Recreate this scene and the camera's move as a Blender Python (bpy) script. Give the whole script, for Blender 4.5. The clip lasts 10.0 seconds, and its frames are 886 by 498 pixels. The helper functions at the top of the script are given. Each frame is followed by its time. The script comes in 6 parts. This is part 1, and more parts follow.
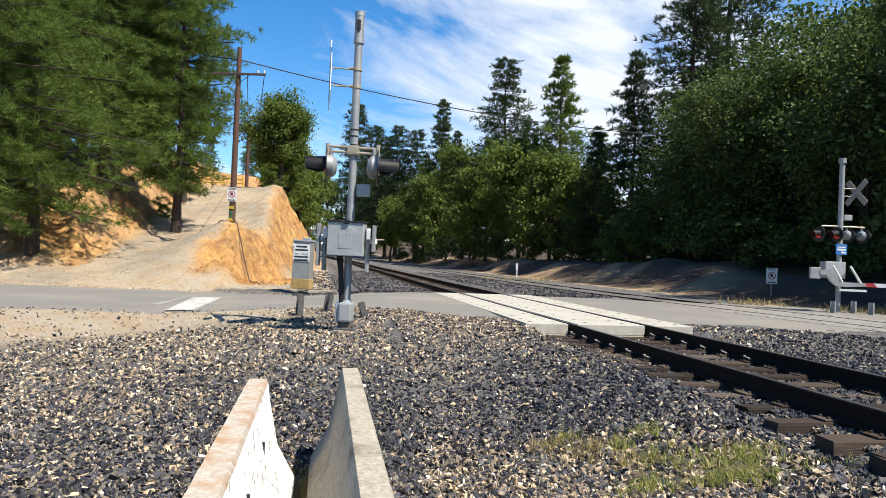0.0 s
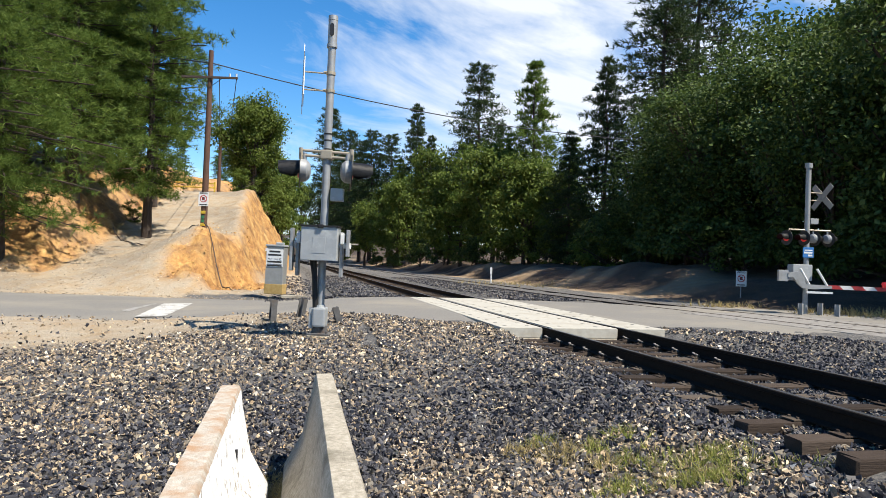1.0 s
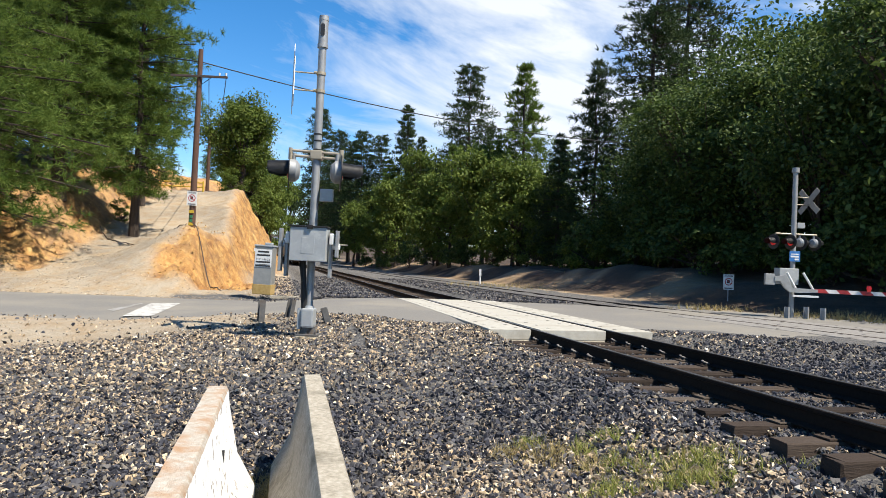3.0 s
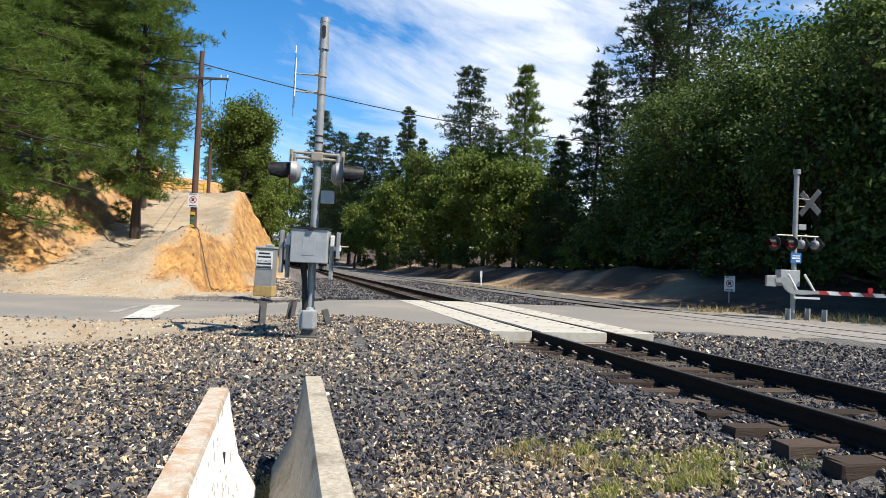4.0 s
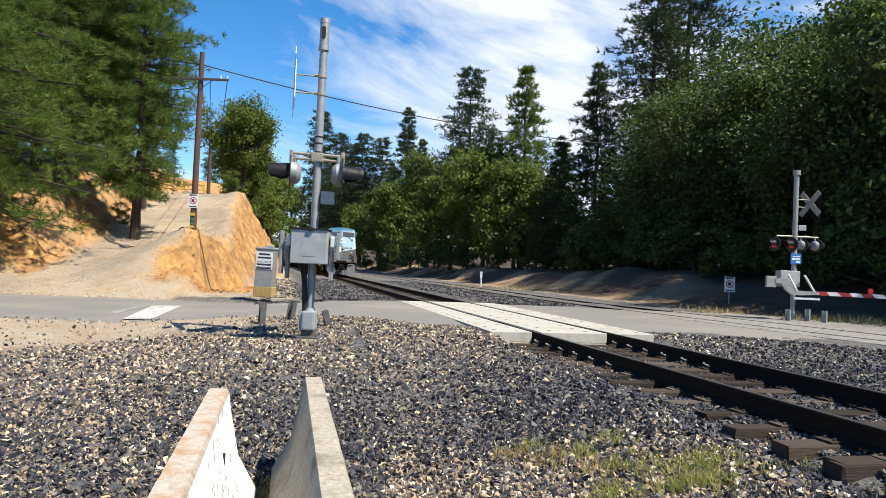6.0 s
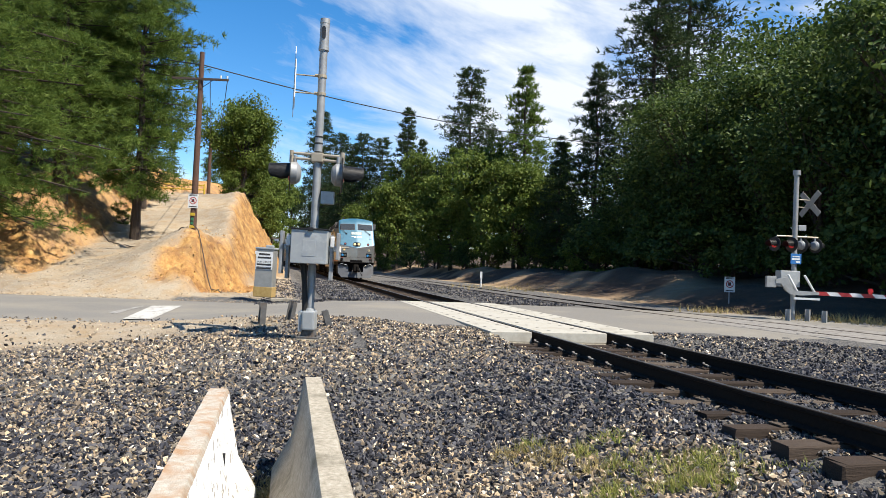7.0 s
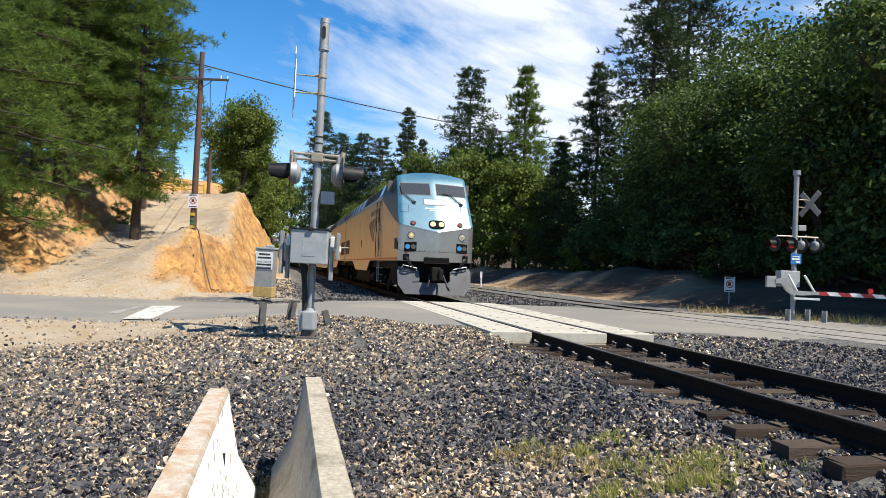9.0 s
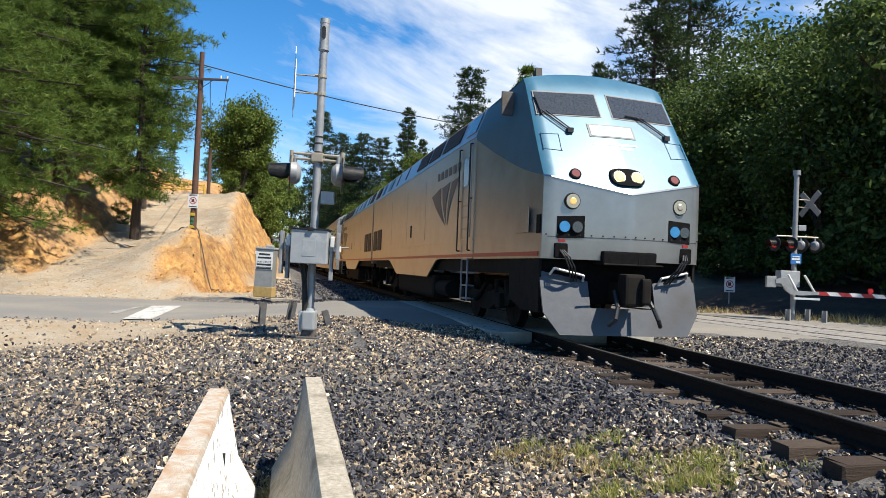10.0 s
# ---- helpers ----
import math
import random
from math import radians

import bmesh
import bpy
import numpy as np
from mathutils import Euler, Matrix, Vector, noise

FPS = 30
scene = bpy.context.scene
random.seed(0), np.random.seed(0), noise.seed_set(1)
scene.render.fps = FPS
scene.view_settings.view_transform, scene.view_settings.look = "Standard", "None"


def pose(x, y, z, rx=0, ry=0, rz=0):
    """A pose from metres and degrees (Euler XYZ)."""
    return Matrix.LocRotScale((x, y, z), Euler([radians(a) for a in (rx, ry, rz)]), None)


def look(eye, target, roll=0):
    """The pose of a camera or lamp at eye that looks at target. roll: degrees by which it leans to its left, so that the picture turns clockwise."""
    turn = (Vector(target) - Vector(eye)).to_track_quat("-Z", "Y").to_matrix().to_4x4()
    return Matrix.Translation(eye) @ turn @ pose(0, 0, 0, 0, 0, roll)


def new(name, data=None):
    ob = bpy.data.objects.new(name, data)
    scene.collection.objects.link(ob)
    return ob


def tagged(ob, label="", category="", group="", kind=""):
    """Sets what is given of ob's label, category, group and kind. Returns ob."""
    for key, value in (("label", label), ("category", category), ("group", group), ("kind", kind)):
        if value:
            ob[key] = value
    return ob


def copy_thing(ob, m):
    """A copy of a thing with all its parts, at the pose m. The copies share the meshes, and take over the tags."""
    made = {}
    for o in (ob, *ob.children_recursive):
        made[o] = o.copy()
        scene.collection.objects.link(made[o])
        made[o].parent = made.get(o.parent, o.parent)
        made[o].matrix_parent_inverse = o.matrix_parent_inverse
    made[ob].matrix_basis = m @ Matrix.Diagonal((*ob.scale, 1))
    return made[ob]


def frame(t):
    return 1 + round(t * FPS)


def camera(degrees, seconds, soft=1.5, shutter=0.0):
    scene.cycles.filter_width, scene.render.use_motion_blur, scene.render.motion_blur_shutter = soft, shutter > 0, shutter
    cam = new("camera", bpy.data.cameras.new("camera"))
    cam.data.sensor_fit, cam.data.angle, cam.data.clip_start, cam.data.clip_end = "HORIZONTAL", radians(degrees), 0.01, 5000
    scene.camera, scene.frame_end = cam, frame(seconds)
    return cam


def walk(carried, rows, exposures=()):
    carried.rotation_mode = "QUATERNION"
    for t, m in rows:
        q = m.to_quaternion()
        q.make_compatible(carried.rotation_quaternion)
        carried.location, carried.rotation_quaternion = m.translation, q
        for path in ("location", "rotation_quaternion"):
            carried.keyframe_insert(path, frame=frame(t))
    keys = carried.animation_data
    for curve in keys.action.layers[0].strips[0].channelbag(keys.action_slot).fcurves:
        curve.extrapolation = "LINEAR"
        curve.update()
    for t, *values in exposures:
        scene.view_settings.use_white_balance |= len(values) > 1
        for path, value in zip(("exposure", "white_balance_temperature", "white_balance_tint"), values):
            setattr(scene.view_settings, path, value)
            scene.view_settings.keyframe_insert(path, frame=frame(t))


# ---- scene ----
cam = camera(64.61, 10.0, soft=0.75)
EYE = (0.0, 0.0, 1.10)
TURNS = [
    (0.0, 90.80, -2.08, 2.835), (0.1, 90.85, -2.06, 2.74), (0.2, 90.94, -2.04, 2.65), (0.3, 91.05, -2.0, 2.46),
    (0.4, 91.0, -1.93, 2.03), (0.5, 90.845, -1.812, 0.456), (0.6, 90.93, -1.80, 0.08), (0.7, 91.02, -1.80, 0.12),
    (0.8, 91.10, -1.80, 0.36), (0.9, 91.18, -1.82, 0.58), (1.0, 91.229, -1.846, 0.745), (1.1, 91.235, -1.92, 0.745),
    (1.2, 91.22, -2.05, 0.68), (1.3, 91.26, -2.15, 0.36), (1.5, 91.301, -2.235, 0.067), (2.0, 91.308, -2.225, -0.126),
    (2.5, 91.313, -2.235, -0.172), (2.7, 91.33, -2.235, -0.165), (3.8, 91.50, -2.233, -0.062), (4.0, 91.51, -2.233, -0.059),
    (5.0, 91.51, -2.233, -0.059), (5.5, 91.566, -2.225, -0.058), (7.0, 91.579, -2.228, -0.060), (10.0, 91.579, -2.228, -0.060)]
walk(cam, [(t, pose(*EYE, rx, ry, rz)) for t, rx, ry, rz in TURNS])
scene.view_settings.exposure = 1.04

# ---- world, sun ----
SUN = Vector((2.36, -1.55, 4.3)).normalized()
SUN_EL = math.asin(SUN.z)
SUN_AZ = math.atan2(SUN.x, SUN.y)


def make_world():
    world = bpy.data.worlds.new("sky")
    scene.world = world
    world.use_nodes = True
    nt = world.node_tree
    nt.nodes.clear()
    n, l = nt.nodes.new, nt.links.new
    out, bg = n("ShaderNodeOutputWorld"), n("ShaderNodeBackground")
    sky = n("ShaderNodeTexSky")
    sky.sky_type, sky.sun_disc = "NISHITA", False
    sky.sun_elevation, sky.sun_rotation = SUN_EL, SUN_AZ
    sky.altitude, sky.air_density, sky.dust_density, sky.ozone_density = 900, 1.0, 0.4, 2.0
    # cirrus: long streaks that slope down to the right of the line, thickest over the bend
    tc = n("ShaderNodeTexCoord")
    mp = n("ShaderNodeMapping")
    mp.vector_type = "TEXTURE"
    mp.inputs["Rotation"].default_value = (0, radians(17), 0)
    mp.inputs["Scale"].default_value = (1.0, 1.0, 0.2)
    mp.inputs["Location"].default_value = (0.33, 0.1, 0.07)
    l(tc.outputs["Generated"], mp.inputs[0])
    streak = n("ShaderNodeTexNoise")
    streak.inputs["Scale"].default_value, streak.inputs["Detail"].default_value = 2.6, 9
    streak.inputs["Roughness"].default_value, streak.inputs["Distortion"].default_value = 0.58, 0.7
    l(mp.outputs[0], streak.inputs["Vector"])
    puff = n("ShaderNodeTexNoise")
    puff.inputs["Scale"].default_value, puff.inputs["Detail"].default_value, puff.inputs["Roughness"].default_value = 5.5, 9, 0.6
    l(tc.outputs["Generated"], puff.inputs["Vector"])
    bank = n("ShaderNodeVectorMath")
    bank.operation = "DISTANCE"
    bank.inputs[1].default_value = Vector((0.15, 0.95, 0.27)).normalized()
    l(tc.outputs["Generated"], bank.inputs[0])
    near = n("ShaderNodeMapRange")
    near.inputs["From Min"].default_value, near.inputs["From Max"].default_value = 0.5, 0.02
    near.inputs["To Min"].default_value, near.inputs["To Max"].default_value = 0.0, 0.34
    l(bank.outputs["Value"], near.inputs["Value"])
    add = n("ShaderNodeMath"); add.operation = "ADD"
    l(streak.outputs["Fac"], add.inputs[0]); l(near.outputs[0], add.inputs[1])
    pm = n("ShaderNodeMath"); pm.operation = "MULTIPLY_ADD"; pm.inputs[1].default_value = 0.28
    l(puff.outputs["Fac"], pm.inputs[0]); l(add.outputs[0], pm.inputs[2])
    ramp = n("ShaderNodeValToRGB")
    ramp.color_ramp.elements[0].position, ramp.color_ramp.elements[1].position = 0.70, 1.0
    ramp.color_ramp.elements[1].color = (0.95, 0.95, 0.95, 1)
    l(pm.outputs[0], ramp.inputs[0])
    mix = n("ShaderNodeMix"); mix.data_type = "RGBA"
    hue = n("ShaderNodeHueSaturation")
    hue.inputs["Saturation"].default_value, hue.inputs["Value"].default_value = 1.38, 1.66
    l(sky.outputs[0], hue.inputs["Color"])
    l(ramp.outputs["Color"], mix.inputs["Factor"])
    l(hue.outputs["Color"], mix.inputs["A"])
    mix.inputs["B"].default_value = (8.6, 9.0, 9.6, 1)
    l(mix.outputs["Result"], bg.inputs[0])
    bg.inputs[1].default_value = 0.057
    l(bg.outputs[0], out.inputs[0])


make_world()
sun = new("sun", bpy.data.lights.new("sun", "SUN"))
sun.data.energy, sun.data.angle, sun.data.color = 5.0, radians(0.53), (1.0, 0.93, 0.81)
sun.matrix_world = look(SUN * 50, (0, 0, 0))

# ---- materials ----


def shader(name, rough=0.7, metal=0.0):
    m = bpy.data.materials.new(name)
    m.use_nodes = True
    nt = m.node_tree
    b = nt.nodes["Principled BSDF"]
    b.inputs["Roughness"].default_value, b.inputs["Metallic"].default_value = rough, metal
    return m, nt, b


def tex_noise(nt, scale, detail=4.0, rough=0.6, coords="Object", squash=None):
    n = nt.nodes.new("ShaderNodeTexNoise")
    n.inputs["Scale"].default_value, n.inputs["Detail"].default_value, n.inputs["Roughness"].default_value = scale, detail, rough
    tc = nt.nodes.new("ShaderNodeTexCoord")
    if coords == "World":
        geo = nt.nodes.new("ShaderNodeNewGeometry")
        src = geo.outputs["Position"]
    else:
        src = tc.outputs[coords]
    if squash:
        mp = nt.nodes.new("ShaderNodeMapping")
        mp.inputs["Scale"].default_value = squash
        nt.links.new(src, mp.inputs[0])
        src = mp.outputs[0]
    nt.links.new(src, n.inputs["Vector"])
    return n.outputs["Fac"]


def ramp_of(nt, fac, stops):
    r = nt.nodes.new("ShaderNodeValToRGB")
    els = r.color_ramp.elements
    while len(els) < len(stops):
        els.new(0.5)
    for e, (p, c) in zip(els, stops):
        e.position, e.color = p, (*c, 1)
    nt.links.new(fac, r.inputs[0])
    return r.outputs["Color"]


def mixed(nt, fac, a, b, how="MIX"):
    m = nt.nodes.new("ShaderNodeMix")
    m.data_type, m.blend_type = "RGBA", how
    for key, v in (("Factor", fac), ("A", a), ("B", b)):
        if isinstance(v, (int, float)):
            m.inputs[key].default_value = v
        elif isinstance(v, tuple):
            m.inputs[key].default_value = (*v, 1)
        else:
            nt.links.new(v, m.inputs[key])
    return m.outputs["Result"]


def bumped(nt, b, height, strength=0.4, dist=0.02):
    n = nt.nodes.new("ShaderNodeBump")
    n.inputs["Strength"].default_value, n.inputs["Distance"].default_value = strength, dist
    nt.links.new(height, n.inputs["Height"])
    nt.links.new(n.outputs[0], b.inputs["Normal"])


def surface(name, stops, scale, rough=0.8, metal=0.0, wear=None, wear_scale=1.0, wear_at=(0.55, 0.7), bump=0.3, dist=0.01, coords="Object", squash=None, fine=None):
    """A weathered surface: a fine colour ramp, a coarse stain colour over it, and relief."""
    m, nt, b = shader(name, rough, metal)
    fac = tex_noise(nt, scale, 6, 0.65, coords, squash)
    col = ramp_of(nt, fac, stops)
    if wear:
        w = tex_noise(nt, wear_scale, 5, 0.6, coords)
        lo, hi = wear_at
        col = mixed(nt, ramp_of(nt, w, [(lo, (0, 0, 0)), (hi, (1, 1, 1))]), col, wear)
    nt.links.new(col, b.inputs["Base Color"])
    if bump:
        bumped(nt, b, tex_noise(nt, fine or scale * 2.5, 5, 0.7, coords, squash), bump, dist)
    return m


def per_piece(name, stops, rough=0.85, by="island", grain=None, bump=0.3, translucent=0.0, squash=None):
    """Colour that differs from piece to piece."""
    m, nt, b = shader(name, rough)
    if by == "island":
        rnd = nt.nodes.new("ShaderNodeNewGeometry").outputs["Random Per Island"]
    else:
        rnd = nt.nodes.new("ShaderNodeObjectInfo").outputs["Random"]
    col = ramp_of(nt, rnd, stops)
    if grain:
        g = tex_noise(nt, grain, 7, 0.7, "Object", squash)
        col = mixed(nt, 0.55, col, ramp_of(nt, g, [(0.3, (0.45, 0.45, 0.45)), (0.7, (1.25, 1.25, 1.25))]), "MULTIPLY")
        bumped(nt, b, g, bump, 0.01)
    nt.links.new(col, b.inputs["Base Color"])
    if translucent:
        b.inputs["Specular IOR Level"].default_value = 0.25
        t = nt.nodes.new("ShaderNodeBsdfTranslucent")
        nt.links.new(col, t.inputs[0])
        mx = nt.nodes.new("ShaderNodeMixShader")
        mx.inputs[0].default_value = translucent
        nt.links.new(b.outputs[0], mx.inputs[1]); nt.links.new(t.outputs[0], mx.inputs[2])
        nt.links.new(mx.outputs[0], nt.nodes["Material Output"].inputs[0])
    return m


def glow(name, color, strength):
    m, nt, b = shader(name, 0.3)
    b.inputs["Base Color"].default_value = (*[c * 0.3 for c in color], 1)
    b.inputs["Emission Color"].default_value = (*color, 1)
    b.inputs["Emission Strength"].default_value = strength
    return m


def plain(name, color, rough=0.6, metal=0.0):
    return surface(name, [(0.3, tuple(c * 0.86 for c in color)), (0.7, tuple(min(1, c * 1.1) for c in color))], 9, rough, metal, bump=0.12, dist=0.004)


M_ASPHALT = surface("asphalt", [(0.3, (0.113, 0.105, 0.0927)), (0.7, (0.174, 0.163, 0.143))], 40, 0.9, wear=(0.213, 0.191, 0.151), wear_scale=0.35, wear_at=(0.45, 0.75), bump=0.4, dist=0.006, coords="World")
M_PAINT_WHITE = surface("road_paint", [(0.3, (0.34, 0.33, 0.30)), (0.7, (0.46, 0.45, 0.42))], 25, 0.8, wear=(0.20, 0.19, 0.17), wear_scale=5, wear_at=(0.50, 0.62))
M_PAINT_FADED = surface("faded_road_paint", [(0.3, (0.20, 0.19, 0.175)), (0.7, (0.32, 0.31, 0.29))], 25, 0.85, wear=(0.17, 0.16, 0.14), wear_scale=5, wear_at=(0.45, 0.6))
M_CONCRETE = surface("concrete", [(0.3, (0.19, 0.165, 0.12)), (0.5, (0.30, 0.265, 0.205)), (0.7, (0.40, 0.365, 0.30))], 30, 0.9, wear=(0.115, 0.10, 0.068), wear_scale=2.4, wear_at=(0.52, 0.72), bump=0.7, dist=0.008, fine=70)
M_PANEL = surface("panel_concrete", [(0.3, (0.287, 0.268, 0.225)), (0.7, (0.374, 0.356, 0.306))], 8, 0.85, wear=(0.25, 0.225, 0.181), wear_scale=1.2, wear_at=(0.5, 0.75), bump=0.3, dist=0.004)
M_BALLAST_BED = surface("ballast_bed", [(0.35, (0.0312, 0.0324, 0.0374)), (0.6, (0.106, 0.103, 0.106)), (0.75, (0.206, 0.187, 0.162))], 16, 0.95, bump=1.0, dist=0.06, coords="World", fine=22)
M_STONE = per_piece("ballast_stone", [(0.0, (0.0128, 0.0128, 0.017)), (0.35, (0.0321, 0.033, 0.0406)), (0.7, (0.0704, 0.0704, 0.0811)), (0.88, (0.117, 0.107, 0.0961)), (1.0, (0.223, 0.188, 0.139))], 0.7)
M_STONE_PALE = per_piece("pale_stone", [(0.0, (0.072, 0.06, 0.048)), (0.4, (0.192, 0.15, 0.108)), (0.7, (0.372, 0.27, 0.162)), (0.92, (0.528, 0.42, 0.276)), (1.0, (0.696, 0.636, 0.54))], 0.85)
M_CLOD = per_piece("clay_clod", [(0.0, (0.27, 0.145, 0.045)), (0.5, (0.37, 0.215, 0.07)), (1.0, (0.46, 0.30, 0.12))], 0.95)
M_RAIL_SIDE = surface("rusty_rail", [(0.3, (0.00702, 0.00546, 0.00468)), (0.7, (0.0187, 0.0133, 0.0101))], 30, 0.8, 0.1, bump=0.2)
M_RAIL_RUST = surface("rusted_rail_head", [(0.3, (0.05, 0.035, 0.026)), (0.7, (0.10, 0.07, 0.052))], 30, 0.7, 0.2, bump=0.1)
M_RAIL_TOP = surface("rail_head", [(0.3, (0.212, 0.206, 0.2)), (0.7, (0.312, 0.306, 0.3))], 30, 0.32, 0.9, bump=0.05)
M_TIE = per_piece("creosoted_tie", [(0.0, (0.0281, 0.0206, 0.0162)), (0.6, (0.053, 0.0387, 0.03)), (1.0, (0.0936, 0.0749, 0.0593))], 0.9, "object", 9, 0.9, squash=(0.5, 6, 6))
M_CLIP = plain("rail_clip", (0.212, 0.193, 0.175), 0.6, 0.3)
M_GALV = surface("galvanised_steel", [(0.3, (0.212, 0.218, 0.225)), (0.7, (0.293, 0.3, 0.3))], 6, 0.55, 0.35, wear=(0.175, 0.162, 0.144), wear_scale=2.0, wear_at=(0.55, 0.75), bump=0.08)
M_POST_STEEL = surface("weathered_post_steel", [(0.3, (0.0624, 0.0624, 0.0624)), (0.7, (0.119, 0.115, 0.112))], 8, 0.7, 0.3, wear=(0.0811, 0.053, 0.0343), wear_scale=5, wear_at=(0.5, 0.7), bump=0.15)
M_BOX = surface("painted_box", [(0.3, (0.25, 0.262, 0.268)), (0.7, (0.312, 0.324, 0.324))], 5, 0.5, 0.1, wear=(0.362, 0.374, 0.374), wear_scale=4, wear_at=(0.58, 0.7), bump=0.06)
M_BLACK = plain("black_paint", (0.0125, 0.0125, 0.0137), 0.5)
# near-black for black housings, and for shade in recesses built flat or solid
M_RECESS = surface("black_recess", [(0.3, (0.004, 0.004, 0.004)), (0.7, (0.009, 0.009, 0.01))], 12, 1.0, bump=0.1)
M_RECESS.node_tree.nodes["Principled BSDF"].inputs["Specular IOR Level"].default_value = 0.1
M_DARKSTEEL = plain("dark_steel", (0.0131, 0.0124, 0.012), 0.6, 0.3)
M_BRASS = plain("tarnished_fitting", (0.314, 0.27, 0.202), 0.5, 0.3)
M_WHITE = plain("white_paint", (0.577, 0.577, 0.562), 0.6)
M_WHITEWASH = surface("flaking_white_paint", [(0.3, (0.577, 0.569, 0.546)), (0.7, (0.64, 0.632, 0.616))], 10, 0.85, wear=(0.234, 0.211, 0.179), wear_scale=10, wear_at=(0.595, 0.64), bump=0.6, dist=0.008)
M_BARTOP = surface("stained_concrete", [(0.3, (0.28, 0.235, 0.18)), (0.7, (0.44, 0.40, 0.34))], 26, 0.9, wear=(0.31, 0.19, 0.105), wear_scale=6.0, wear_at=(0.46, 0.66), bump=0.8, dist=0.008, fine=60)
M_WOODPOLE = surface("weathered_pole", [(0.3, (0.0437, 0.0218, 0.0137)), (0.7, (0.106, 0.053, 0.0324))], 7, 0.9, squash=(6, 6, 0.6), bump=0.6)
M_ARM = surface("dark_timber", [(0.3, (0.0312, 0.0218, 0.0187)), (0.7, (0.0624, 0.0437, 0.0343))], 9, 0.9)
M_WIRE = plain("wire", (0.0125, 0.0125, 0.0125), 0.7)
M_RED = plain("red_sheeting", (0.312, 0.0187, 0.0187), 0.5)
M_REDLENS = plain("red_lens", (0.22, 0.012, 0.012), 0.25)
M_REDLIT = glow("lit_red_lamp", (0.65, 0.03, 0.03), 0.2)
M_YELLOW = plain("yellow_paint", (0.406, 0.281, 0.0187), 0.6)
M_GREEN = plain("green_tag", (0.025, 0.137, 0.0624), 0.6)
M_BLUE_SIGN = plain("blue_sign", (0.0187, 0.125, 0.343), 0.5)
M_TEXT = plain("black_lettering", (0.0187, 0.0187, 0.0187), 0.7)
M_CABINET = surface("aluminium_cabinet", [(0.3, (0.206, 0.206, 0.193)), (0.7, (0.275, 0.275, 0.262))], 5, 0.55, 0.3, wear=(0.262, 0.187, 0.0874), wear_scale=2.5, wear_at=(0.62, 0.8))
M_BARK = surface("bark", [(0.3, (0.0218, 0.0162, 0.0125)), (0.7, (0.0686, 0.0468, 0.0324))], 6, 0.95, squash=(3, 3, 0.5), bump=0.9, dist=0.05)
M_NEEDLE = per_piece("pine_needles", [(0.0, (0.0457, 0.0875, 0.0152)), (0.5, (0.0934, 0.143, 0.0234)), (1.0, (0.155, 0.207, 0.0415))], 0.7, translucent=0.4)
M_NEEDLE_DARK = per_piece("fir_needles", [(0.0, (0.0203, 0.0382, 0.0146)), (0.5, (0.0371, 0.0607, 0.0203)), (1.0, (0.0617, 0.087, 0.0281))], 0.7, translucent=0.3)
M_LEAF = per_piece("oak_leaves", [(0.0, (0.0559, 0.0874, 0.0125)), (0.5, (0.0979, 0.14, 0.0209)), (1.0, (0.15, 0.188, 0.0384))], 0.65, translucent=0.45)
# darker copy of the oak leaves: the right-hand forest's shade put into colour
M_LEAF_SHADED = per_piece("shaded_leaves", [(0.0, (0.0249, 0.0483, 0.0112)), (0.5, (0.051, 0.087, 0.0185)), (1.0, (0.114, 0.154, 0.0349))], 0.6, translucent=0.35)
M_GRASS_DRY = per_piece("dry_grass", [(0.0, (0.234, 0.18, 0.0703)), (1.0, (0.405, 0.328, 0.156))], 0.8, translucent=0.25)
M_GRASS = per_piece("green_grass", [(0.0, (0.138, 0.17, 0.0325)), (0.6, (0.26, 0.276, 0.0649)), (1.0, (0.406, 0.365, 0.138))], 0.8, translucent=0.3)
M_SILVER = surface("silver_paint", [(0.3, (0.259, 0.256, 0.247)), (0.7, (0.316, 0.312, 0.302))], 2.2, 0.30, 0.72, wear=(0.173, 0.152, 0.125), wear_scale=0.8, wear_at=(0.52, 0.9), bump=0.03)
M_LOCO_BLUE = surface("teal_blue_paint", [(0.3, (0.0232, 0.096, 0.146)), (0.7, (0.0365, 0.126, 0.185))], 2.0, 0.36, 0.15, wear=(0.0663, 0.146, 0.192), wear_scale=6.0, wear_at=(0.6, 0.75), bump=0.03)
gloss = M_LOCO_BLUE.node_tree.nodes["Principled BSDF"]
gloss.inputs["Coat Weight"].default_value, gloss.inputs["Coat Roughness"].default_value = 0.8, 0.21
# the nose blue again, darker and uncoated: shade on the cab sides painted in
M_LOCO_SHADED_BLUE = surface("shaded_blue_paint", [(0.3, (0.014, 0.062, 0.10)), (0.7, (0.022, 0.085, 0.13))], 2.0, 0.5, 0.0, wear=(0.04, 0.075, 0.095), wear_scale=3.0, wear_at=(0.55, 0.8), bump=0.03)
M_REFLECTOR = plain("lamp_reflector", (0.429, 0.367, 0.265), 0.3, 0.6)
M_LENS_BLUE = plain("blue_lens", (0.03, 0.17, 0.36), 0.25)
M_NUMBER = surface("grimy_number_panel", [(0.4, (0.203, 0.25, 0.257)), (0.6, (0.328, 0.39, 0.39))], 22, 0.6, bump=0.1)
M_LOCO_BAND = surface("roof_band_paint", [(0.3, (0.156, 0.234, 0.328)), (0.7, (0.234, 0.312, 0.39))], 1.4, 0.3, 0.2, bump=0.02)
M_LOCO_NAVY = plain("dark_blue_paint", (0.0156, 0.039, 0.0858), 0.35)
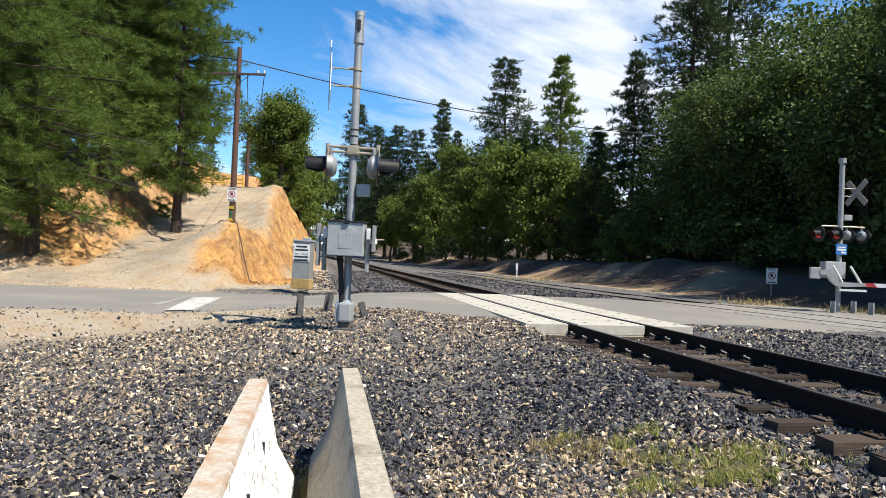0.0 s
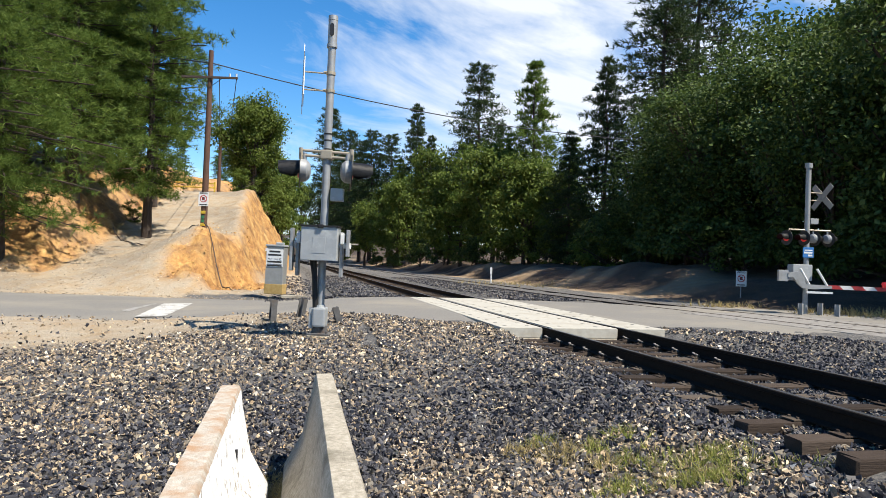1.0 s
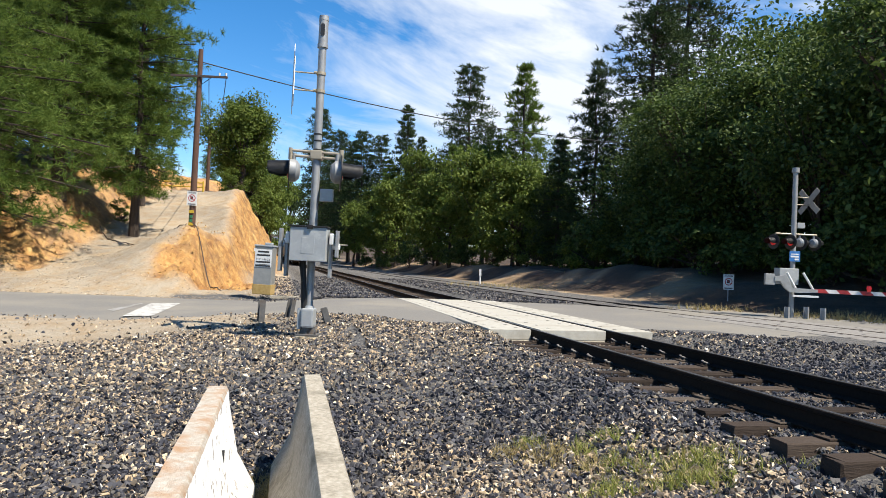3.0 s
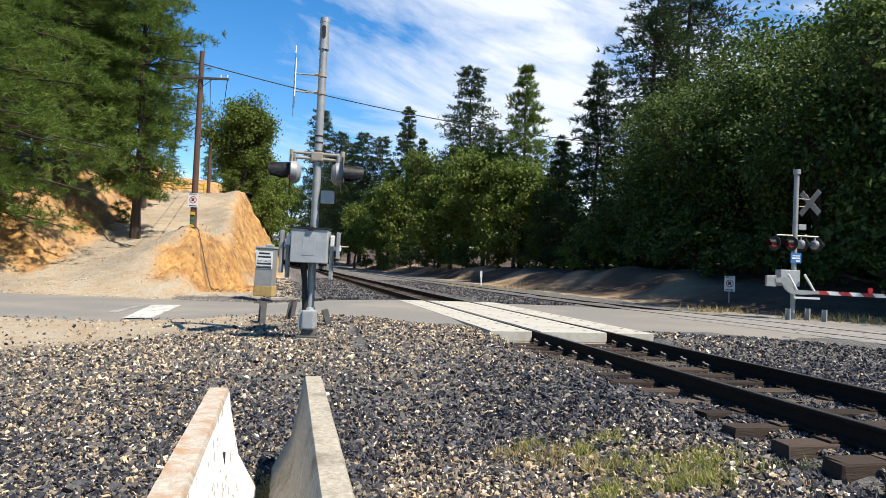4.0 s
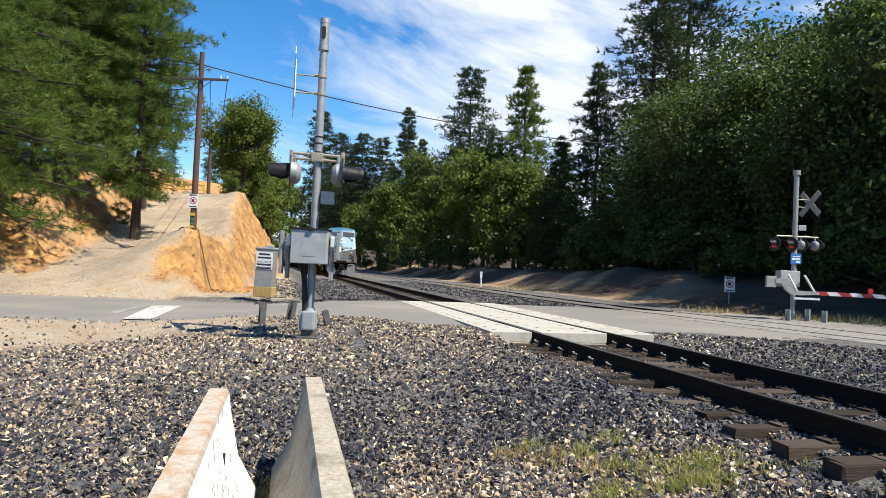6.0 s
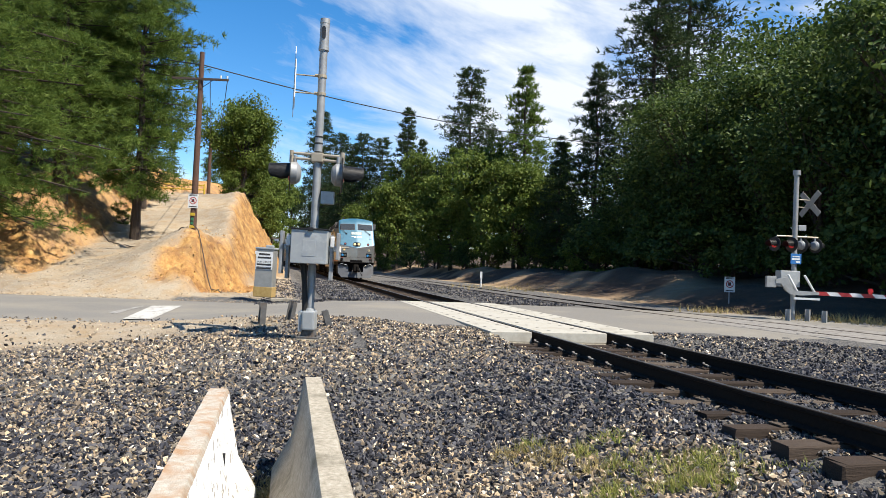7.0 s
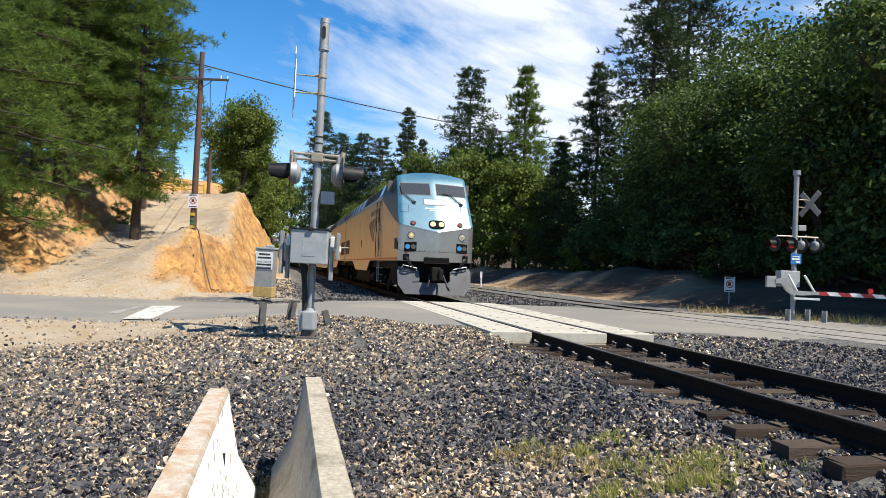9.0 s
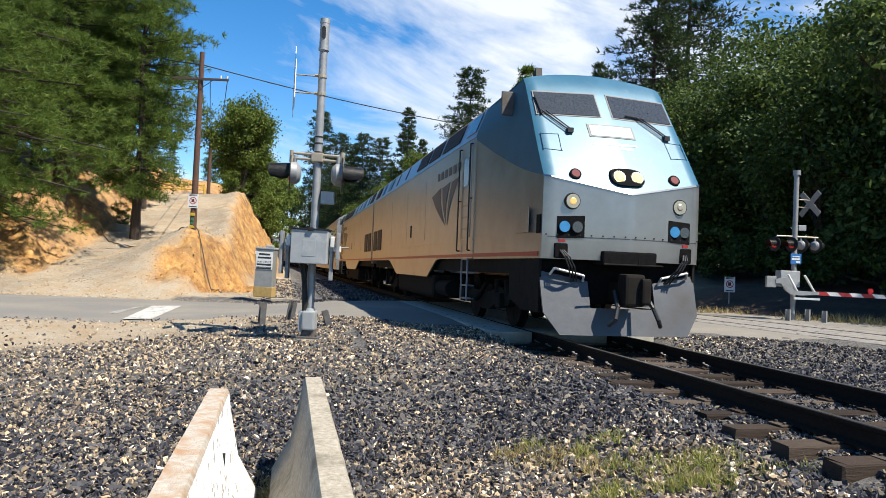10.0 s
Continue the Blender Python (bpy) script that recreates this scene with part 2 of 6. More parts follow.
M_LOCO_RED = plain("red_stripe", (0.328, 0.039, 0.0273), 0.45)
M_LOCO_GREY = surface("pilot_grey", [(0.3, (0.0515, 0.0562, 0.063)), (0.7, (0.075, 0.0798, 0.0864))], 3, 0.5, 0.3, wear=(0.0421, 0.0351, 0.0304), wear_scale=1.5, wear_at=(0.5, 0.8))
M_UNDER = surface("underframe_grime", [(0.3, (0.00545, 0.0049, 0.00438)), (0.7, (0.015, 0.0129, 0.0109))], 5, 0.85)
M_GLASS_DARK = surface("cab_window", [(0.3, (0.02, 0.025, 0.03)), (0.7, (0.05, 0.055, 0.06))], 30, 0.12, bump=0.0)
M_LAMP = glow("lit_headlamp", (1.0, 0.66, 0.30), 0.5)
M_LAMP_AMBER = glow("lit_ditch_lamp", (1.0, 0.55, 0.18), 0.45)
M_LENS_RED = plain("marker_lens", (0.11, 0.012, 0.014), 0.75)
M_CHROME = plain("bright_rail", (0.585, 0.585, 0.577), 0.35, 0.3)
M_COACH = surface("fluted_steel", [(0.3, (0.296, 0.296, 0.289)), (0.7, (0.39, 0.39, 0.382))], 3, 0.35, 0.7)
M_DECK = surface("worn_deck", [(0.3, (0.15, 0.14, 0.128)), (0.7, (0.212, 0.2, 0.181))], 14, 0.9, wear=(0.106, 0.0936, 0.0811), wear_scale=1.5, wear_at=(0.5, 0.75), bump=0.4)
M_BACKBOARD = surface("bare_sign_back", [(0.3, (0.187, 0.168, 0.15)), (0.7, (0.262, 0.243, 0.218))], 6, 0.7)
M_MUD = surface("dried_mud", [(0.3, (0.262, 0.168, 0.0499)), (0.7, (0.362, 0.25, 0.0936))], 9, 0.95, bump=0.4)


def soil_material():
    """Earth: pale dirt track, orange cut clay, leaf litter and gravel, told apart by slope and by where they lie."""
    m, nt, b = shader("earth", 0.95)
    geo = nt.nodes.new("ShaderNodeNewGeometry")
    att = nt.nodes.new("ShaderNodeAttribute")
    att.attribute_name = "cover"
    sep = nt.nodes.new("ShaderNodeSeparateColor")
    nt.links.new(att.outputs["Color"], sep.inputs[0])
    fine = tex_noise(nt, 18, 8, 0.75, "World")
    mid = tex_noise(nt, 1.6, 6, 0.65, "World")
    streak = tex_noise(nt, 1.9, 9, 0.72, "World")
    dirt = ramp_of(nt, fine, [(0.3, (0.187, 0.15, 0.103)), (0.5, (0.312, 0.259, 0.187)), (0.75, (0.387, 0.337, 0.256))])
    dirt = mixed(nt, ramp_of(nt, mid, [(0.42, (0, 0, 0)), (0.68, (1, 1, 1))]), dirt, (0.275, 0.193, 0.106))
    clay = ramp_of(nt, streak, [(0.32, (0.13, 0.055, 0.02)), (0.44, (0.30, 0.145, 0.042)), (0.58, (0.43, 0.245, 0.075)), (0.74, (0.52, 0.36, 0.16))])
    clay = mixed(nt, 0.45, clay, ramp_of(nt, fine, [(0.3, (0.4, 0.4, 0.4)), (0.7, (1.2, 1.2, 1.2))]), "MULTIPLY")
    clay = mixed(nt, ramp_of(nt, tex_noise(nt, 0.7, 8, 0.7, "World"), [(0.5, (0, 0, 0)), (0.66, (0.75, 0.75, 0.75))]), clay, (0.156, 0.0842, 0.0374))
    litter = ramp_of(nt, fine, [(0.3, (0.0212, 0.0127, 0.00762)), (0.5, (0.0509, 0.0297, 0.0161)), (0.75, (0.106, 0.0658, 0.0339))])
    litter = mixed(nt, ramp_of(nt, mid, [(0.5, (0, 0, 0)), (0.66, (1, 1, 1))]), litter, (0.0721, 0.0445, 0.0212))
    litter = mixed(nt, ramp_of(nt, tex_noise(nt, 0.55, 7, 0.7, "World"), [(0.46, (0, 0, 0)), (0.6, (0.85, 0.85, 0.85))]), litter, (0.0191, 0.0144, 0.0085))
    grav = ramp_of(nt, tex_noise(nt, 24, 6, 0.8, "World"), [(0.35, (0.0234, 0.0234, 0.0257)), (0.52, (0.0858, 0.0819, 0.078)), (0.68, (0.218, 0.195, 0.164))])
    col = mixed(nt, sep.outputs["Red"], dirt, clay)
    col = mixed(nt, sep.outputs["Green"], col, litter)
    col = mixed(nt, sep.outputs["Blue"], col, grav)
    nt.links.new(col, b.inputs["Base Color"])
    bumped(nt, b, tex_noise(nt, 6, 10, 0.82, "World"), 0.7, 0.085)
    return m


M_SOIL = soil_material()
# soot, rust and creosote hardly shine
for dull in (M_RAIL_SIDE, M_UNDER, M_STONE, M_TIE):
    dull.node_tree.nodes["Principled BSDF"].inputs["Specular IOR Level"].default_value = 0.15

# ---- helpers of this scene ----


def part(name, bm, material, parent, label=""):
    me = bpy.data.meshes.new(name)
    bm.to_mesh(me)
    bm.free()
    for mat in (material if isinstance(material, (list, tuple)) else [material]):
        me.materials.append(mat)
    ob = new(name, me)
    ob.parent = parent
    if label:
        ob["label"] = label
    return ob


def soft(ob, angle=40):
    for p in ob.data.polygons:
        p.use_smooth = True
    ob.data.set_sharp_from_angle(angle=radians(angle))
    return ob


def thing(name, m, label, category, group="", kind=""):
    ob = new(name)
    ob.empty_display_size = 0.2
    ob.matrix_basis = m
    return tagged(ob, label, category, group, kind)


def box(bm, x0, x1, y0, y1, z0, z1, bevel=0.0, m=None):
    r = bmesh.ops.create_cube(bm, size=1.0, matrix=Matrix.Translation(((x0 + x1) / 2, (y0 + y1) / 2, (z0 + z1) / 2)) @ Matrix.Diagonal((x1 - x0, y1 - y0, z1 - z0, 1)))
    vs = r["verts"]
    if bevel:
        es = list({e for v in vs for e in v.link_edges})
        rb = bmesh.ops.bevel(bm, geom=es, offset=bevel, segments=2, affect="EDGES", profile=0.6)
        vs = list({v for f in rb["faces"] for v in f.verts} | {v for v in vs if v.is_valid})
    if m is not None:
        bmesh.ops.transform(bm, matrix=m, verts=vs)
    return vs


def rod(bm, a, b, r0, r1=None, seg=12, caps=True):
    a, b = Vector(a), Vector(b)
    d = b - a
    m = Matrix.Translation((a + b) / 2) @ d.to_track_quat("Z", "Y").to_matrix().to_4x4()
    return bmesh.ops.create_cone(bm, cap_ends=caps, segments=seg, radius1=r0, radius2=r0 if r1 is None else r1, depth=d.length, matrix=m)["verts"]


def extruded(bm, outline, y0, y1, plane="xz"):
    """A closed outline of (u, v) pulled from y0 to y1 along the axis that the plane leaves out."""
    def at(u, v, w):
        return {"xz": (u, w, v), "yz": (w, u, v), "xy": (u, v, w)}[plane]
    a = [bm.verts.new(at(u, v, y0)) for u, v in outline]
    b = [bm.verts.new(at(u, v, y1)) for u, v in outline]
    n = len(outline)
    bm.faces.new(a)
    bm.faces.new(b[::-1])
    for i in range(n):
        bm.faces.new((a[i], b[i], b[(i + 1) % n], a[(i + 1) % n]))
    bmesh.ops.recalc_face_normals(bm, faces=bm.faces)
    return a + b


def mesh_object(name, verts, faces, materials, smooth=False):
    me = bpy.data.meshes.new(name)
    me.from_pydata(verts, [], faces)
    for mat in materials:
        me.materials.append(mat)
    if smooth:
        for p in me.polygons:
            p.use_smooth = True
    return new(name, me)


def sstep(x, a, b):
    t = min(1.0, max(0.0, (x - a) / (b - a)))
    return t * t * (3 - 2 * t)


def bars(name, rows, m, parent, material=None):
    """Unreadable writing: plain bars (x0, x1, z0, z1) a hair in front of a sheet that faces -y."""
    for x0, x1, z0, z1 in rows:
        bm = bmesh.new()
        box(bm, x0, x1, -0.003, 0.0, z0, z1)
        bmesh.ops.transform(bm, matrix=m, verts=bm.verts)
        part(name, bm, material or M_TEXT, parent)


def lettering(body, size, m, parent, material):
    cu = bpy.data.curves.new("lettering", "FONT")
    cu.body, cu.size, cu.align_x, cu.align_y, cu.extrude = body, size, "CENTER", "CENTER", 0.001
    cu.materials.append(material)
    ob = new("lettering", cu)
    ob.parent, ob.matrix_basis = parent, m
    return ob


# ---- the line: straight by the crossing, bending left far off ----
HEAD = 0.2216
FWD = Vector((-math.sin(HEAD), math.cos(HEAD), 0))
SIDE = Vector((math.cos(HEAD), math.sin(HEAD), 0))
OFF = 5.30
BEND, RADIUS = 80.0, 440.0


def line_at(s, lat=0.0):
    """Place at distance s along the near track and lat metres to its right; and its heading."""
    if s <= BEND:
        p, a = SIDE * OFF + FWD * s, HEAD
    else:
        th = (s - BEND) / RADIUS
        p = SIDE * OFF + FWD * (BEND + RADIUS * math.sin(th)) - SIDE * (RADIUS * (1 - math.cos(th)))
        a = HEAD + th
    z = 0.00014 * max(0.0, s - 70) ** 2 if s < 220 else 3.15 + 0.042 * (s - 220)
    return Vector((p.x + lat * math.cos(a), p.y + lat * math.sin(a), z)), a


def second_at(s, lat=0.0):
    """The second track, to the right of the first."""
    gap = 5.5 + 1.7 * sstep(s, 30, 8) + 1.6 * max(0.0, (14 - s) / 14) ** 1.5
    p, a = line_at(s, gap)
    q, _ = line_at(s + 0.5, 5.5 + 1.7 * sstep(s + 0.5, 30, 8) + 1.6 * max(0.0, (13.5 - s) / 14) ** 1.5)
    a = math.atan2(-(q.x - p.x), q.y - p.y)
    return Vector((p.x + lat * math.cos(a), p.y + lat * math.sin(a), p.z)), a


LINE_PTS = np.array([[*line_at(s)[0], s] for s in np.arange(-60, 420, 0.5)])
LINE_ANG = np.array([line_at(s)[1] for s in np.arange(-60, 420, 0.5)])


def line_near(x, y):
    """Distance along and to the right of the near track, its height there (arrays)."""
    x, y = np.asarray(x, float), np.asarray(y, float)
    out_s, out_l, out_z = np.empty(x.shape), np.empty(x.shape), np.empty(x.shape)
    fx, fy = x.ravel(), y.ravel()
    for i in range(0, fx.size, 4000):
        d2 = (fx[i:i + 4000, None] - LINE_PTS[None, :, 0]) ** 2 + (fy[i:i + 4000, None] - LINE_PTS[None, :, 1]) ** 2
        k = d2.argmin(1)
        a = LINE_ANG[k]
        ddx, ddy = fx[i:i + 4000] - LINE_PTS[k, 0], fy[i:i + 4000] - LINE_PTS[k, 1]
        out_l.ravel()[i:i + 4000] = ddx * np.cos(a) + ddy * np.sin(a)
        out_s.ravel()[i:i + 4000] = LINE_PTS[k, 3] - ddx * np.sin(a) + ddy * np.cos(a)
        out_z.ravel()[i:i + 4000] = LINE_PTS[k, 2]
    return out_s, out_l, out_z


def ss(x, a, b):
    t = np.clip((np.asarray(x, float) - a) / (b - a), 0, 1)
    return t * t * (3 - 2 * t)


def wave(x, y, f, seed=0.0):
    return np.sin(x * f + seed) * np.cos(y * f * 1.3 + seed * 2.1) + 0.5 * np.sin(x * f * 2.3 + y * f * 1.7 + seed * 3) + 0.3 * np.cos(x * f * 4.1 - y * f * 3.6 + seed)


def road_level(x):
    return -0.30 * ss(-np.asarray(x, float), 1.5, 7.0)


def stony(x, y):
    """Nought where the ground is covered with stone, one and more where it is bare dirt."""
    return np.where(y < 17, (-x - 1.6 - np.maximum(0, 13.2 - y) * 1.5) / 3.2, 1.0)


def terrain(x, y):
    """Height of the ground, and its cover: clay, litter, gravel."""
    x, y = np.asarray(x, float), np.asarray(y, float)
    s, lat, zl = line_near(x, y)
    # low ground on the near side
    near = -0.68 + 0.50 * ss(y, 5.2, 11.5) + 0.165 * ss(y, 11.8, 13.7)
    near = near - 0.28 * ss(-x, 2.6, 7.5)
    z = np.where(y < 16, near, np.maximum(-0.16, near) - 0.22 * ss(-x, 2, 8))
    # bed of the lines
    bed = np.clip((np.abs(lat) - 1.75) / 1.6, 0, 1)
    bed = np.where(lat > 0, 0, bed)
    inside = np.where(np.abs(lat) < 1.1, -0.243, -0.222 - 0.10 * ss(-s, -7.4, -4.6))
    z = z * bed + (1 - bed) * np.where(s > 12, -0.24, inside)
    ramp = np.where(lat > 1.7, ss(y, 11.8 - 0.2 * lat, 14.2 - 0.2 * lat), 0)
    ramp = np.where((lat < -1.6) & (lat > -4), ss(s, 9.6, 11.9), ramp)
    z = np.where(lat > 0, z + ramp * 0.2, np.maximum(z, z * (1 - ramp) - 0.05 * ramp))
    right = ss(lat, 8.2, 12.5)
    # left hill: dirt slope upwards, with cut banks
    lane_x = np.interp(y, [20, 26, 38, 55, 80], [-12.5, -13.3, -15.7, -19.4, -25])
    lane_z = np.interp(y, [24, 27, 32, 38, 46, 55, 70, 110], [-0.25, 0.0, 0.85, 2.05, 4.0, 6.1, 7.6, 10])
    toe = np.where(s < 62, np.interp(s, [20, 26, 40, 62], [-9.5, -8.6, -6.4, -4.9]), -4.8)
    into = np.maximum(0, toe - lat)
    knob = 1.75 * np.exp(-(((x + 11.0) / 2.9) ** 2 + ((y - 32.0) / 4.2) ** 2))
    crest = lane_z + 1.0 * np.exp(-((x - lane_x - 5.5) / 2.5) ** 2) * ss(y, 34, 44)
    left_bank = 2.9 * ss(lane_x - x, 2.0, 6.0) * ss(y, 27.5, 36) * (1 - 0.2 * ss(y, 50, 80)) + 2.0 * ss(lane_x - x, 9, 30) * ss(y, 26, 40)
    hill = crest + knob + left_bank
    cut = np.maximum(0, into - 0.35) * 1.9 + 0.25 * wave(x, y, 0.9, 2.0) * ss(into, 0.3, 2.0)
    up = np.clip(np.minimum(hill, cut - 0.2 + zl), -0.4, None)
    on_hill = ss(y, 24.3, 26.5) * ss(-lat, 4.4, 5.2)
    z = np.where(on_hill > 0, z * (1 - on_hill) + on_hill * np.maximum(up, -0.3), z)
    # right bank behind the second line
    rb = zl - 0.05 + (1.25 + 0.3 * wave(x, y, 0.25, 1.0)) * ss(lat, 9.4, 14.5) * ss(s, 16, 27) + 4.0 * ss(lat, 15, 60)
    z = np.where(lat > 3, np.where(lat < 8.2, z, z * (1 - right) + right * rb), z)
    # lift with the line far off
    z = np.where((on_hill <= 0) & (s > 70), z + zl * (1 - right), z)
    z = z + 0.015 * wave(x, y, 1.7, 0.5) + np.where(on_hill > 0.5, 0.05 * wave(x, y, 2.7, 1.1) + 0.03 * wave(x, y, 5.3, 2.7), 0)
    steep = np.where(on_hill > 0.5, np.maximum(ss(into, 0.1, 1.0) * ss(hill - cut, -1.2, 0.6), np.maximum(ss(knob, 0.2, 0.6) * ss(x + 0.35 * wave(x, y, 1.1, 0.7), -12.1, -11.2), (0.8 + 0.2 * ss(wave(x, y, 0.55, 3.1), -0.5, 0.4)) * ss(lane_x - x, 2.2, 3.2) * (1 - ss(lane_x - x, 7.0, 9.5)) * ss(y, 27, 31))), 0)
    # orange clay mixed into the right bank stands in for sunlit streaks
    steep = np.where((lat > 8.8) & (s > 24), 0.4 * ss(lat, 8.8, 10.2), steep)
    patch = 0.5 + 0.5 * np.clip(wave(x, y, 0.5, 4.0), -1, 1)
    # gaps in the right bank's litter let those painted sun patches through
    litter = np.maximum(ss(lat, 8.8, 10.2) * (1 - 0.75 * ss(wave(x, y, 0.35, 0.4), -0.2, 0.5) * (1 - ss(lat, 13, 16)) * ss(s, 24, 30)), np.where(on_hill > 0.5, ss(lane_x - x, 8.0, 11.0) * ss(y, 30, 34), 0))
    gravel = np.where((on_hill < 0.5) & (lat < 9), 1 - ss(stony(x, y), 0.0, 1.0), 0)
    gravel = np.maximum(gravel, np.where((on_hill > 0.3) & (np.abs(x - lane_x - 1.5) < 6), 0.3 * ss(patch, 0.2, 0.8) * (1 - steep), 0))
    gravel = np.where((y > 24) & (lat > -9) & (on_hill < 0.6) & (lat < 9), 1, gravel)
    return z, np.stack([steep, litter, np.clip(gravel, 0, 1)], -1)


def height(x, y):
    return float(terrain(np.array([x]), np.array([y]))[0][0])


def grid_ground():
    xs = np.concatenate([np.linspace(-420, -60, 14)[:-1], np.linspace(-60, -26, 40)[:-1], np.linspace(-26, 16, 155)[:-1], np.linspace(16, 50, 46)[:-1], np.linspace(50, 420, 14)])
    ys = np.concatenate([np.linspace(-160, -8, 12)[:-1], np.linspace(-8, 22, 90)[:-1], np.linspace(22, 70, 140)[:-1], np.linspace(70, 140, 70)[:-1], np.linspace(140, 700, 24)])
    X, Y = np.meshgrid(xs, ys)
    Z, C = terrain(X, Y)
    # the roadway lies a little above the ground: keep the ground below it
    under = (Y > 14.7) & (Y < 24.2) & (X < 9)
    Z = np.where(under, np.minimum(Z, road_level(X) - 0.06), Z)
    # crumbling clay: lumps and gullies on the cut faces
    for i, j in zip(*np.nonzero((C[..., 0] > 0.15) & (Y < 90) & (X < -4))):
        v = Vector((X[i, j] * 1.25, Y[i, j] * 1.25, Z[i, j] * 0.6))
        Z[i, j] += C[i, j, 0] * (0.62 * noise.turbulence(v, 5, False) - 0.32)
    nx, ny = len(xs), len(ys)
    verts = np.stack([X, Y, Z], -1).reshape(-1, 3)
    i = np.arange(nx * ny).reshape(ny, nx)
    faces = np.stack([i[:-1, :-1], i[:-1, 1:], i[1:, 1:], i[1:, :-1]], -1).reshape(-1, 4)
    ob = mesh_object("ground", verts.tolist(), faces.tolist(), [M_SOIL], True)
    att = ob.data.color_attributes.new("cover", "FLOAT_COLOR", "POINT")
    rgba = np.concatenate([C.reshape(-1, 3), np.ones((nx * ny, 1))], 1).astype(np.float32)
    att.data.foreach_set("color", rgba.ravel())
    return tagged(ob, "dry earth with gravel shoulder, dirt lane and orange clay cut banks", "ground", kind="structure")


grid_ground()


def build_road():
    xs = np.concatenate([np.linspace(-60, -12, 14)[:-1], np.linspace(-12, 14, 60)])
    bm = bmesh.new()
    rows = []
    for x in xs:
        near = 15.1 + 0.12 * math.sin(x * 1.3) + 0.08 * math.sin(x * 3.1)
        near -= 1.2 * sstep(x, -2.2, 0.6) + 0.9 * sstep(x, 5.0, 8.5) * 1.4
        far = 24.1 + 0.1 * math.sin(x * 0.9)
        z = float(road_level(x)) - 0.012
        rows.append([bm.verts.new((x, y, z - (0.05 if k in (0, 6) else 0))) for k, y in enumerate(np.linspace(near, far, 7))])
    for a, b in zip(rows, rows[1:]):
        for k in range(6):
            bm.faces.new((a[k], b[k], b[k + 1], a[k + 1]))
    for f in bm.faces:
        f.smooth = True
    road = part("road", bm, M_ASPHALT, None)
    tagged(road, "worn grey asphalt road over the level crossing", "road", kind="structure")
    bm = bmesh.new()
    z = float(road_level(-7)) - 0.004
    bm.faces.new([bm.verts.new((x, y, z)) for x, y in ((-7.10, 15.72), (-6.56, 16.0), (-7.66, 20.75), (-8.34, 20.3))])
    part("stop_line", bm, M_PAINT_WHITE, road, "worn white stop line")
    bm = bmesh.new()
    bm.faces.new([bm.verts.new((x, y, z)) for x, y in ((-8.18, 17.3), (-7.88, 17.0), (-8.46, 20.1), (-8.58, 20.15))])
    part("ghost_line", bm, M_PAINT_FADED, road, "older faded stop line")
    return road


build_road()

# ---- tracks ----
RAIL_SECTION = [(-0.075, -0.186), (0.075, -0.186), (0.075, -0.172), (0.012, -0.15), (0.010, -0.05), (0.036, -0.038), (0.036, -0.006), (0.026, 0.0), (-0.026, 0.0), (-0.036, -0.006), (-0.036, -0.038), (-0.010, -0.05), (-0.012, -0.15), (-0.075, -0.172)]


def sweep_rail(path, lat, s0, s1, step, parent, top):
    verts, faces = [], []
    n = len(RAIL_SECTION)
    ss_ = np.arange(s0, s1 + step, step)
    for s in ss_:
        p, a = path(s, lat)
        for u, v in RAIL_SECTION:
            verts.append((p.x + u * math.cos(a), p.y + u * math.sin(a), p.z + v))
    for i in range(len(ss_) - 1):
        for k in range(n):
            j = (k + 1) % n
            faces.append((i * n + k, i * n + j, (i + 1) * n + j, (i + 1) * n + k))
    faces.append(tuple(range(n)))
    ob = mesh_object("rail", verts, faces, [M_RAIL_SIDE, top])
    for f in ob.data.polygons:
        if len(f.vertices) == 4 and f.vertices[0] % n == 7:
            f.material_index = 1
    ob.parent = parent
    return ob


def tie_mesh(seed):
    rng = random.Random(seed)
    bm = bmesh.new()
    vs = box(bm, -1.37, 1.37, -0.115, 0.115, -0.37, -0.19)
    es = [e for e in bm.edges]
    bmesh.ops.bevel(bm, geom=es, offset=0.014, segments=1, affect="EDGES")
    for v in bm.verts:
        v.co += Vector((rng.uniform(-1, 1) * 0.02, rng.uniform(-1, 1) * 0.008, rng.uniform(-1, 1) * 0.008))
    me = bpy.data.meshes.new("tie")
    bm.to_mesh(me)
    bm.free()
    me.materials.append(M_TIE)
    return me


def plate_mesh():
    bm = bmesh.new()
    box(bm, -0.19, 0.19, -0.095, 0.095, -0.19, -0.176, 0.004)
    for sx in (-0.125, 0.125):
        for sy in (-0.055, 0.055):
            rod(bm, (sx, sy, -0.18), (sx, sy, -0.158), 0.014, seg=6)
    me = bpy.data.meshes.new("tie_plate")
    bm.to_mesh(me)
    bm.free()
    me.materials.append(M_TIE)
    return me


def clip_mesh():
    """A spring clip: a bent round bar."""
    bm = bmesh.new()
    pts = [(-0.05, -0.05, 0.0), (-0.045, 0.03, 0.015), (0.0, 0.055, 0.03), (0.045, 0.03, 0.045), (0.04, -0.03, 0.055), (0.0, -0.05, 0.05)]
    for a, b in zip(pts, pts[1:]):
        rod(bm, a, b, 0.011, seg=6)
    me = bpy.data.meshes.new("rail_clip")
    bm.to_mesh(me)
    bm.free()
    me.materials.append(M_CLIP)
    return me


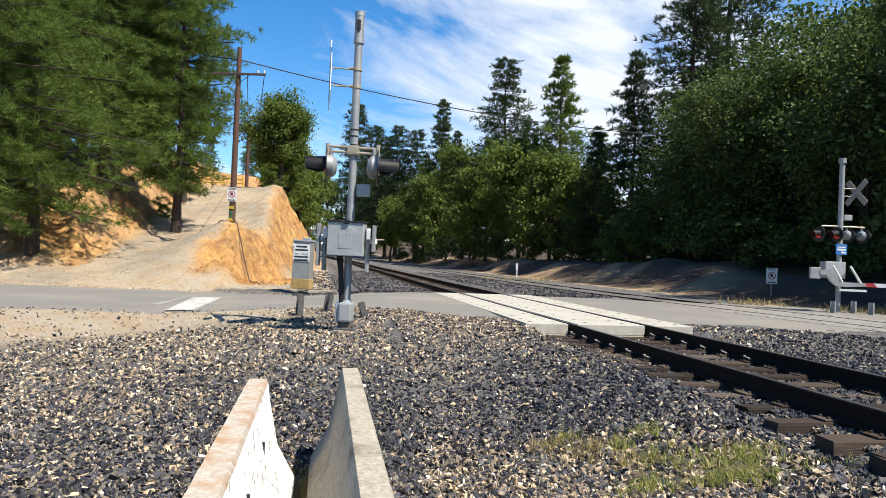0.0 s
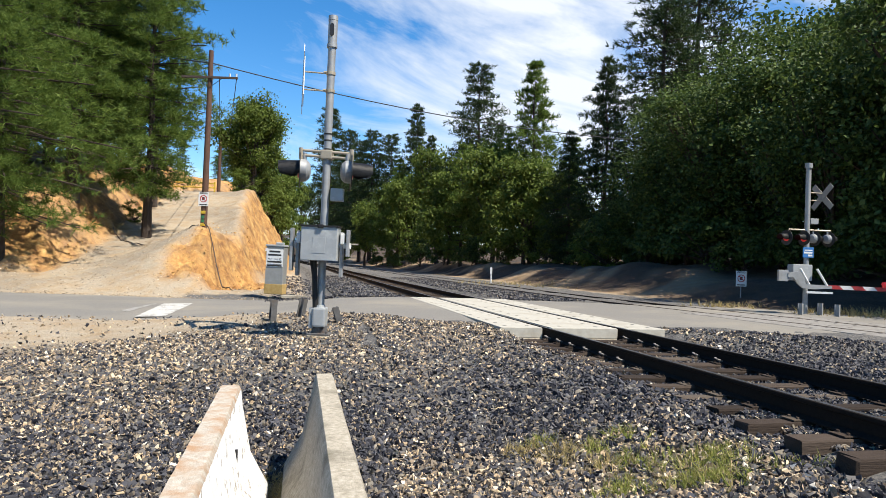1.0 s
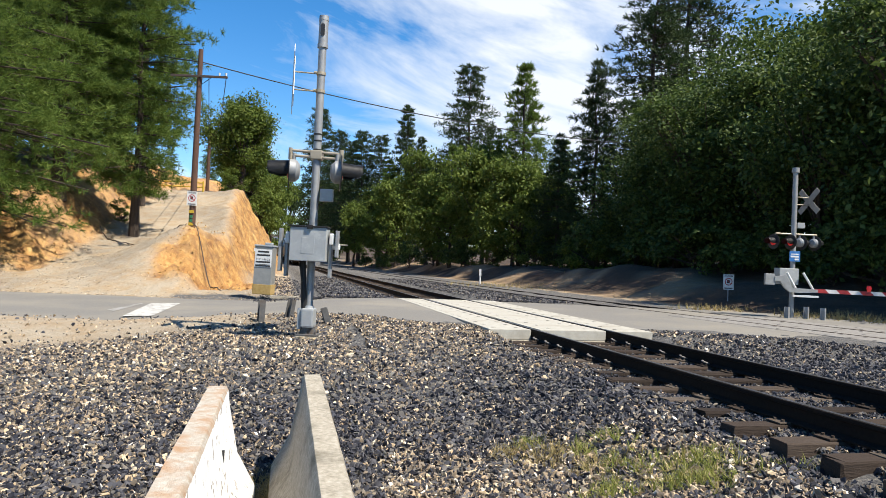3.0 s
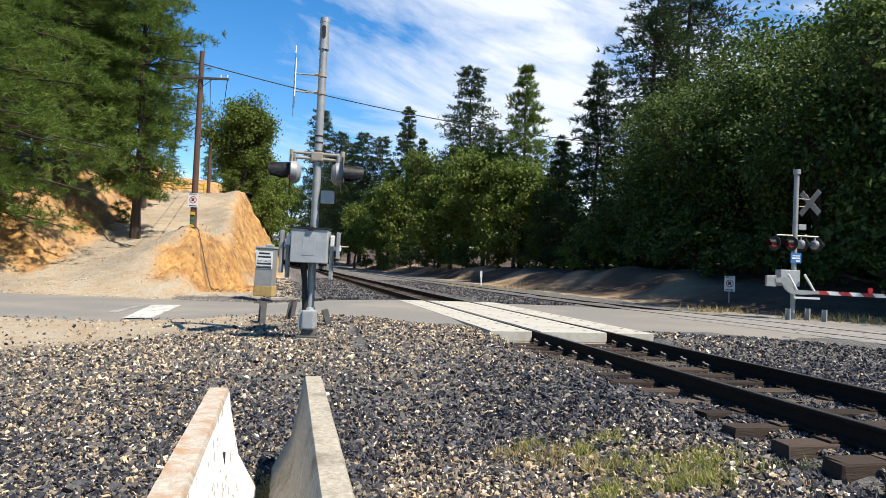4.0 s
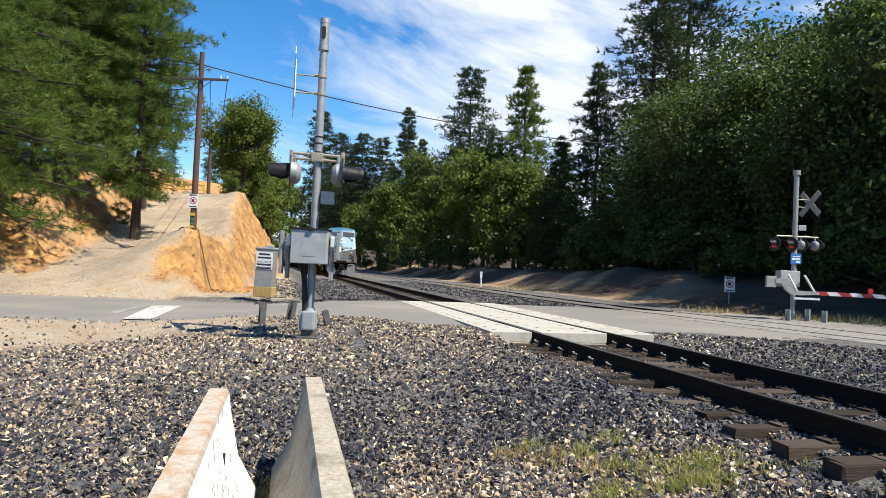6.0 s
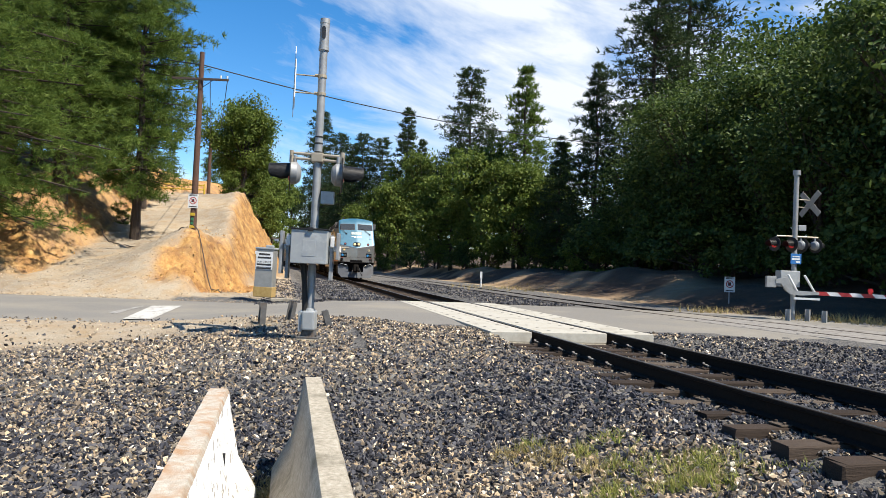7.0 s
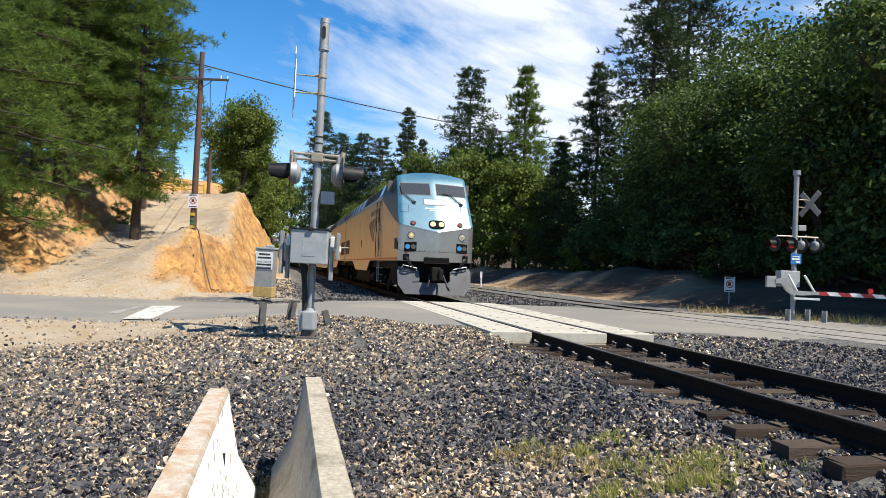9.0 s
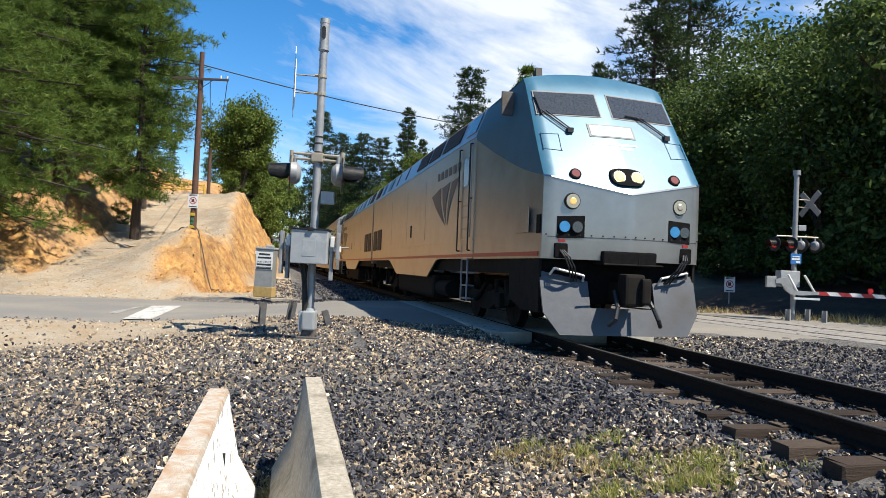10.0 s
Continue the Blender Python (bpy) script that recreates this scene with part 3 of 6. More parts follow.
def build_track(name, path, label, s0, s1, tie0, tie1, crossing):
    tr = thing(name, Matrix(), label, "railway track", kind="structure")
    for lat in (-0.755, 0.755):
        sweep_rail(path, lat, s0, s1, 1.0, tr, M_RAIL_TOP if path is line_at else M_RAIL_RUST)
    ties, plate, clip = [tie_mesh(i) for i in range(6)], plate_mesh(), clip_mesh()
    rng = random.Random(hash(len(name)) % 97)
    far_v, far_f = [], []
    s = s0
    while s < s1:
        if crossing[0] < s < crossing[1]:
            s += 0.575
            continue
        p, a = path(s)
        a += rng.uniform(-1, 1) * 0.012
        m = Matrix.Translation(p + Vector((0, 0, rng.uniform(-0.012, 0.006)))) @ Matrix.Rotation(a, 4, "Z") @ Matrix.Translation((rng.uniform(-0.06, 0.06), 0, 0))
        if tie0 < s < tie1:
            t = new("tie", rng.choice(ties))
            t.parent, t.matrix_basis = tr, m
            for lat in (-0.755, 0.755):
                q, b = path(s, lat)
                o = new("tie_plate", plate)
                o.parent, o.matrix_basis = tr, Matrix.Translation(q) @ Matrix.Rotation(b, 4, "Z")
                if crossing[0] - 3.2 < s < crossing[0]:
                    for sx in (-1, 1):
                        c = new("rail_clip", clip)
                        c.parent, c.matrix_basis = tr, Matrix.Translation(q) @ Matrix.Rotation(b, 4, "Z") @ Matrix.Translation((sx * 0.10, 0, -0.17)) @ Matrix.Rotation(0 if sx > 0 else math.pi, 4, "Z")
        else:
            k = len(far_v)
            for x in (-1.3, 1.3):
                for y in (-0.115, 0.115):
                    for z in (-0.37, -0.19):
                        far_v.append(tuple(m @ Vector((x, y, z))))
            far_f += [(k + 1, k + 3, k + 7, k + 5), (k, k + 1, k + 5, k + 4), (k + 2, k + 6, k + 7, k + 3), (k, k + 2, k + 3, k + 1), (k + 4, k + 5, k + 7, k + 6)]
        s += 0.575 + rng.uniform(-0.02, 0.02)
    if far_v:
        far = mesh_object("far_ties", far_v, far_f, [M_TIE])
        far.parent = tr
        tagged(far, kind="stuff")
    return tr


def build_panels(path, s0, s1, count, parent_label, material):
    tr = thing("crossing_deck", Matrix(), parent_label, "crossing deck", kind="structure")
    step = (s1 - s0) / count
    spans = [(-1.62, -0.83), (-0.655, 0.655), (0.83, 1.62)]
    for lo, hi in spans:
        bm = bmesh.new()
        box(bm, lo, hi, -step / 2 + 0.012, step / 2 - 0.012, -0.19, -0.004, 0.012)
        w = hi - lo
        for ux in ((lo + 0.22 * w, lo + 0.78 * w)):
            for uy in (-step * 0.36, -step * 0.12, step * 0.12, step * 0.36):
                rod(bm, (ux, uy, -0.02), (ux, uy, -0.001), 0.042, seg=10)
        me = bpy.data.meshes.new("deck_panel")
        bm.to_mesh(me)
        bm.free()
        me.materials.append(material)
        me.materials.append(M_DARKSTEEL)
        for v in me.polygons:
            if len(v.vertices) == 10:
                v.material_index = 1
        for k in range(count):
            p, a = path(s0 + (k + 0.5) * step)
            o = new("deck_panel", me)
            o.parent = tr
            o.matrix_basis = Matrix.Translation(p) @ Matrix.Rotation(a, 4, "Z")
        # timber edge under the panel ends
        bm = bmesh.new()
        box(bm, lo + 0.03, hi - 0.02, -0.12, 0.12, -0.34, -0.195, 0.01)
        for s in (s0 + 0.1, s1 - 0.1):
            p, a = path(s)
            b2 = bm.copy()
            o = part("edge_beam", b2, M_CONCRETE, tr)
            o.matrix_basis = Matrix.Translation(p) @ Matrix.Rotation(a, 4, "Z")
        bm.free()
    return tr


DECK = (12.15, 22.55)
build_track("track_near", line_at, "near railway track with dark rusty rails on timber ties", -25, 330, -6, 60, DECK)
build_track("track_far", second_at, "second railway track with dark rails on timber ties", -25, 330, -2, 30, (8.2, 17.5))
build_panels(line_at, *DECK, 4, "pale concrete crossing panels between the near rails", M_PANEL)
build_panels(second_at, 8.3, 17.4, 4, "grey crossing panels between the far rails", M_DECK)

# ---- the train ----
NOSE_AT_END, SPEED = 10.10, 14.36


def nose_s(t):
    return NOSE_AT_END + SPEED * (10.0 - t)


def vehicle_pose(s_front, length):
    """A vehicle stands with its two trucks on the line; its origin is the rail level under its front end. Length below zero: it runs backwards."""
    if length < 0:
        return vehicle_pose(s_front, -length) @ pose(length, 0, 0, 0, 0, 180)
    p, _ = line_at(s_front + length * 0.22)
    q, _ = line_at(s_front + length * 0.78)
    d = (p - q).normalized()
    return Matrix.Translation(p + d * (length * 0.22)) @ Matrix.Rotation(math.atan2(d.y, d.x), 4, "Z") @ Matrix.Rotation(-math.asin(d.z), 4, "Y")


HALF = 1.51


def wheelset():
    bm = bmesh.new()
    for y in (-0.76, 0.76):
        s = 1 if y > 0 else -1
        rod(bm, (0, y - 0.065, 0), (0, y + 0.065, 0), 0.50, seg=28)
        rod(bm, (0, y - s * 0.085, 0), (0, y - s * 0.06, 0), 0.53, seg=28)
        rod(bm, (0, y + s * 0.06, 0), (0, y + s * 0.12, 0), 0.13, seg=12)
        for k in range(5):
            a = k * math.tau / 5
            rod(bm, (0.3 * math.cos(a), y + s * 0.06, 0.3 * math.sin(a)), (0.3 * math.cos(a), y + s * 0.072, 0.3 * math.sin(a)), 0.06, seg=8)
    rod(bm, (0, -0.76, 0), (0, 0.76, 0), 0.09, seg=10)
    return bm


def truck(parent, x, spread, axles, spin):
    bm = bmesh.new()
    for y in (-1.0, 1.0):
        s = 1 if y > 0 else -1
        extruded(bm, [(-spread / 2 - 0.55, 0.62), (-spread / 2 - 0.4, 0.42), (-spread / 2 + 0.45, 0.42), (-0.5, 0.28), (0.5, 0.28), (spread / 2 - 0.45, 0.42), (spread / 2 + 0.4, 0.42), (spread / 2 + 0.55, 0.62), (spread / 2 - 0.2, 0.78), (0.6, 0.66), (-0.6, 0.66), (-spread / 2 + 0.2, 0.78)], y - 0.07 * s, y + 0.07 * s)
        for k in np.linspace(-spread / 2, spread / 2, axles):
            box(bm, k - 0.16, k + 0.16, y - 0.03, y + s * 0.16 + (0.01 if s > 0 else -0.01), 0.36, 0.66, 0.02) if s > 0 else box(bm, k - 0.16, k + 0.16, y - 0.17, y + 0.03, 0.36, 0.66, 0.02)
            for o in (-0.32, 0.32):
                rod(bm, (k + o, y + s * 0.06, 0.62), (k + o, y + s * 0.06, 0.92), 0.075, seg=10)
        rod(bm, (-0.3, y + s * 0.12, 0.45), (0.5, y + s * 0.12, 0.85), 0.05, seg=8)
    box(bm, -0.35, 0.35, -0.95, 0.95, 0.45, 0.8)
    fr = part("truck", bm, M_UNDER, parent)
    fr.location = (x, 0, 0)
    for k in np.linspace(-spread / 2, spread / 2, axles):
        w = part("wheelset", wheelset(), M_UNDER, fr)
        w.location = (k, 0, 0.505)
        spin.append((w, k))
    return fr


def loco_sec(z):
    """Half width of the body shell at a height."""
    pts = [(0.95, 1.50), (3.86, 1.515), (3.95, 1.50), (4.46, 1.30), (4.56, 1.15), (4.63, 0.85), (4.71, 0.0)]
    return float(np.interp(z, [p[0] for p in pts], [p[1] for p in pts]))


def build_loco():
    lo = thing("diesel_locomotive", Matrix(), "silver diesel locomotive with blue nose, red stripe and grey plough", "locomotive", "locomotives of the train")
    spin = []
    # shell behind the cab: lower side silver, slanted upper band, arched roof
    prof_band = [(1.522, 3.87), (1.50, 3.95), (1.30, 4.46)]
    prof_roof = [(1.30, 4.47), (1.15, 4.56), (0.85, 4.63), (0.45, 4.69), (0, 4.71)]

    def loft(prof, xs, sides=True):
        bm = bmesh.new()
        for sgn in (1, -1):
            cols = [[bm.verts.new((x, sgn * y, z)) for y, z in prof] for x in xs]
            for a, b in zip(cols, cols[1:]):
                for k in range(len(prof) - 1):
                    bm.faces.new((a[k], b[k], b[k + 1], a[k + 1]))
        bmesh.ops.remove_doubles(bm, verts=bm.verts, dist=0.0005)
        bmesh.ops.recalc_face_normals(bm, faces=bm.faces)
        bmesh.ops.solidify(bm, geom=bm.faces[:], thickness=0.03)
        return bm
    # skirt line: deeper between the trucks
    for sgn in (1, -1):
        bm = bmesh.new()
        out = [(-3.9, 1.33), (-3.9, 3.86), (-20.9, 3.86), (-20.9, 1.33), (-16.0, 1.33), (-15.5, 1.30), (-13.9, 0.86), (-8.6, 0.86), (-7.5, 1.30), (-7.2, 1.33)]
        extruded(bm, out, sgn * 1.47, sgn * 1.515)
        part("side_wall", bm, M_SILVER, lo)
        bm = bmesh.new()
        box(bm, -20.9, -3.9, sgn * 1.518 - 0.003, sgn * 1.518 + 0.003, 1.36, 1.43)
        part("stripe", bm, M_LOCO_RED, lo, "red stripe along the sill")
        bm = bmesh.new()
        box(bm, -20.9, -3.92, sgn * 1.520 - 0.006, sgn * 1.520 + 0.006, 1.72, 1.745)
        part("sill_seam", bm, M_SILVER, lo)
        # engine room grilles and windows of the slanted band
        tilt = Matrix.Rotation(sgn * math.atan2(0.20, 0.51), 4, "X")
        for x0, x1, mat, nm in ((-4.85, -4.05, M_GLASS_DARK, "cab_side_window"), (-7.25, -5.45, M_DARKSTEEL, "grille"), (-8.95, -7.6, M_DARKSTEEL, "grille"), (-10.8, -9.25, M_DARKSTEEL, "grille"), (-12.9, -12.8, M_LOCO_GREY, "band_seam"), (-14.8, -14.7, M_LOCO_GREY, "band_seam"), (-17.0, -16.1, M_LOCO_NAVY, "band_panel"), (-18.6, -18.1, M_LOCO_NAVY, "band_panel"), (-20.6, -19.4, M_DARKSTEEL, "grille")):
            bm = bmesh.new()
            box(bm, x0, x1, -0.012, 0.012, -0.235, 0.235, 0.005)
            if nm == "grille":
                for k in range(6):
                    box(bm, x0 + 0.03, x1 - 0.03, 0.006 if sgn > 0 else -0.02, 0.02 if sgn > 0 else -0.006, -0.21 + k * 0.075, -0.185 + k * 0.075)
            o = part(nm, bm, mat, lo)
            o.matrix_basis = Matrix.Translation((0, sgn * 1.412, 4.205)) @ tilt
        # doors, vents, steps and grab irons on the side
        bm = bmesh.new()
        box(bm, -4.95, -4.2, sgn * 1.52 - 0.012, sgn * 1.52 + 0.012, 1.78, 3.82, 0.01)
        d = part("cab_door", bm, M_SILVER, lo)
        bm = bmesh.new()
        for dx in (-5.04, -4.12):
            rod(bm, (dx, sgn * 1.58, 1.5), (dx, sgn * 1.58, 3.75), 0.016, seg=8)
            for z in (1.5, 2.6, 3.75):
                rod(bm, (dx, sgn * 1.5, z), (dx, sgn * 1.58, z), 0.014, seg=6)
        part("grab_rail", bm, M_DARKSTEEL, d)
        bm = bmesh.new()
        box(bm, -4.78, -4.38, sgn * 1.535 - 0.004, sgn * 1.535 + 0.004, 2.9, 3.5)
        part("door_window", bm, M_GLASS_DARK, d)
        # step well below the door: a dark flat plate for its shade, with rungs
        bm = bmesh.new()
        box(bm, -4.86, -4.3, sgn * 1.524 - 0.006, sgn * 1.524 + 0.006, 1.79, 2.55, 0.004)
        well = part("step_well", bm, M_RECESS, lo)
        bm = bmesh.new()
        for z in (1.95, 2.2, 2.45):
            box(bm, -4.84, -4.32, sgn * 1.532 - 0.004, sgn * 1.532 + 0.004, z, z + 0.04)
        part("rung", bm, M_BRASS, well)
        bm = bmesh.new()
        for z in (0.46, 0.74, 1.02, 1.30):
            box(bm, -4.85, -4.35, sgn * 1.42 - 0.08, sgn * 1.42 + 0.08, z, z + 0.03)
        for dx in (-4.85, -4.35):
            rod(bm, (dx, sgn * 1.50, 0.44), (dx, sgn * 1.50, 1.62), 0.02, seg=6)
        part("step_ladder", bm, M_GALV, lo)
        for x0, x1, z0, z1 in ((-19.2, -18.1, 1.74, 2.58), (-20.55, -19.5, 1.74, 2.58)):
            bm = bmesh.new()
            box(bm, x0, x1, sgn * 1.515 - 0.02, sgn * 1.515 + 0.02, z0, z1, 0.008)
            for k in range(8):
                box(bm, x0 + 0.05, x1 - 0.05, sgn * 1.53 - 0.015, sgn * 1.53 + 0.015, z0 + 0.05 + k * 0.1, z0 + 0.08 + k * 0.1)
            part("side_vent", bm, M_DARKSTEEL, lo)
        for x0, x1, z0, z1 in ((-9.9, -9.1, 1.85, 3.5), (-12.9, -12.1, 1.85, 3.5), (-16.2, -15.4, 1.85, 3.5)):
            bm = bmesh.new()
            box(bm, x0, x1, sgn * 1.517 - 0.004, sgn * 1.517 + 0.004, z0, z1, 0.004)
            part("access_door", bm, M_SILVER, lo)
        bm = bmesh.new()
        box(bm, -11.4, -11.2, sgn * 1.518 - 0.006, sgn * 1.518 + 0.006, 2.0, 2.38, 0.004)
        part("fuel_filler", bm, M_UNDER, lo)
        # three swept feathers of the side emblem, and bars for the lettering above it
        for (xa, za), (xb, zb_) in (((-7.15, 3.13), (-8.25, 2.98)), ((-6.15, 3.17), (-7.0, 3.10)), ((-5.2, 3.20), (-6.0, 3.15))):
            bm = bmesh.new()
            tip = (-6.45 + 0.10 * (xa + 6.2), 2.14)
            edge_a = [(xa + (tip[0] - xa) * u - 0.22 * math.sin(u * math.pi), za + (tip[1] - za) * u) for u in np.linspace(0, 0.94, 9)]
            edge_b = [(xb + (tip[0] - xb) * u - 0.14 * math.sin(u * math.pi), zb_ + (tip[1] - zb_) * u) for u in np.linspace(0, 1, 9)]
            extruded(bm, edge_a + edge_b[::-1], sgn * 1.519, sgn * 1.523)
            part("emblem_bar", bm, M_LOCO_GREY, lo)
        bars("lettering_bar", [(-7.6 + 0.43 * k, -7.6 + 0.43 * k + 0.28, 3.32, 3.52) for k in range(6)], Matrix.Translation((0, sgn * 1.521, 0)), lo, M_LOCO_GREY)
    part("roof_band", loft(prof_band, np.linspace(-3.9, -20.9, 12)), M_LOCO_BAND, lo, "pale blue slanted roof band")
    soft(part("roof", loft(prof_roof, np.linspace(-3.9, -20.9, 12)), M_SILVER, lo))
    bm = bmesh.new()
    extruded(bm, [(1.50, 1.2), (1.50, 3.9), (1.29, 4.45), (0.85, 4.62), (0, 4.70), (-0.85, 4.62), (-1.29, 4.45), (-1.50, 3.9), (-1.50, 1.2)], -20.95, -20.88, "yz")
    part("rear_wall", bm, M_SILVER, lo)

    # nose: lower prow of two facets, then the raked blue face up to the brow
    W = 1.37

    def taper(z):
        return 1 - 0.045 * sstep(z, 2.6, 4.7)

    def edge_z(y):
        return 2.37 + 0.26 * abs(y) / W

    def front(y, z):
        """How far behind the foremost point the skin lies: a shallow prow, raked back above the blue's lower edge."""
        a = abs(y) / taper(z)
        prow = 0.26 * a / W + 0.05 * max(0, (a - W + 0.08) / 0.08) ** 2
        up = max(0.0, z - edge_z(a))
        return -prow - 0.70 * up - 0.10 * max(0, (z - 4.35) / 0.35) ** 2 - 0.05 * max(0, (1.7 - z))

    def top_z(y):
        return 4.72 - 0.20 * (abs(y) / W) ** 2.2
    ys = np.linspace(-W, W, 29)

    def skin(z_lo, z_hi, rows):
        bm = bmesh.new()
        grid = []
        for y in ys:
            a, b = z_lo(y), z_hi(y)
            zs = [a + (b - a) * k / rows for k in range(rows + 1)]
            grid.append([bm.verts.new((front(y * taper(z), z), y * taper(z), z)) for z in zs])
        for g, h in zip(grid, grid[1:]):
            for k in range(rows):
                bm.faces.new((g[k], h[k], h[k + 1], g[k + 1]))
        bmesh.ops.recalc_face_normals(bm, faces=bm.faces)
        bmesh.ops.solidify(bm, geom=bm.faces[:], thickness=0.03)
        return bm
    lower = soft(part("nose_lower", skin(lambda y: 1.32, edge_z, 6), M_SILVER, lo, "silver lower nose"), 25)
    upper = soft(part("nose_upper", skin(lambda y: edge_z(y) + 0.012, top_z, 14), M_LOCO_BLUE, lo, "teal blue raked nose"), 30)
    bm = bmesh.new()
    for y0, y1 in zip(ys, ys[1:]):
        vs = []
        for y, dz in ((y0, -0.006), (y1, -0.006), (y1, 0.022), (y0, 0.022)):
            z = edge_z(y) + dz
            vs.append(bm.verts.new((front(y * taper(z), z) + 0.012, y * taper(z), z)))
        bm.faces.new(vs)
    part("nose_stripe", bm, M_LOCO_NAVY, lo, "dark stripe under the blue")
    # cab roof cap joining the brow to the roof, and the cab's cheeks
    bm = bmesh.new()
    cols = []
    for y in ys:
        z = top_z(y)
        yt = y * taper(z)
        yb = y * 1.30 / W
        back = Vector((-3.92, yb, float(np.interp(abs(yb), [0, 0.45, 0.85, 1.15, 1.30], [4.712, 4.692, 4.632, 4.562, 4.465]))))
        cols.append([bm.verts.new((front(yt, z), yt, z)), bm.verts.new(back)])
    for a, b in zip(cols, cols[1:]):
        bm.faces.new((a[0], b[0], b[1], a[1]))
    soft(part("cab_roof", bm, M_LOCO_BLUE, lo), 50)
    def cheek_point(sgn, u, z):
        yf = W * taper(z)
        f, g = Vector((front(yf, z), sgn * yf, z)), Vector((-3.9, sgn * loco_sec(z), z))
        return f.lerp(g, u)

    def blue_edge(x):
        return float(np.interp(-x, [0.25, 0.65, 1.3, 2.04, 2.9, 3.92], [2.63, 2.70, 2.86, 3.10, 3.40, 3.80]))

    def cheek_strip(sgn, lower, rows):
        bm = bmesh.new()
        grid = []
        for u in np.linspace(0, 1, 15):
            zt = top_z(W) + (4.46 - top_z(W)) * u
            zm = 2.63
            for _ in range(6):
                zm = min(zt, blue_edge(cheek_point(sgn, u, zm).x))
            a, b = (1.32, zm) if lower else (zm, zt)
            grid.append([bm.verts.new(cheek_point(sgn, u, a + (b - a) * k / rows)) for k in range(rows + 1)])
        for g, h in zip(grid, grid[1:]):
            for k in range(rows):
                bm.faces.new((g[k], h[k], h[k + 1], g[k + 1]))
        bmesh.ops.recalc_face_normals(bm, faces=bm.faces)
        return bm
    for sgn in (1, -1):
        soft(part("cheek_lower", cheek_strip(sgn, True, 5), M_SILVER, lo, "silver cab side"), 30)
        soft(part("cheek_upper", cheek_strip(sgn, False, 8), M_LOCO_SHADED_BLUE, lo, "teal blue cab side, darkened for shade"), 30)
        bm = bmesh.new()
        box(bm, -3.9, -0.42, sgn * 1.485 - 0.004, sgn * 1.485 + 0.004, 1.36, 1.43)
        bmesh.ops.transform(bm, matrix=Matrix.Translation((-3.9, sgn * 1.52, 0)) @ Matrix.Rotation(sgn * math.atan2(0.135, 3.55) * -1, 4, "Z") @ Matrix.Translation((3.9, -sgn * 1.485, 0)), verts=bm.verts)
        part("stripe", bm, M_LOCO_RED, lo, "red stripe along the sill")
        bm = bmesh.new()
        for x0, x1, z0, z1 in ((-1.35, -0.75, 1.75, 2.15),):
            box(bm, x0, x1, -0.006, 0.006, z0, z1, 0.004)
        o = part("access_hatch", bm, M_SILVER, lo)
        o.location = (0, sgn * 1.412, 0)
        o.rotation_euler = (0, 0, sgn * -math.atan2(0.135, 3.55))

    def on_nose(y, z, out=0.0):
        return Vector((front(y, z) + out, y, z))

    def plate(pts, out, thick, name, mat, parent, label=""):
        """A flat piece lying on the nose's skin; corners (y, z)."""
        bm = bmesh.new()
        lo_, hi = [], []
        for y, z in pts:
            lo_.append(bm.verts.new(on_nose(y, z, out - thick)))
            hi.append(bm.verts.new(on_nose(y, z, out)))
        n = len(pts)
        bm.faces.new(hi)
        for i in range(n):
            bm.faces.new((lo_[i], lo_[(i + 1) % n], hi[(i + 1) % n], hi[i]))
        bmesh.ops.recalc_face_normals(bm, faces=bm.faces)
        return part(name, bm, mat, parent, label)
    for s in (1, -1):
        w = plate([(s * 0.10, 3.79), (s * 1.27, 3.76), (s * 1.25, 4.25), (s * 0.10, 4.285)], 0.010, 0.02, "windshield_frame", M_LOCO_GREY, lo)
        plate([(s * 0.125, 3.815), (s * 1.245, 3.79), (s * 1.225, 4.225), (s * 0.125, 4.26)], 0.020, 0.012, "windshield", M_GLASS_DARK, w)
        bm = bmesh.new()
        rod(bm, on_nose(-0.78 if s < 0 else 1.0, 3.48, 0.06), on_nose(-1.2 if s < 0 else 0.55, 3.86, 0.06), 0.013, seg=6)
        rod(bm, on_nose(-0.74 if s < 0 else 1.04, 3.50, 0.06), on_nose(-1.1 if s < 0 else 0.65, 3.84, 0.06), 0.011, seg=6)
        rod(bm, on_nose(-1.23 if s < 0 else 0.35, 4.14 if s < 0 else 3.87, 0.05), on_nose(-1.18 if s < 0 else 0.72, 3.78 if s < 0 else 3.83, 0.05), 0.016, seg=6)
        box(bm, -0.04, 0.05, -0.05, 0.05, -0.04, 0.04, 0, Matrix.Translation(on_nose(-0.76 if s < 0 else 1.02, 3.48, 0.03)))
        part("wiper", bm, M_BLACK, w)
        for k, (a, b) in enumerate((((0.97, 3.09), (1.29, 3.105)), ((1.29, 3.09), (1.275, 3.40)), ((0.97, 3.40), (1.29, 3.385)), ((0.985, 3.09), (0.97, 3.40)))):
            (ya, za), (yb, zb_) = a, b
            bm = bmesh.new()
            rod(bm, on_nose(s * ya, za, 0.002), on_nose(s * yb, zb_, 0.002), 0.007, seg=4)
            part("hatch_seam", bm, M_LOCO_NAVY, lo)
        # lamp recess, ditch lamps, marker lamps
        nb = plate([(s * 0.73, 1.66), (s * 1.16, 1.64), (s * 1.16, 1.99), (s * 0.73, 2.01)], 0.010, 0.02, "lamp_recess", M_RECESS, lo)
        for yy in (0.845, 1.045):
            p = on_nose(s * yy, 1.83, 0.008)
            bm = bmesh.new()
            rod(bm, p, p + Vector((0.02, 0, 0)), 0.088, seg=18)
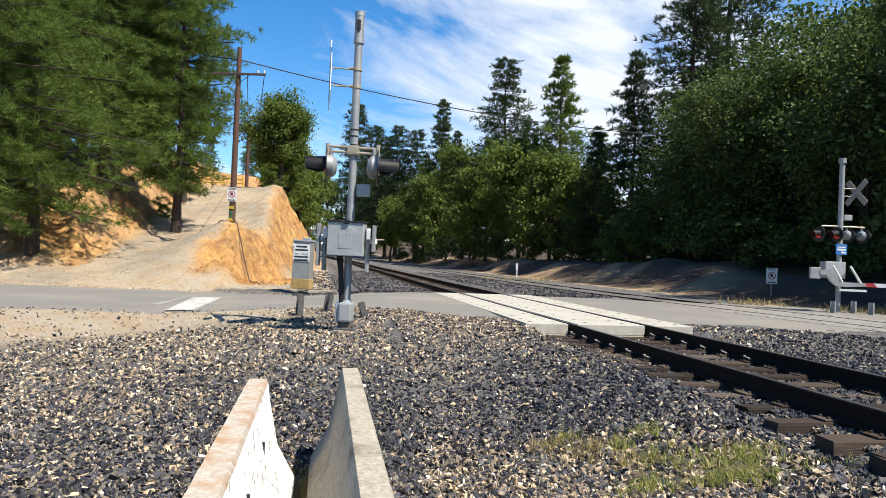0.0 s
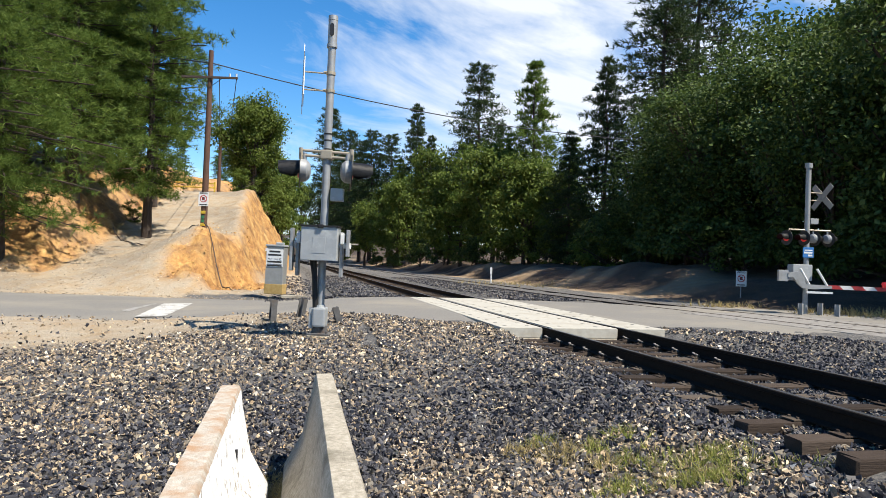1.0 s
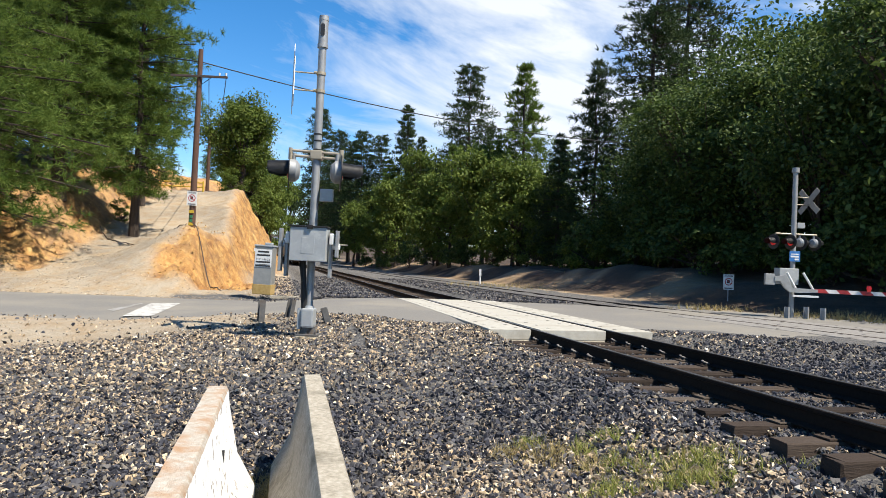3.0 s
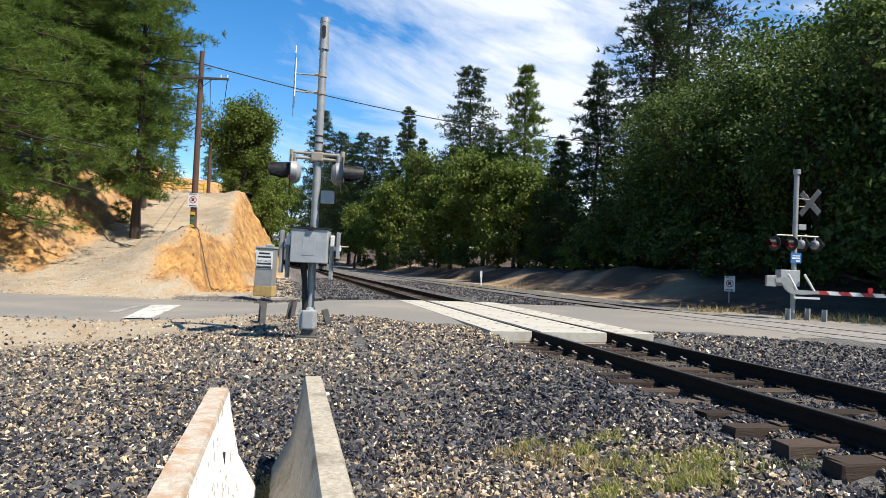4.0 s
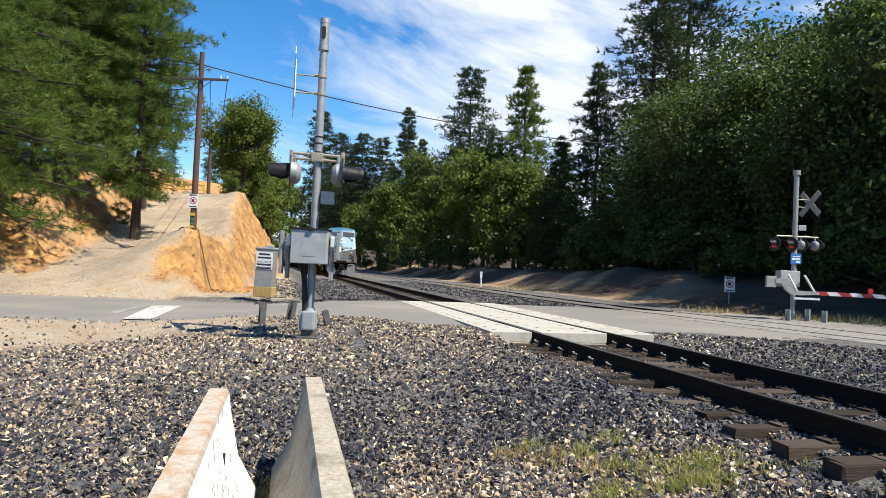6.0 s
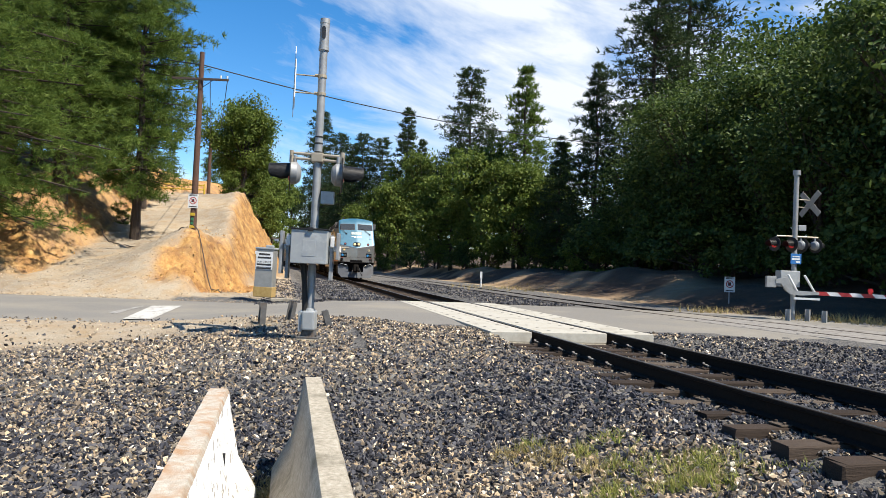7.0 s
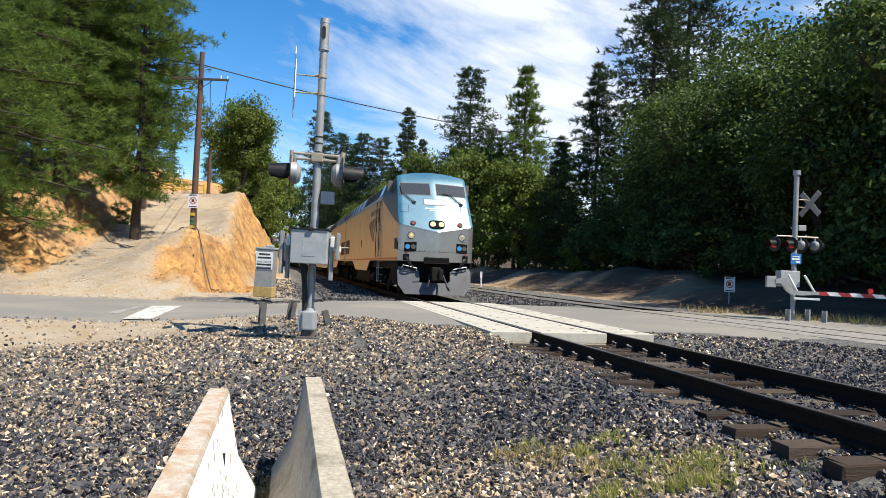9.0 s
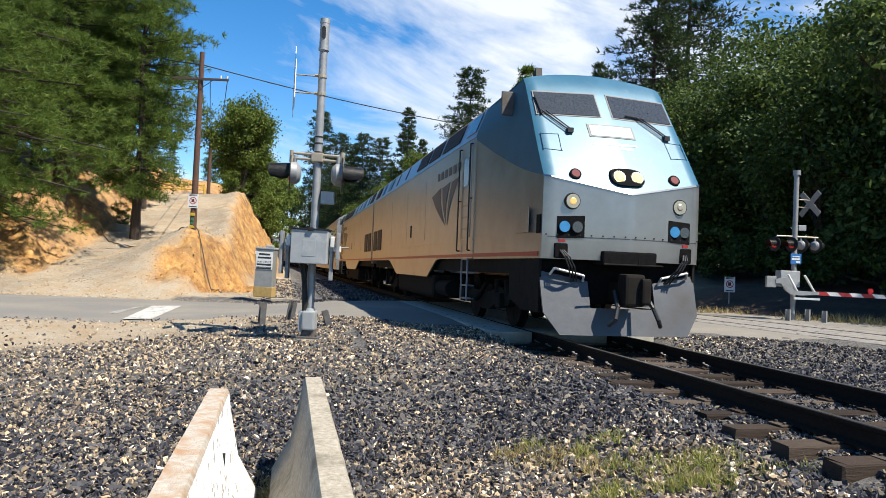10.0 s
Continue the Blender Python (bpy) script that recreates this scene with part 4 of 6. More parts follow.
            part("lens", bm, M_LENS_BLUE if (yy > 1) == (s < 0) else M_GLASS_DARK, nb)
        p = on_nose(s * 0.93, 2.235)
        bm = bmesh.new()
        rod(bm, p, p + Vector((0.03, 0, 0)), 0.135, 0.125, seg=24)
        rim = part("ditch_lamp", bm, M_DARKSTEEL, lo)
        bm = bmesh.new()
        rod(bm, p + Vector((0.028, 0, 0)), p + Vector((0.034, 0, 0)), 0.112, seg=24)
        part("reflector", bm, M_REFLECTOR, rim)
        bm = bmesh.new()
        rod(bm, p + Vector((0.03, 0, 0)), p + Vector((0.044, 0, 0)), 0.062, 0.04, seg=20)
        part("lens", bm, M_LAMP_AMBER if s < 0 else M_REFLECTOR, rim, "lit amber lens" if s < 0 else "unlit lens")
        p = on_nose(s * 0.865, 2.67)
        nrm = Vector((1, 0, 0.5)).normalized()
        bm = bmesh.new()
        rod(bm, p - nrm * 0.03, p + nrm * 0.035, 0.10, 0.095, seg=20)
        mk = part("marker_lamp", bm, M_RECESS, lo)
        bm = bmesh.new()
        rod(bm, p + nrm * 0.03, p + nrm * 0.042, 0.07, seg=18)
        part("lens", bm, M_LENS_RED, mk)
        bm = bmesh.new()
        box(bm, -0.06, 0.012, -0.11, 0.11, -0.24, 0.0, 0.02)
        o = part("hose_recess", bm, M_RECESS, lo)
        o.location = on_nose(s * 1.08, 1.57, 0.01)
        plate([(s * 1.02, 1.59), (s * 1.13, 1.59), (s * 1.13, 1.63), (s * 1.02, 1.63)], 0.010, 0.012, "red_label", M_RED, lo)
        for k in range(3):
            bm = bmesh.new()
            pts = [(-0.2, s * (1.1 - 0.03 * k), 1.46), (-0.10, s * (1.06 - 0.04 * k), 1.36), (-0.12, s * (0.98 - 0.05 * k), 1.2), (-0.3, s * (0.86 - 0.05 * k), 0.98)]
            for a, b in zip(pts, pts[1:]):
                rod(bm, a, b, 0.013, seg=6)
            part("cable", bm, M_BLACK, lo)
        bm = bmesh.new()
        box(bm, -2.05, -1.99, s * 1.47 - 0.12, s * 1.47 + 0.12, 3.92, 4.36, 0.02)
        rod(bm, (-2.2, s * 1.3, 4.1), (-2.02, s * 1.45, 4.1), 0.015, seg=6)
        part("mirror", bm, M_POST_STEEL, lo)
    # headlamp pair in its dark rounded housing
    oval = []
    for a in np.linspace(0, math.tau, 28, endpoint=False):
        c, d = math.cos(a), math.sin(a)
        oval.append((0.30 * math.copysign(abs(c) ** 0.6, c), 2.672 + 0.15 * math.copysign(abs(d) ** 0.75, d)))
    bm = bmesh.new()
    back, rim_ = [bm.verts.new(on_nose(y, z, -0.03)) for y, z in oval], [bm.verts.new(on_nose(y * 0.97, z, 0.05)) for y, z in oval]
    hub = bm.verts.new(on_nose(0, 2.672, 0.05))
    for k in range(len(oval)):
        n_ = (k + 1) % len(oval)
        bm.faces.new((back[k], back[n_], rim_[n_], rim_[k]))
        bm.faces.new((rim_[k], rim_[n_], hub))
    bmesh.ops.recalc_face_normals(bm, faces=bm.faces)
    hl = part("headlamp", bm, M_RECESS, lo)
    tilt_n = Vector((1, 0, 0.35)).normalized()
    for y in (-0.155, 0.155):
        p = on_nose(y, 2.665, 0.065)
        bm = bmesh.new()
        rod(bm, p - tilt_n * 0.02, p + tilt_n * 0.012, 0.115, 0.105, seg=22)
        bezel = part("bezel", bm, M_REFLECTOR, hl)
        bm = bmesh.new()
        rod(bm, p + tilt_n * 0.01, p + tilt_n * 0.024, 0.088, 0.06, seg=22)
        part("lens", bm, M_LAMP, bezel, "lit headlamp lens")
    for s in (1, -1):
        nb = plate([(0, 3.40), (s * 0.42, 3.40), (s * 0.42, 3.645), (0, 3.645)], 0.010, 0.014, "number_board", M_LOCO_GREY, lo)
        plate([(0, 3.42), (s * 0.385, 3.42), (s * 0.385, 3.625), (0, 3.625)], 0.016, 0.006, "number_bar", M_NUMBER, nb)
    # faint swept mark below the number board
    for k, (y0, y1) in enumerate(((-0.40, -0.02), (0.02, 0.40), (-0.22, -0.02), (0.02, 0.30))):
        z = 3.27 - 0.07 * (k // 2)
        plate([(y0, z - 0.02), (y1, z - 0.01), (y1, z + 0.02), (y0 + 0.06, z + 0.02)], 0.006, 0.01, "emblem_bar", M_CHROME, lo)
    for y in np.linspace(-1.35, 1.35, 16):
        bm = bmesh.new()
        p = on_nose(y * 0.98, 1.70)
        rod(bm, p, p + Vector((0.012, 0, 0)), 0.013, seg=6)
        part("rivet", bm, M_DARKSTEEL, lo)
    for s in (1, -1):
        plate([(s * 0.01, 1.675), (s * 1.30, 1.675), (s * 1.30, 1.662), (s * 0.01, 1.662)], 0.004, 0.01, "seam", M_LOCO_GREY, lo)
        bm = bmesh.new()
        box(bm, -0.52, -0.36, s * 1.385 - 0.008, s * 1.385 + 0.008, 1.72, 2.02, 0.005)
        part("scorch_patch", bm, M_UNDER, lo, "dark scorched patch")
    # anticlimber, buffer beam, coupler, plough
    bm = bmesh.new()
    box(bm, -0.9, -0.42, -1.3, 1.3, 0.62, 1.34, 0.02)
    part("buffer_beam", bm, M_RECESS, lo)
    bm = bmesh.new()
    box(bm, -0.4, 0.006, -0.46, 0.46, 1.24, 1.47, 0.03)
    part("coupler_pocket", bm, M_RECESS, lo)
    bm = bmesh.new()
    box(bm, -0.6, 0.1, -0.16, 0.16, 0.66, 0.98, 0.03)
    box(bm, 0.02, 0.3, -0.22, 0.12, 0.62, 1.12, 0.05)
    box(bm, 0.18, 0.38, 0.02, 0.18, 0.66, 1.06, 0.04)
    rod(bm, (0.12, -0.5, 1.26), (0.12, 0.5, 1.26), 0.013, seg=6)
    rod(bm, (0.12, 0.08, 1.24), (0.12, 0.08, 1.36), 0.012, seg=6)
    part("coupler", bm, M_UNDER, lo)
    for s in (1, -1):
        bm = bmesh.new()
        pts = [(0.0, s * 0.25, 0.85), (0.22, s * 0.3, 0.6), (0.28, s * 0.36, 0.42), (0.2, s * 0.44, 0.32)]
        for a, b in zip(pts, pts[1:]):
            rod(bm, a, b, 0.035, seg=8)
        part("air_hose", bm, M_BLACK, lo)
    bm = bmesh.new()

    def blade(y, z):
        return -0.02 - 0.10 * abs(y) / 1.5 - 0.24 * max(0, z - 0.12) / 0.8
    cells = []
    for s in (1, -1):
        cells.append([(s * 0.56, 0.14), (s * 1.10, 0.14), (s * 1.34, 0.48), (s * 0.56, 0.56)])
        cells.append([(s * 0.56, 0.56), (s * 1.34, 0.48), (s * 1.36, 1.13), (s * 0.57, 0.98)])
    cells.append([(-0.56, 0.14), (0.56, 0.14), (0.56, 0.56), (-0.56, 0.56)])
    for cell in cells:
        hi = [bm.verts.new((blade(y, z), y, z)) for y, z in cell]
        lo_ = [bm.verts.new((blade(y, z) - 0.04, y, z)) for y, z in cell]
        bm.faces.new(hi); bm.faces.new(lo_[::-1])
        for i in range(4):
            bm.faces.new((hi[i], lo_[i], lo_[(i + 1) % 4], hi[(i + 1) % 4]))
    bmesh.ops.recalc_face_normals(bm, faces=bm.faces)
    part("plough", bm, M_LOCO_GREY, lo, "grey steel plough")
    for s in (1, -1):
        bm = bmesh.new()
        pts = [(-0.30, s * 0.66, 0.98), (-0.22, s * 0.68, 1.07), (-0.26, s * 1.16, 1.17), (-0.36, s * 1.2, 1.07)]
        for a, b in zip(pts, pts[1:]):
            rod(bm, a, b, 0.02, seg=8)
        part("hand_rail", bm, M_CHROME, lo)
        bm = bmesh.new()
        box(bm, -0.75, -0.38, s * 1.0 - 0.33, s * 1.0 + 0.33, 0.96, 1.0, 0.01)
        part("step_board", bm, M_DARKSTEEL, lo)
        bm = bmesh.new()
        extruded(bm, [(-0.38, 1.325), (-1.9, 1.325), (-1.85, 0.62), (-1.2, 0.46), (-0.38, 0.46)], s * 1.33, s * 1.37)
        part("side_skirt", bm, M_UNDER, lo)
    # underframe: fuel tank, air tanks, trucks
    bm = bmesh.new()
    box(bm, -20.7, -0.9, -1.35, 1.35, 1.05, 1.36)
    box(bm, -14.2, -8.3, -1.38, 1.38, 0.3, 0.95, 0.12)
    for y in (-1.2, 1.2):
        rod(bm, (-8.0, y, 0.6), (-6.8, y, 0.6), 0.2, seg=14)
    part("underframe", bm, M_UNDER, lo)
    truck(lo, -4.6, 2.8, 2, spin)
    truck(lo, -17.3, 2.8, 2, spin)
    bm = bmesh.new()
    extruded(bm, [(-2.0, 4.55), (-1.98, 4.72), (-1.84, 4.80), (-1.80, 4.6)], -1.02, -0.90)
    part("antenna", bm, M_DARKSTEEL, lo)
    bm = bmesh.new()
    box(bm, -6.0, -5.2, -0.25, 0.25, 4.66, 4.8, 0.04)
    part("roof_hatch", bm, M_DARKSTEEL, lo)
    bm = bmesh.new()
    for y in (-0.1, 0.0, 0.1):
        rod(bm, (-4.5, y, 4.76), (-4.0, y, 4.76), 0.02, 0.06, seg=10)
    part("horn", bm, M_DARKSTEEL, lo)
    return lo, spin


def build_coach():
    L = 25.6
    co = thing("passenger_coach", Matrix(), "fluted silver two-level passenger coach with dark windows", "passenger coach", "coaches of the train")
    spin = []
    bm = bmesh.new()
    prof = [(1.52, 0.7), (1.54, 2.2), (1.54, 4.2), (1.42, 4.6), (1.0, 4.86), (0, 4.93), (-1.0, 4.86), (-1.42, 4.6), (-1.54, 4.2), (-1.54, 2.2), (-1.52, 0.7)]
    extruded(bm, prof, -0.4, -L + 0.4, "yz")
    part("body_shell", bm, M_COACH, co)
    bm = bmesh.new()
    extruded(bm, [(0.5, 1.0), (0.5, 3.3), (-0.5, 3.3), (-0.5, 1.0)], 0.0, -0.41, "yz")
    part("gangway", bm, M_BLACK, co)
    for s in (1, -1):
        bm = bmesh.new()
        for z in np.arange(0.85, 4.4, 0.13):
            if not (1.55 < z < 2.35 or 3.1 < z < 4.0):
                box(bm, -L + 0.5, -0.5, s * 1.545 - 0.012, s * 1.545 + 0.012, z, z + 0.05)
        part("flutes", bm, M_COACH, co)
        bm = bmesh.new()
        box(bm, -L + 0.45, -0.45, s * 1.545 - 0.005, s * 1.545 + 0.005, 2.45, 2.95)
        part("stripe_band", bm, M_LOCO_NAVY, co, "dark blue band")
        me = None
        for z0, n in ((1.6, 8), (3.2, 12)):
            for k in range(n):
                x = -2.2 - k * (L - 4.4) / (n - 1)
                if me is None:
                    bm = bmesh.new()
                    box(bm, -0.62, 0.62, -0.012, 0.012, 0, 0.62, 0.01)
                    o = part("window", bm, M_GLASS_DARK, co)
                    me = o.data
                else:
                    o = new("window", me)
                    o.parent = co
                o.location = (x, s * 1.55, z0)
    bm = bmesh.new()
    box(bm, -17, -8.5, -1.4, 1.4, 0.35, 0.75, 0.05)
    part("underfloor_boxes", bm, M_UNDER, co)
    truck(co, -3.4, 2.6, 2, spin)
    truck(co, -L + 3.4, 2.6, 2, spin)
    return co, spin


TRAIN = []


def build_train():
    lead, spin = build_loco()
    TRAIN.append((lead, 0.0, 21.0, spin))
    second = copy_thing(lead, Matrix())
    second["label"] = "silver diesel locomotive coupled back to front behind the leader"
    TRAIN.append((second, 21.2, -21.0, []))
    coach, _ = build_coach()
    TRAIN.append((coach, 42.6, 25.6, []))
    for k in range(1, 6):
        TRAIN.append((copy_thing(coach, Matrix()), 42.6 + 25.9 * k, 25.6, []))


build_train()

# ---- things by the crossing ----


def build_barriers():
    def one(a, b, faces, label):
        a, b = Vector(a), Vector(b)
        d = b - a
        L = d.length
        th = thing("concrete_barrier", Matrix.Translation((a + b) / 2) @ Matrix.Rotation(math.atan2(d.y, d.x), 4, "Z"), label, "traffic barrier", "concrete barriers")
        bm = bmesh.new()
        half = [(0.30, -0.82), (0.30, -0.74), (0.165, -0.50), (0.095, -0.16), (0.078, -0.03), (0.062, 0.0)]
        prof = half + [(-y, z) for y, z in half[::-1]]
        rng = random.Random(int(L * 1000))
        n = 46
        rings = []
        for i in range(n + 1):
            x = -L / 2 + L * i / n
            end = 0.03 * (1 if i in (0, n) else 0)
            rings.append([bm.verts.new((x, y * (1 - end), z - end * (0.3 if z > -0.1 else 0) + rng.uniform(-1, 1) * (0.004 if z > -0.05 else 0.002))) for y, z in prof])
        m = len(prof)
        for p, q in zip(rings, rings[1:]):
            for k in range(m):
                f = bm.faces.new((p[k], q[k], q[(k + 1) % m], p[(k + 1) % m]))
                f.smooth = True
                f.material_index = 0 if (k in (5, 4, 6)) else (1 if k < 5 else 2)
        bm.faces.new(rings[0])
        bm.faces.new(rings[-1][::-1])
        bmesh.ops.recalc_face_normals(bm, faces=bm.faces)
        body = part("barrier_body", bm, faces, th)
        soft(body, 35)
        for x in (-0.62, 0.35):
            bm = bmesh.new()
            box(bm, x - 0.012, x + 0.012, 0.105, 0.128, -0.40, -0.24, 0.003)
            part("drain_slot", bm, M_BLACK, th)
        return th
    # the right-hand one is bare, the left-hand one limewashed on its inner face
    one((-1.045, 5.88, 0.16), (-0.245, 2.2, 0.16), [M_CONCRETE, M_CONCRETE, M_CONCRETE], "bare grey concrete traffic barrier on gravel")
    one((-1.625, 5.24, 0.15), (-0.93, 2.2, 0.15), [M_BARTOP, M_WHITEWASH, M_BARTOP], "concrete traffic barrier with flaking white paint and rust stains")


build_barriers()


def signal_head(parent, at, facing, lit=False, k=1.0):
    """A crossing lamp: cup, round backing disc, hood and red lens. facing: direction in which the lens looks."""
    f = Vector(facing).normalized()
    m = Matrix.Translation(at) @ f.to_track_quat("X", "Z").to_matrix().to_4x4() @ Matrix.Scale(k, 4)
    bm = bmesh.new()
    rod(bm, (0.0, 0, 0), (0.012, 0, 0), 0.30, seg=36)
    disc = part("backing_disc", bm, M_BLACK, parent)
    disc.matrix_basis = m
    bm = bmesh.new()
    for x0, x1, r0, r1 in ((-0.10, 0.0, 0.185, 0.19), (-0.155, -0.10, 0.13, 0.185), (-0.175, -0.155, 0.05, 0.13)):
        rod(bm, (x0, 0, 0), (x1, 0, 0), r0, r1, 28)
    rod(bm, (-0.06, 0, 0.15), (-0.06, 0, 0.30), 0.035, seg=12)
    soft(part("lamp_cup", bm, M_GALV, disc, "grey lamp housing"))
    bm = bmesh.new()
    ring = []
    for k in range(17):
        a = math.radians(-25 + 230 * k / 16)
        cut = 0.36 if k not in (0, 16) else 0.2
        ring.append((bm.verts.new((0.012, 0.17 * math.cos(a), 0.17 * math.sin(a))), bm.verts.new((cut - 0.12 * max(0, -math.sin(a)), 0.165 * math.cos(a), 0.165 * math.sin(a) - 0.02))))
    for p, q in zip(ring, ring[1:]):
        bm.faces.new((p[0], q[0], q[1], p[1]))
    bmesh.ops.solidify(bm, geom=bm.faces[:], thickness=0.006)
    soft(part("hood", bm, M_BLACK, disc))
    bm = bmesh.new()
    rod(bm, (0.012, 0, 0), (0.04, 0, 0), 0.15, 0.12, seg=24)
    part("lens", bm, M_REDLIT if lit else M_REDLENS, disc, "red lens")
    return disc


def crossbuck(parent, m, material=None, k=1.0):
    """Two crossed white boards facing +x of m."""
    for s, dx in ((1, 0.0), (-1, -0.014)):
        bm = bmesh.new()
        box(bm, -0.006, 0.006, -0.61 * k, 0.61 * k, -0.115 * k, 0.115 * k, 0.003)
        o = part("crossbuck_board", bm, material or M_WHITE, parent)
        o.matrix_basis = m @ Matrix.Translation((dx, 0, 0)) @ Matrix.Rotation(s * math.radians(45), 4, "X")
        if material is None:
            bars("lettering_bar", [(-0.5 + 0.11 * k, -0.5 + 0.11 * k + 0.07, -0.06, 0.06) for k in range(8)], Matrix.Translation((0.008, 0, 0)) @ Matrix.Rotation(math.pi / 2, 4, "Z"), o)


def build_signal_left():
    base_z = -0.15
    th = thing("crossing_signal", pose(-2.19, 11.74, base_z, 0, 0.55, 0), "grey steel crossing signal mast with lamps and gate mechanism box", "crossing signal", "crossing signals")
    bm = bmesh.new()
    rod(bm, (0, 0, 0.3), (0, 0, 4.9), 0.066, seg=24)
    soft(part("mast", bm, M_GALV, th))
    bm = bmesh.new()
    rod(bm, (0, 0, 4.86), (0, 0, 5.32), 0.078, seg=24)
    rod(bm, (0, 0, 4.84), (0, 0, 4.90), 0.088, seg=24)
    rod(bm, (0, 0, 5.30), (0, 0, 5.38), 0.082, 0.08, seg=24)
    bell = soft(part("bell_housing", bm, M_GALV, th))
    bm = bmesh.new()
    slot = [(0.035 * math.cos(a), 5.12 + 0.035 * math.sin(a) + (0.08 if math.sin(a) > 0 else -0.06)) for a in np.linspace(0, math.tau, 16, endpoint=False)]
    extruded(bm, slot, -0.085, -0.07)
    part("bell_opening", bm, M_BLACK, bell)
    # crossbuck seen nearly edge-on, on two stand-off arms
    crossbuck(th, Matrix.Translation((-0.46, -0.02, 4.27)) @ Matrix.Rotation(math.radians(192.7), 4, "Z"))
    for z in (4.42, 4.12):
        bm = bmesh.new()
        rod(bm, (-0.46, 0, z), (0, 0, z - 0.02), 0.013, seg=8)
        rod(bm, (0, 0, z - 0.045), (0, 0, z + 0.005), 0.078, seg=20)
        rod(bm, (-0.11, -0.06, z - 0.02), (-0.06, -0.06, z - 0.02), 0.026, seg=8)
        part("bracket", bm, M_BRASS, th)
    for z in (3.36, 3.25, 3.1):
        bm = bmesh.new()
        rod(bm, (0, 0, z), (0, 0, z + 0.025), 0.071, seg=20)
        part("band", bm, M_DARKSTEEL, th)
    # lamp crossarm: two tubes with end tees
    bm = bmesh.new()
    for dz in (0.0, -0.085):
        rod(bm, (-0.43, -0.06, 3.08 + dz), (0.42, -0.06, 3.05 + dz), 0.023, seg=10)
    for x in (-0.43, 0.42):
        rod(bm, (x, -0.06, 2.93), (x, -0.06, 3.12), 0.036, seg=12)
    box(bm, -0.10, 0.10, -0.10, 0.08, 2.94, 3.10, 0.02)
    part("lamp_crossarm", bm, M_BRASS, th, "buff painted lamp arm")
    for x, f in ((-0.43, (-0.976, -0.195, 0)), (0.42, (0.976, 0.195, 0))):
        signal_head(th, (x, -0.06, 2.74), f)
    bm = bmesh.new()
    box(bm, 0.09, 0.31, -0.06, 0.05, 2.25, 2.46, 0.01)
    part("junction_box", bm, M_BOX, th)
    # gate mechanism case with its lid and drip edge
    bm = bmesh.new()
    box(bm, -0.29, 0.30, -0.42, -0.07, 1.24, 1.79, 0.012)
    case = part("mechanism_case", bm, M_BOX, th, "grey painted mechanism case")
    bm = bmesh.new()
    box(bm, -0.305, 0.315, -0.44, -0.06, 1.79, 1.815, 0.006)
    box(bm, -0.02, 0.07, -0.46, -0.40, 1.765, 1.83, 0.01)
    part("lid", bm, M_DARKSTEEL, case)
    bm = bmesh.new()
    box(bm, -0.10, 0.11, -0.424, -0.418, 1.36, 1.62, 0.002)
    part("worn_plate", bm, M_BOX, case)
    # counterweight arms each side
    for x, s in ((-0.37, -1), (0.35, 1)):
        bm = bmesh.new()
        box(bm, x - 0.03, x + 0.02, -0.25, -0.10, 0.98, 1.72, 0.01)
        part("gate_arm_clamp", bm, M_GALV, th)
        bm = bmesh.new()
        box(bm, x + s * 0.10 - 0.02, x + s * 0.10 + 0.03, -0.32, -0.18, 1.06 if s < 0 else 1.32, 1.76, 0.01)
        part("counterweight", bm, M_GALV, th)
        bm = bmesh.new()
        rod(bm, (x - 0.04, -0.18, 1.5), (x + s * 0.14, -0.22, 1.5), 0.05, seg=14)
        box(bm, x - 0.02, x + 0.05, -0.30, -0.20, 1.52, 1.70, 0.015)
        part("crank_hub", bm, M_WHITE, th)
    bm = bmesh.new()
    rod(bm, (0.46, -0.2, 1.53), (0.62, -0.2, 1.53), 0.012, seg=8)
    part("pin", bm, M_BRASS, th)
    bm = bmesh.new()
    rod(bm, (-0.12, -0.08, 1.24), (-0.07, -0.08, 0.45), 0.045, seg=12)
    rod(bm, (-0.17, -0.1, 1.24), (-0.11, -0.12, 0.9), 0.02, seg=8)
    part("conduit", bm, M_DARKSTEEL, th)
    bm = bmesh.new()
    box(bm, -0.10, 0.11, -0.17, 0.14, 0.14, 0.46, 0.03)
    box(bm, -0.165, -0.098, -0.13, 0.10, 0.11, 0.45, 0.012)
    rod(bm, (0.0, -0.03, 0.42), (0.0, -0.03, 0.5), 0.10, 0.085, 16)
    part("base_junction_box", bm, M_BOX, th)
    bm = bmesh.new()
    rod(bm, (0, 0, 0.03), (0, 0, 0.15), 0.13, seg=18)
    box(bm, -0.18, 0.19, -0.19, 0.19, 0.0, 0.035, 0.008)
    for x in (-0.14, 0.15):
        for y in (-0.15, 0.15):
            rod(bm, (x, y, 0.03), (x, y, 0.075), 0.02, seg=6)
    part("base_casting", bm, M_POST_STEEL, th)
    bm = bmesh.new()
    box(bm, -0.20, 0.21, -0.21, 0.21, -0.30, 0.0, 0.02)
    part("footing", bm, M_CONCRETE, th, "concrete footing")
    return th


build_signal_left()


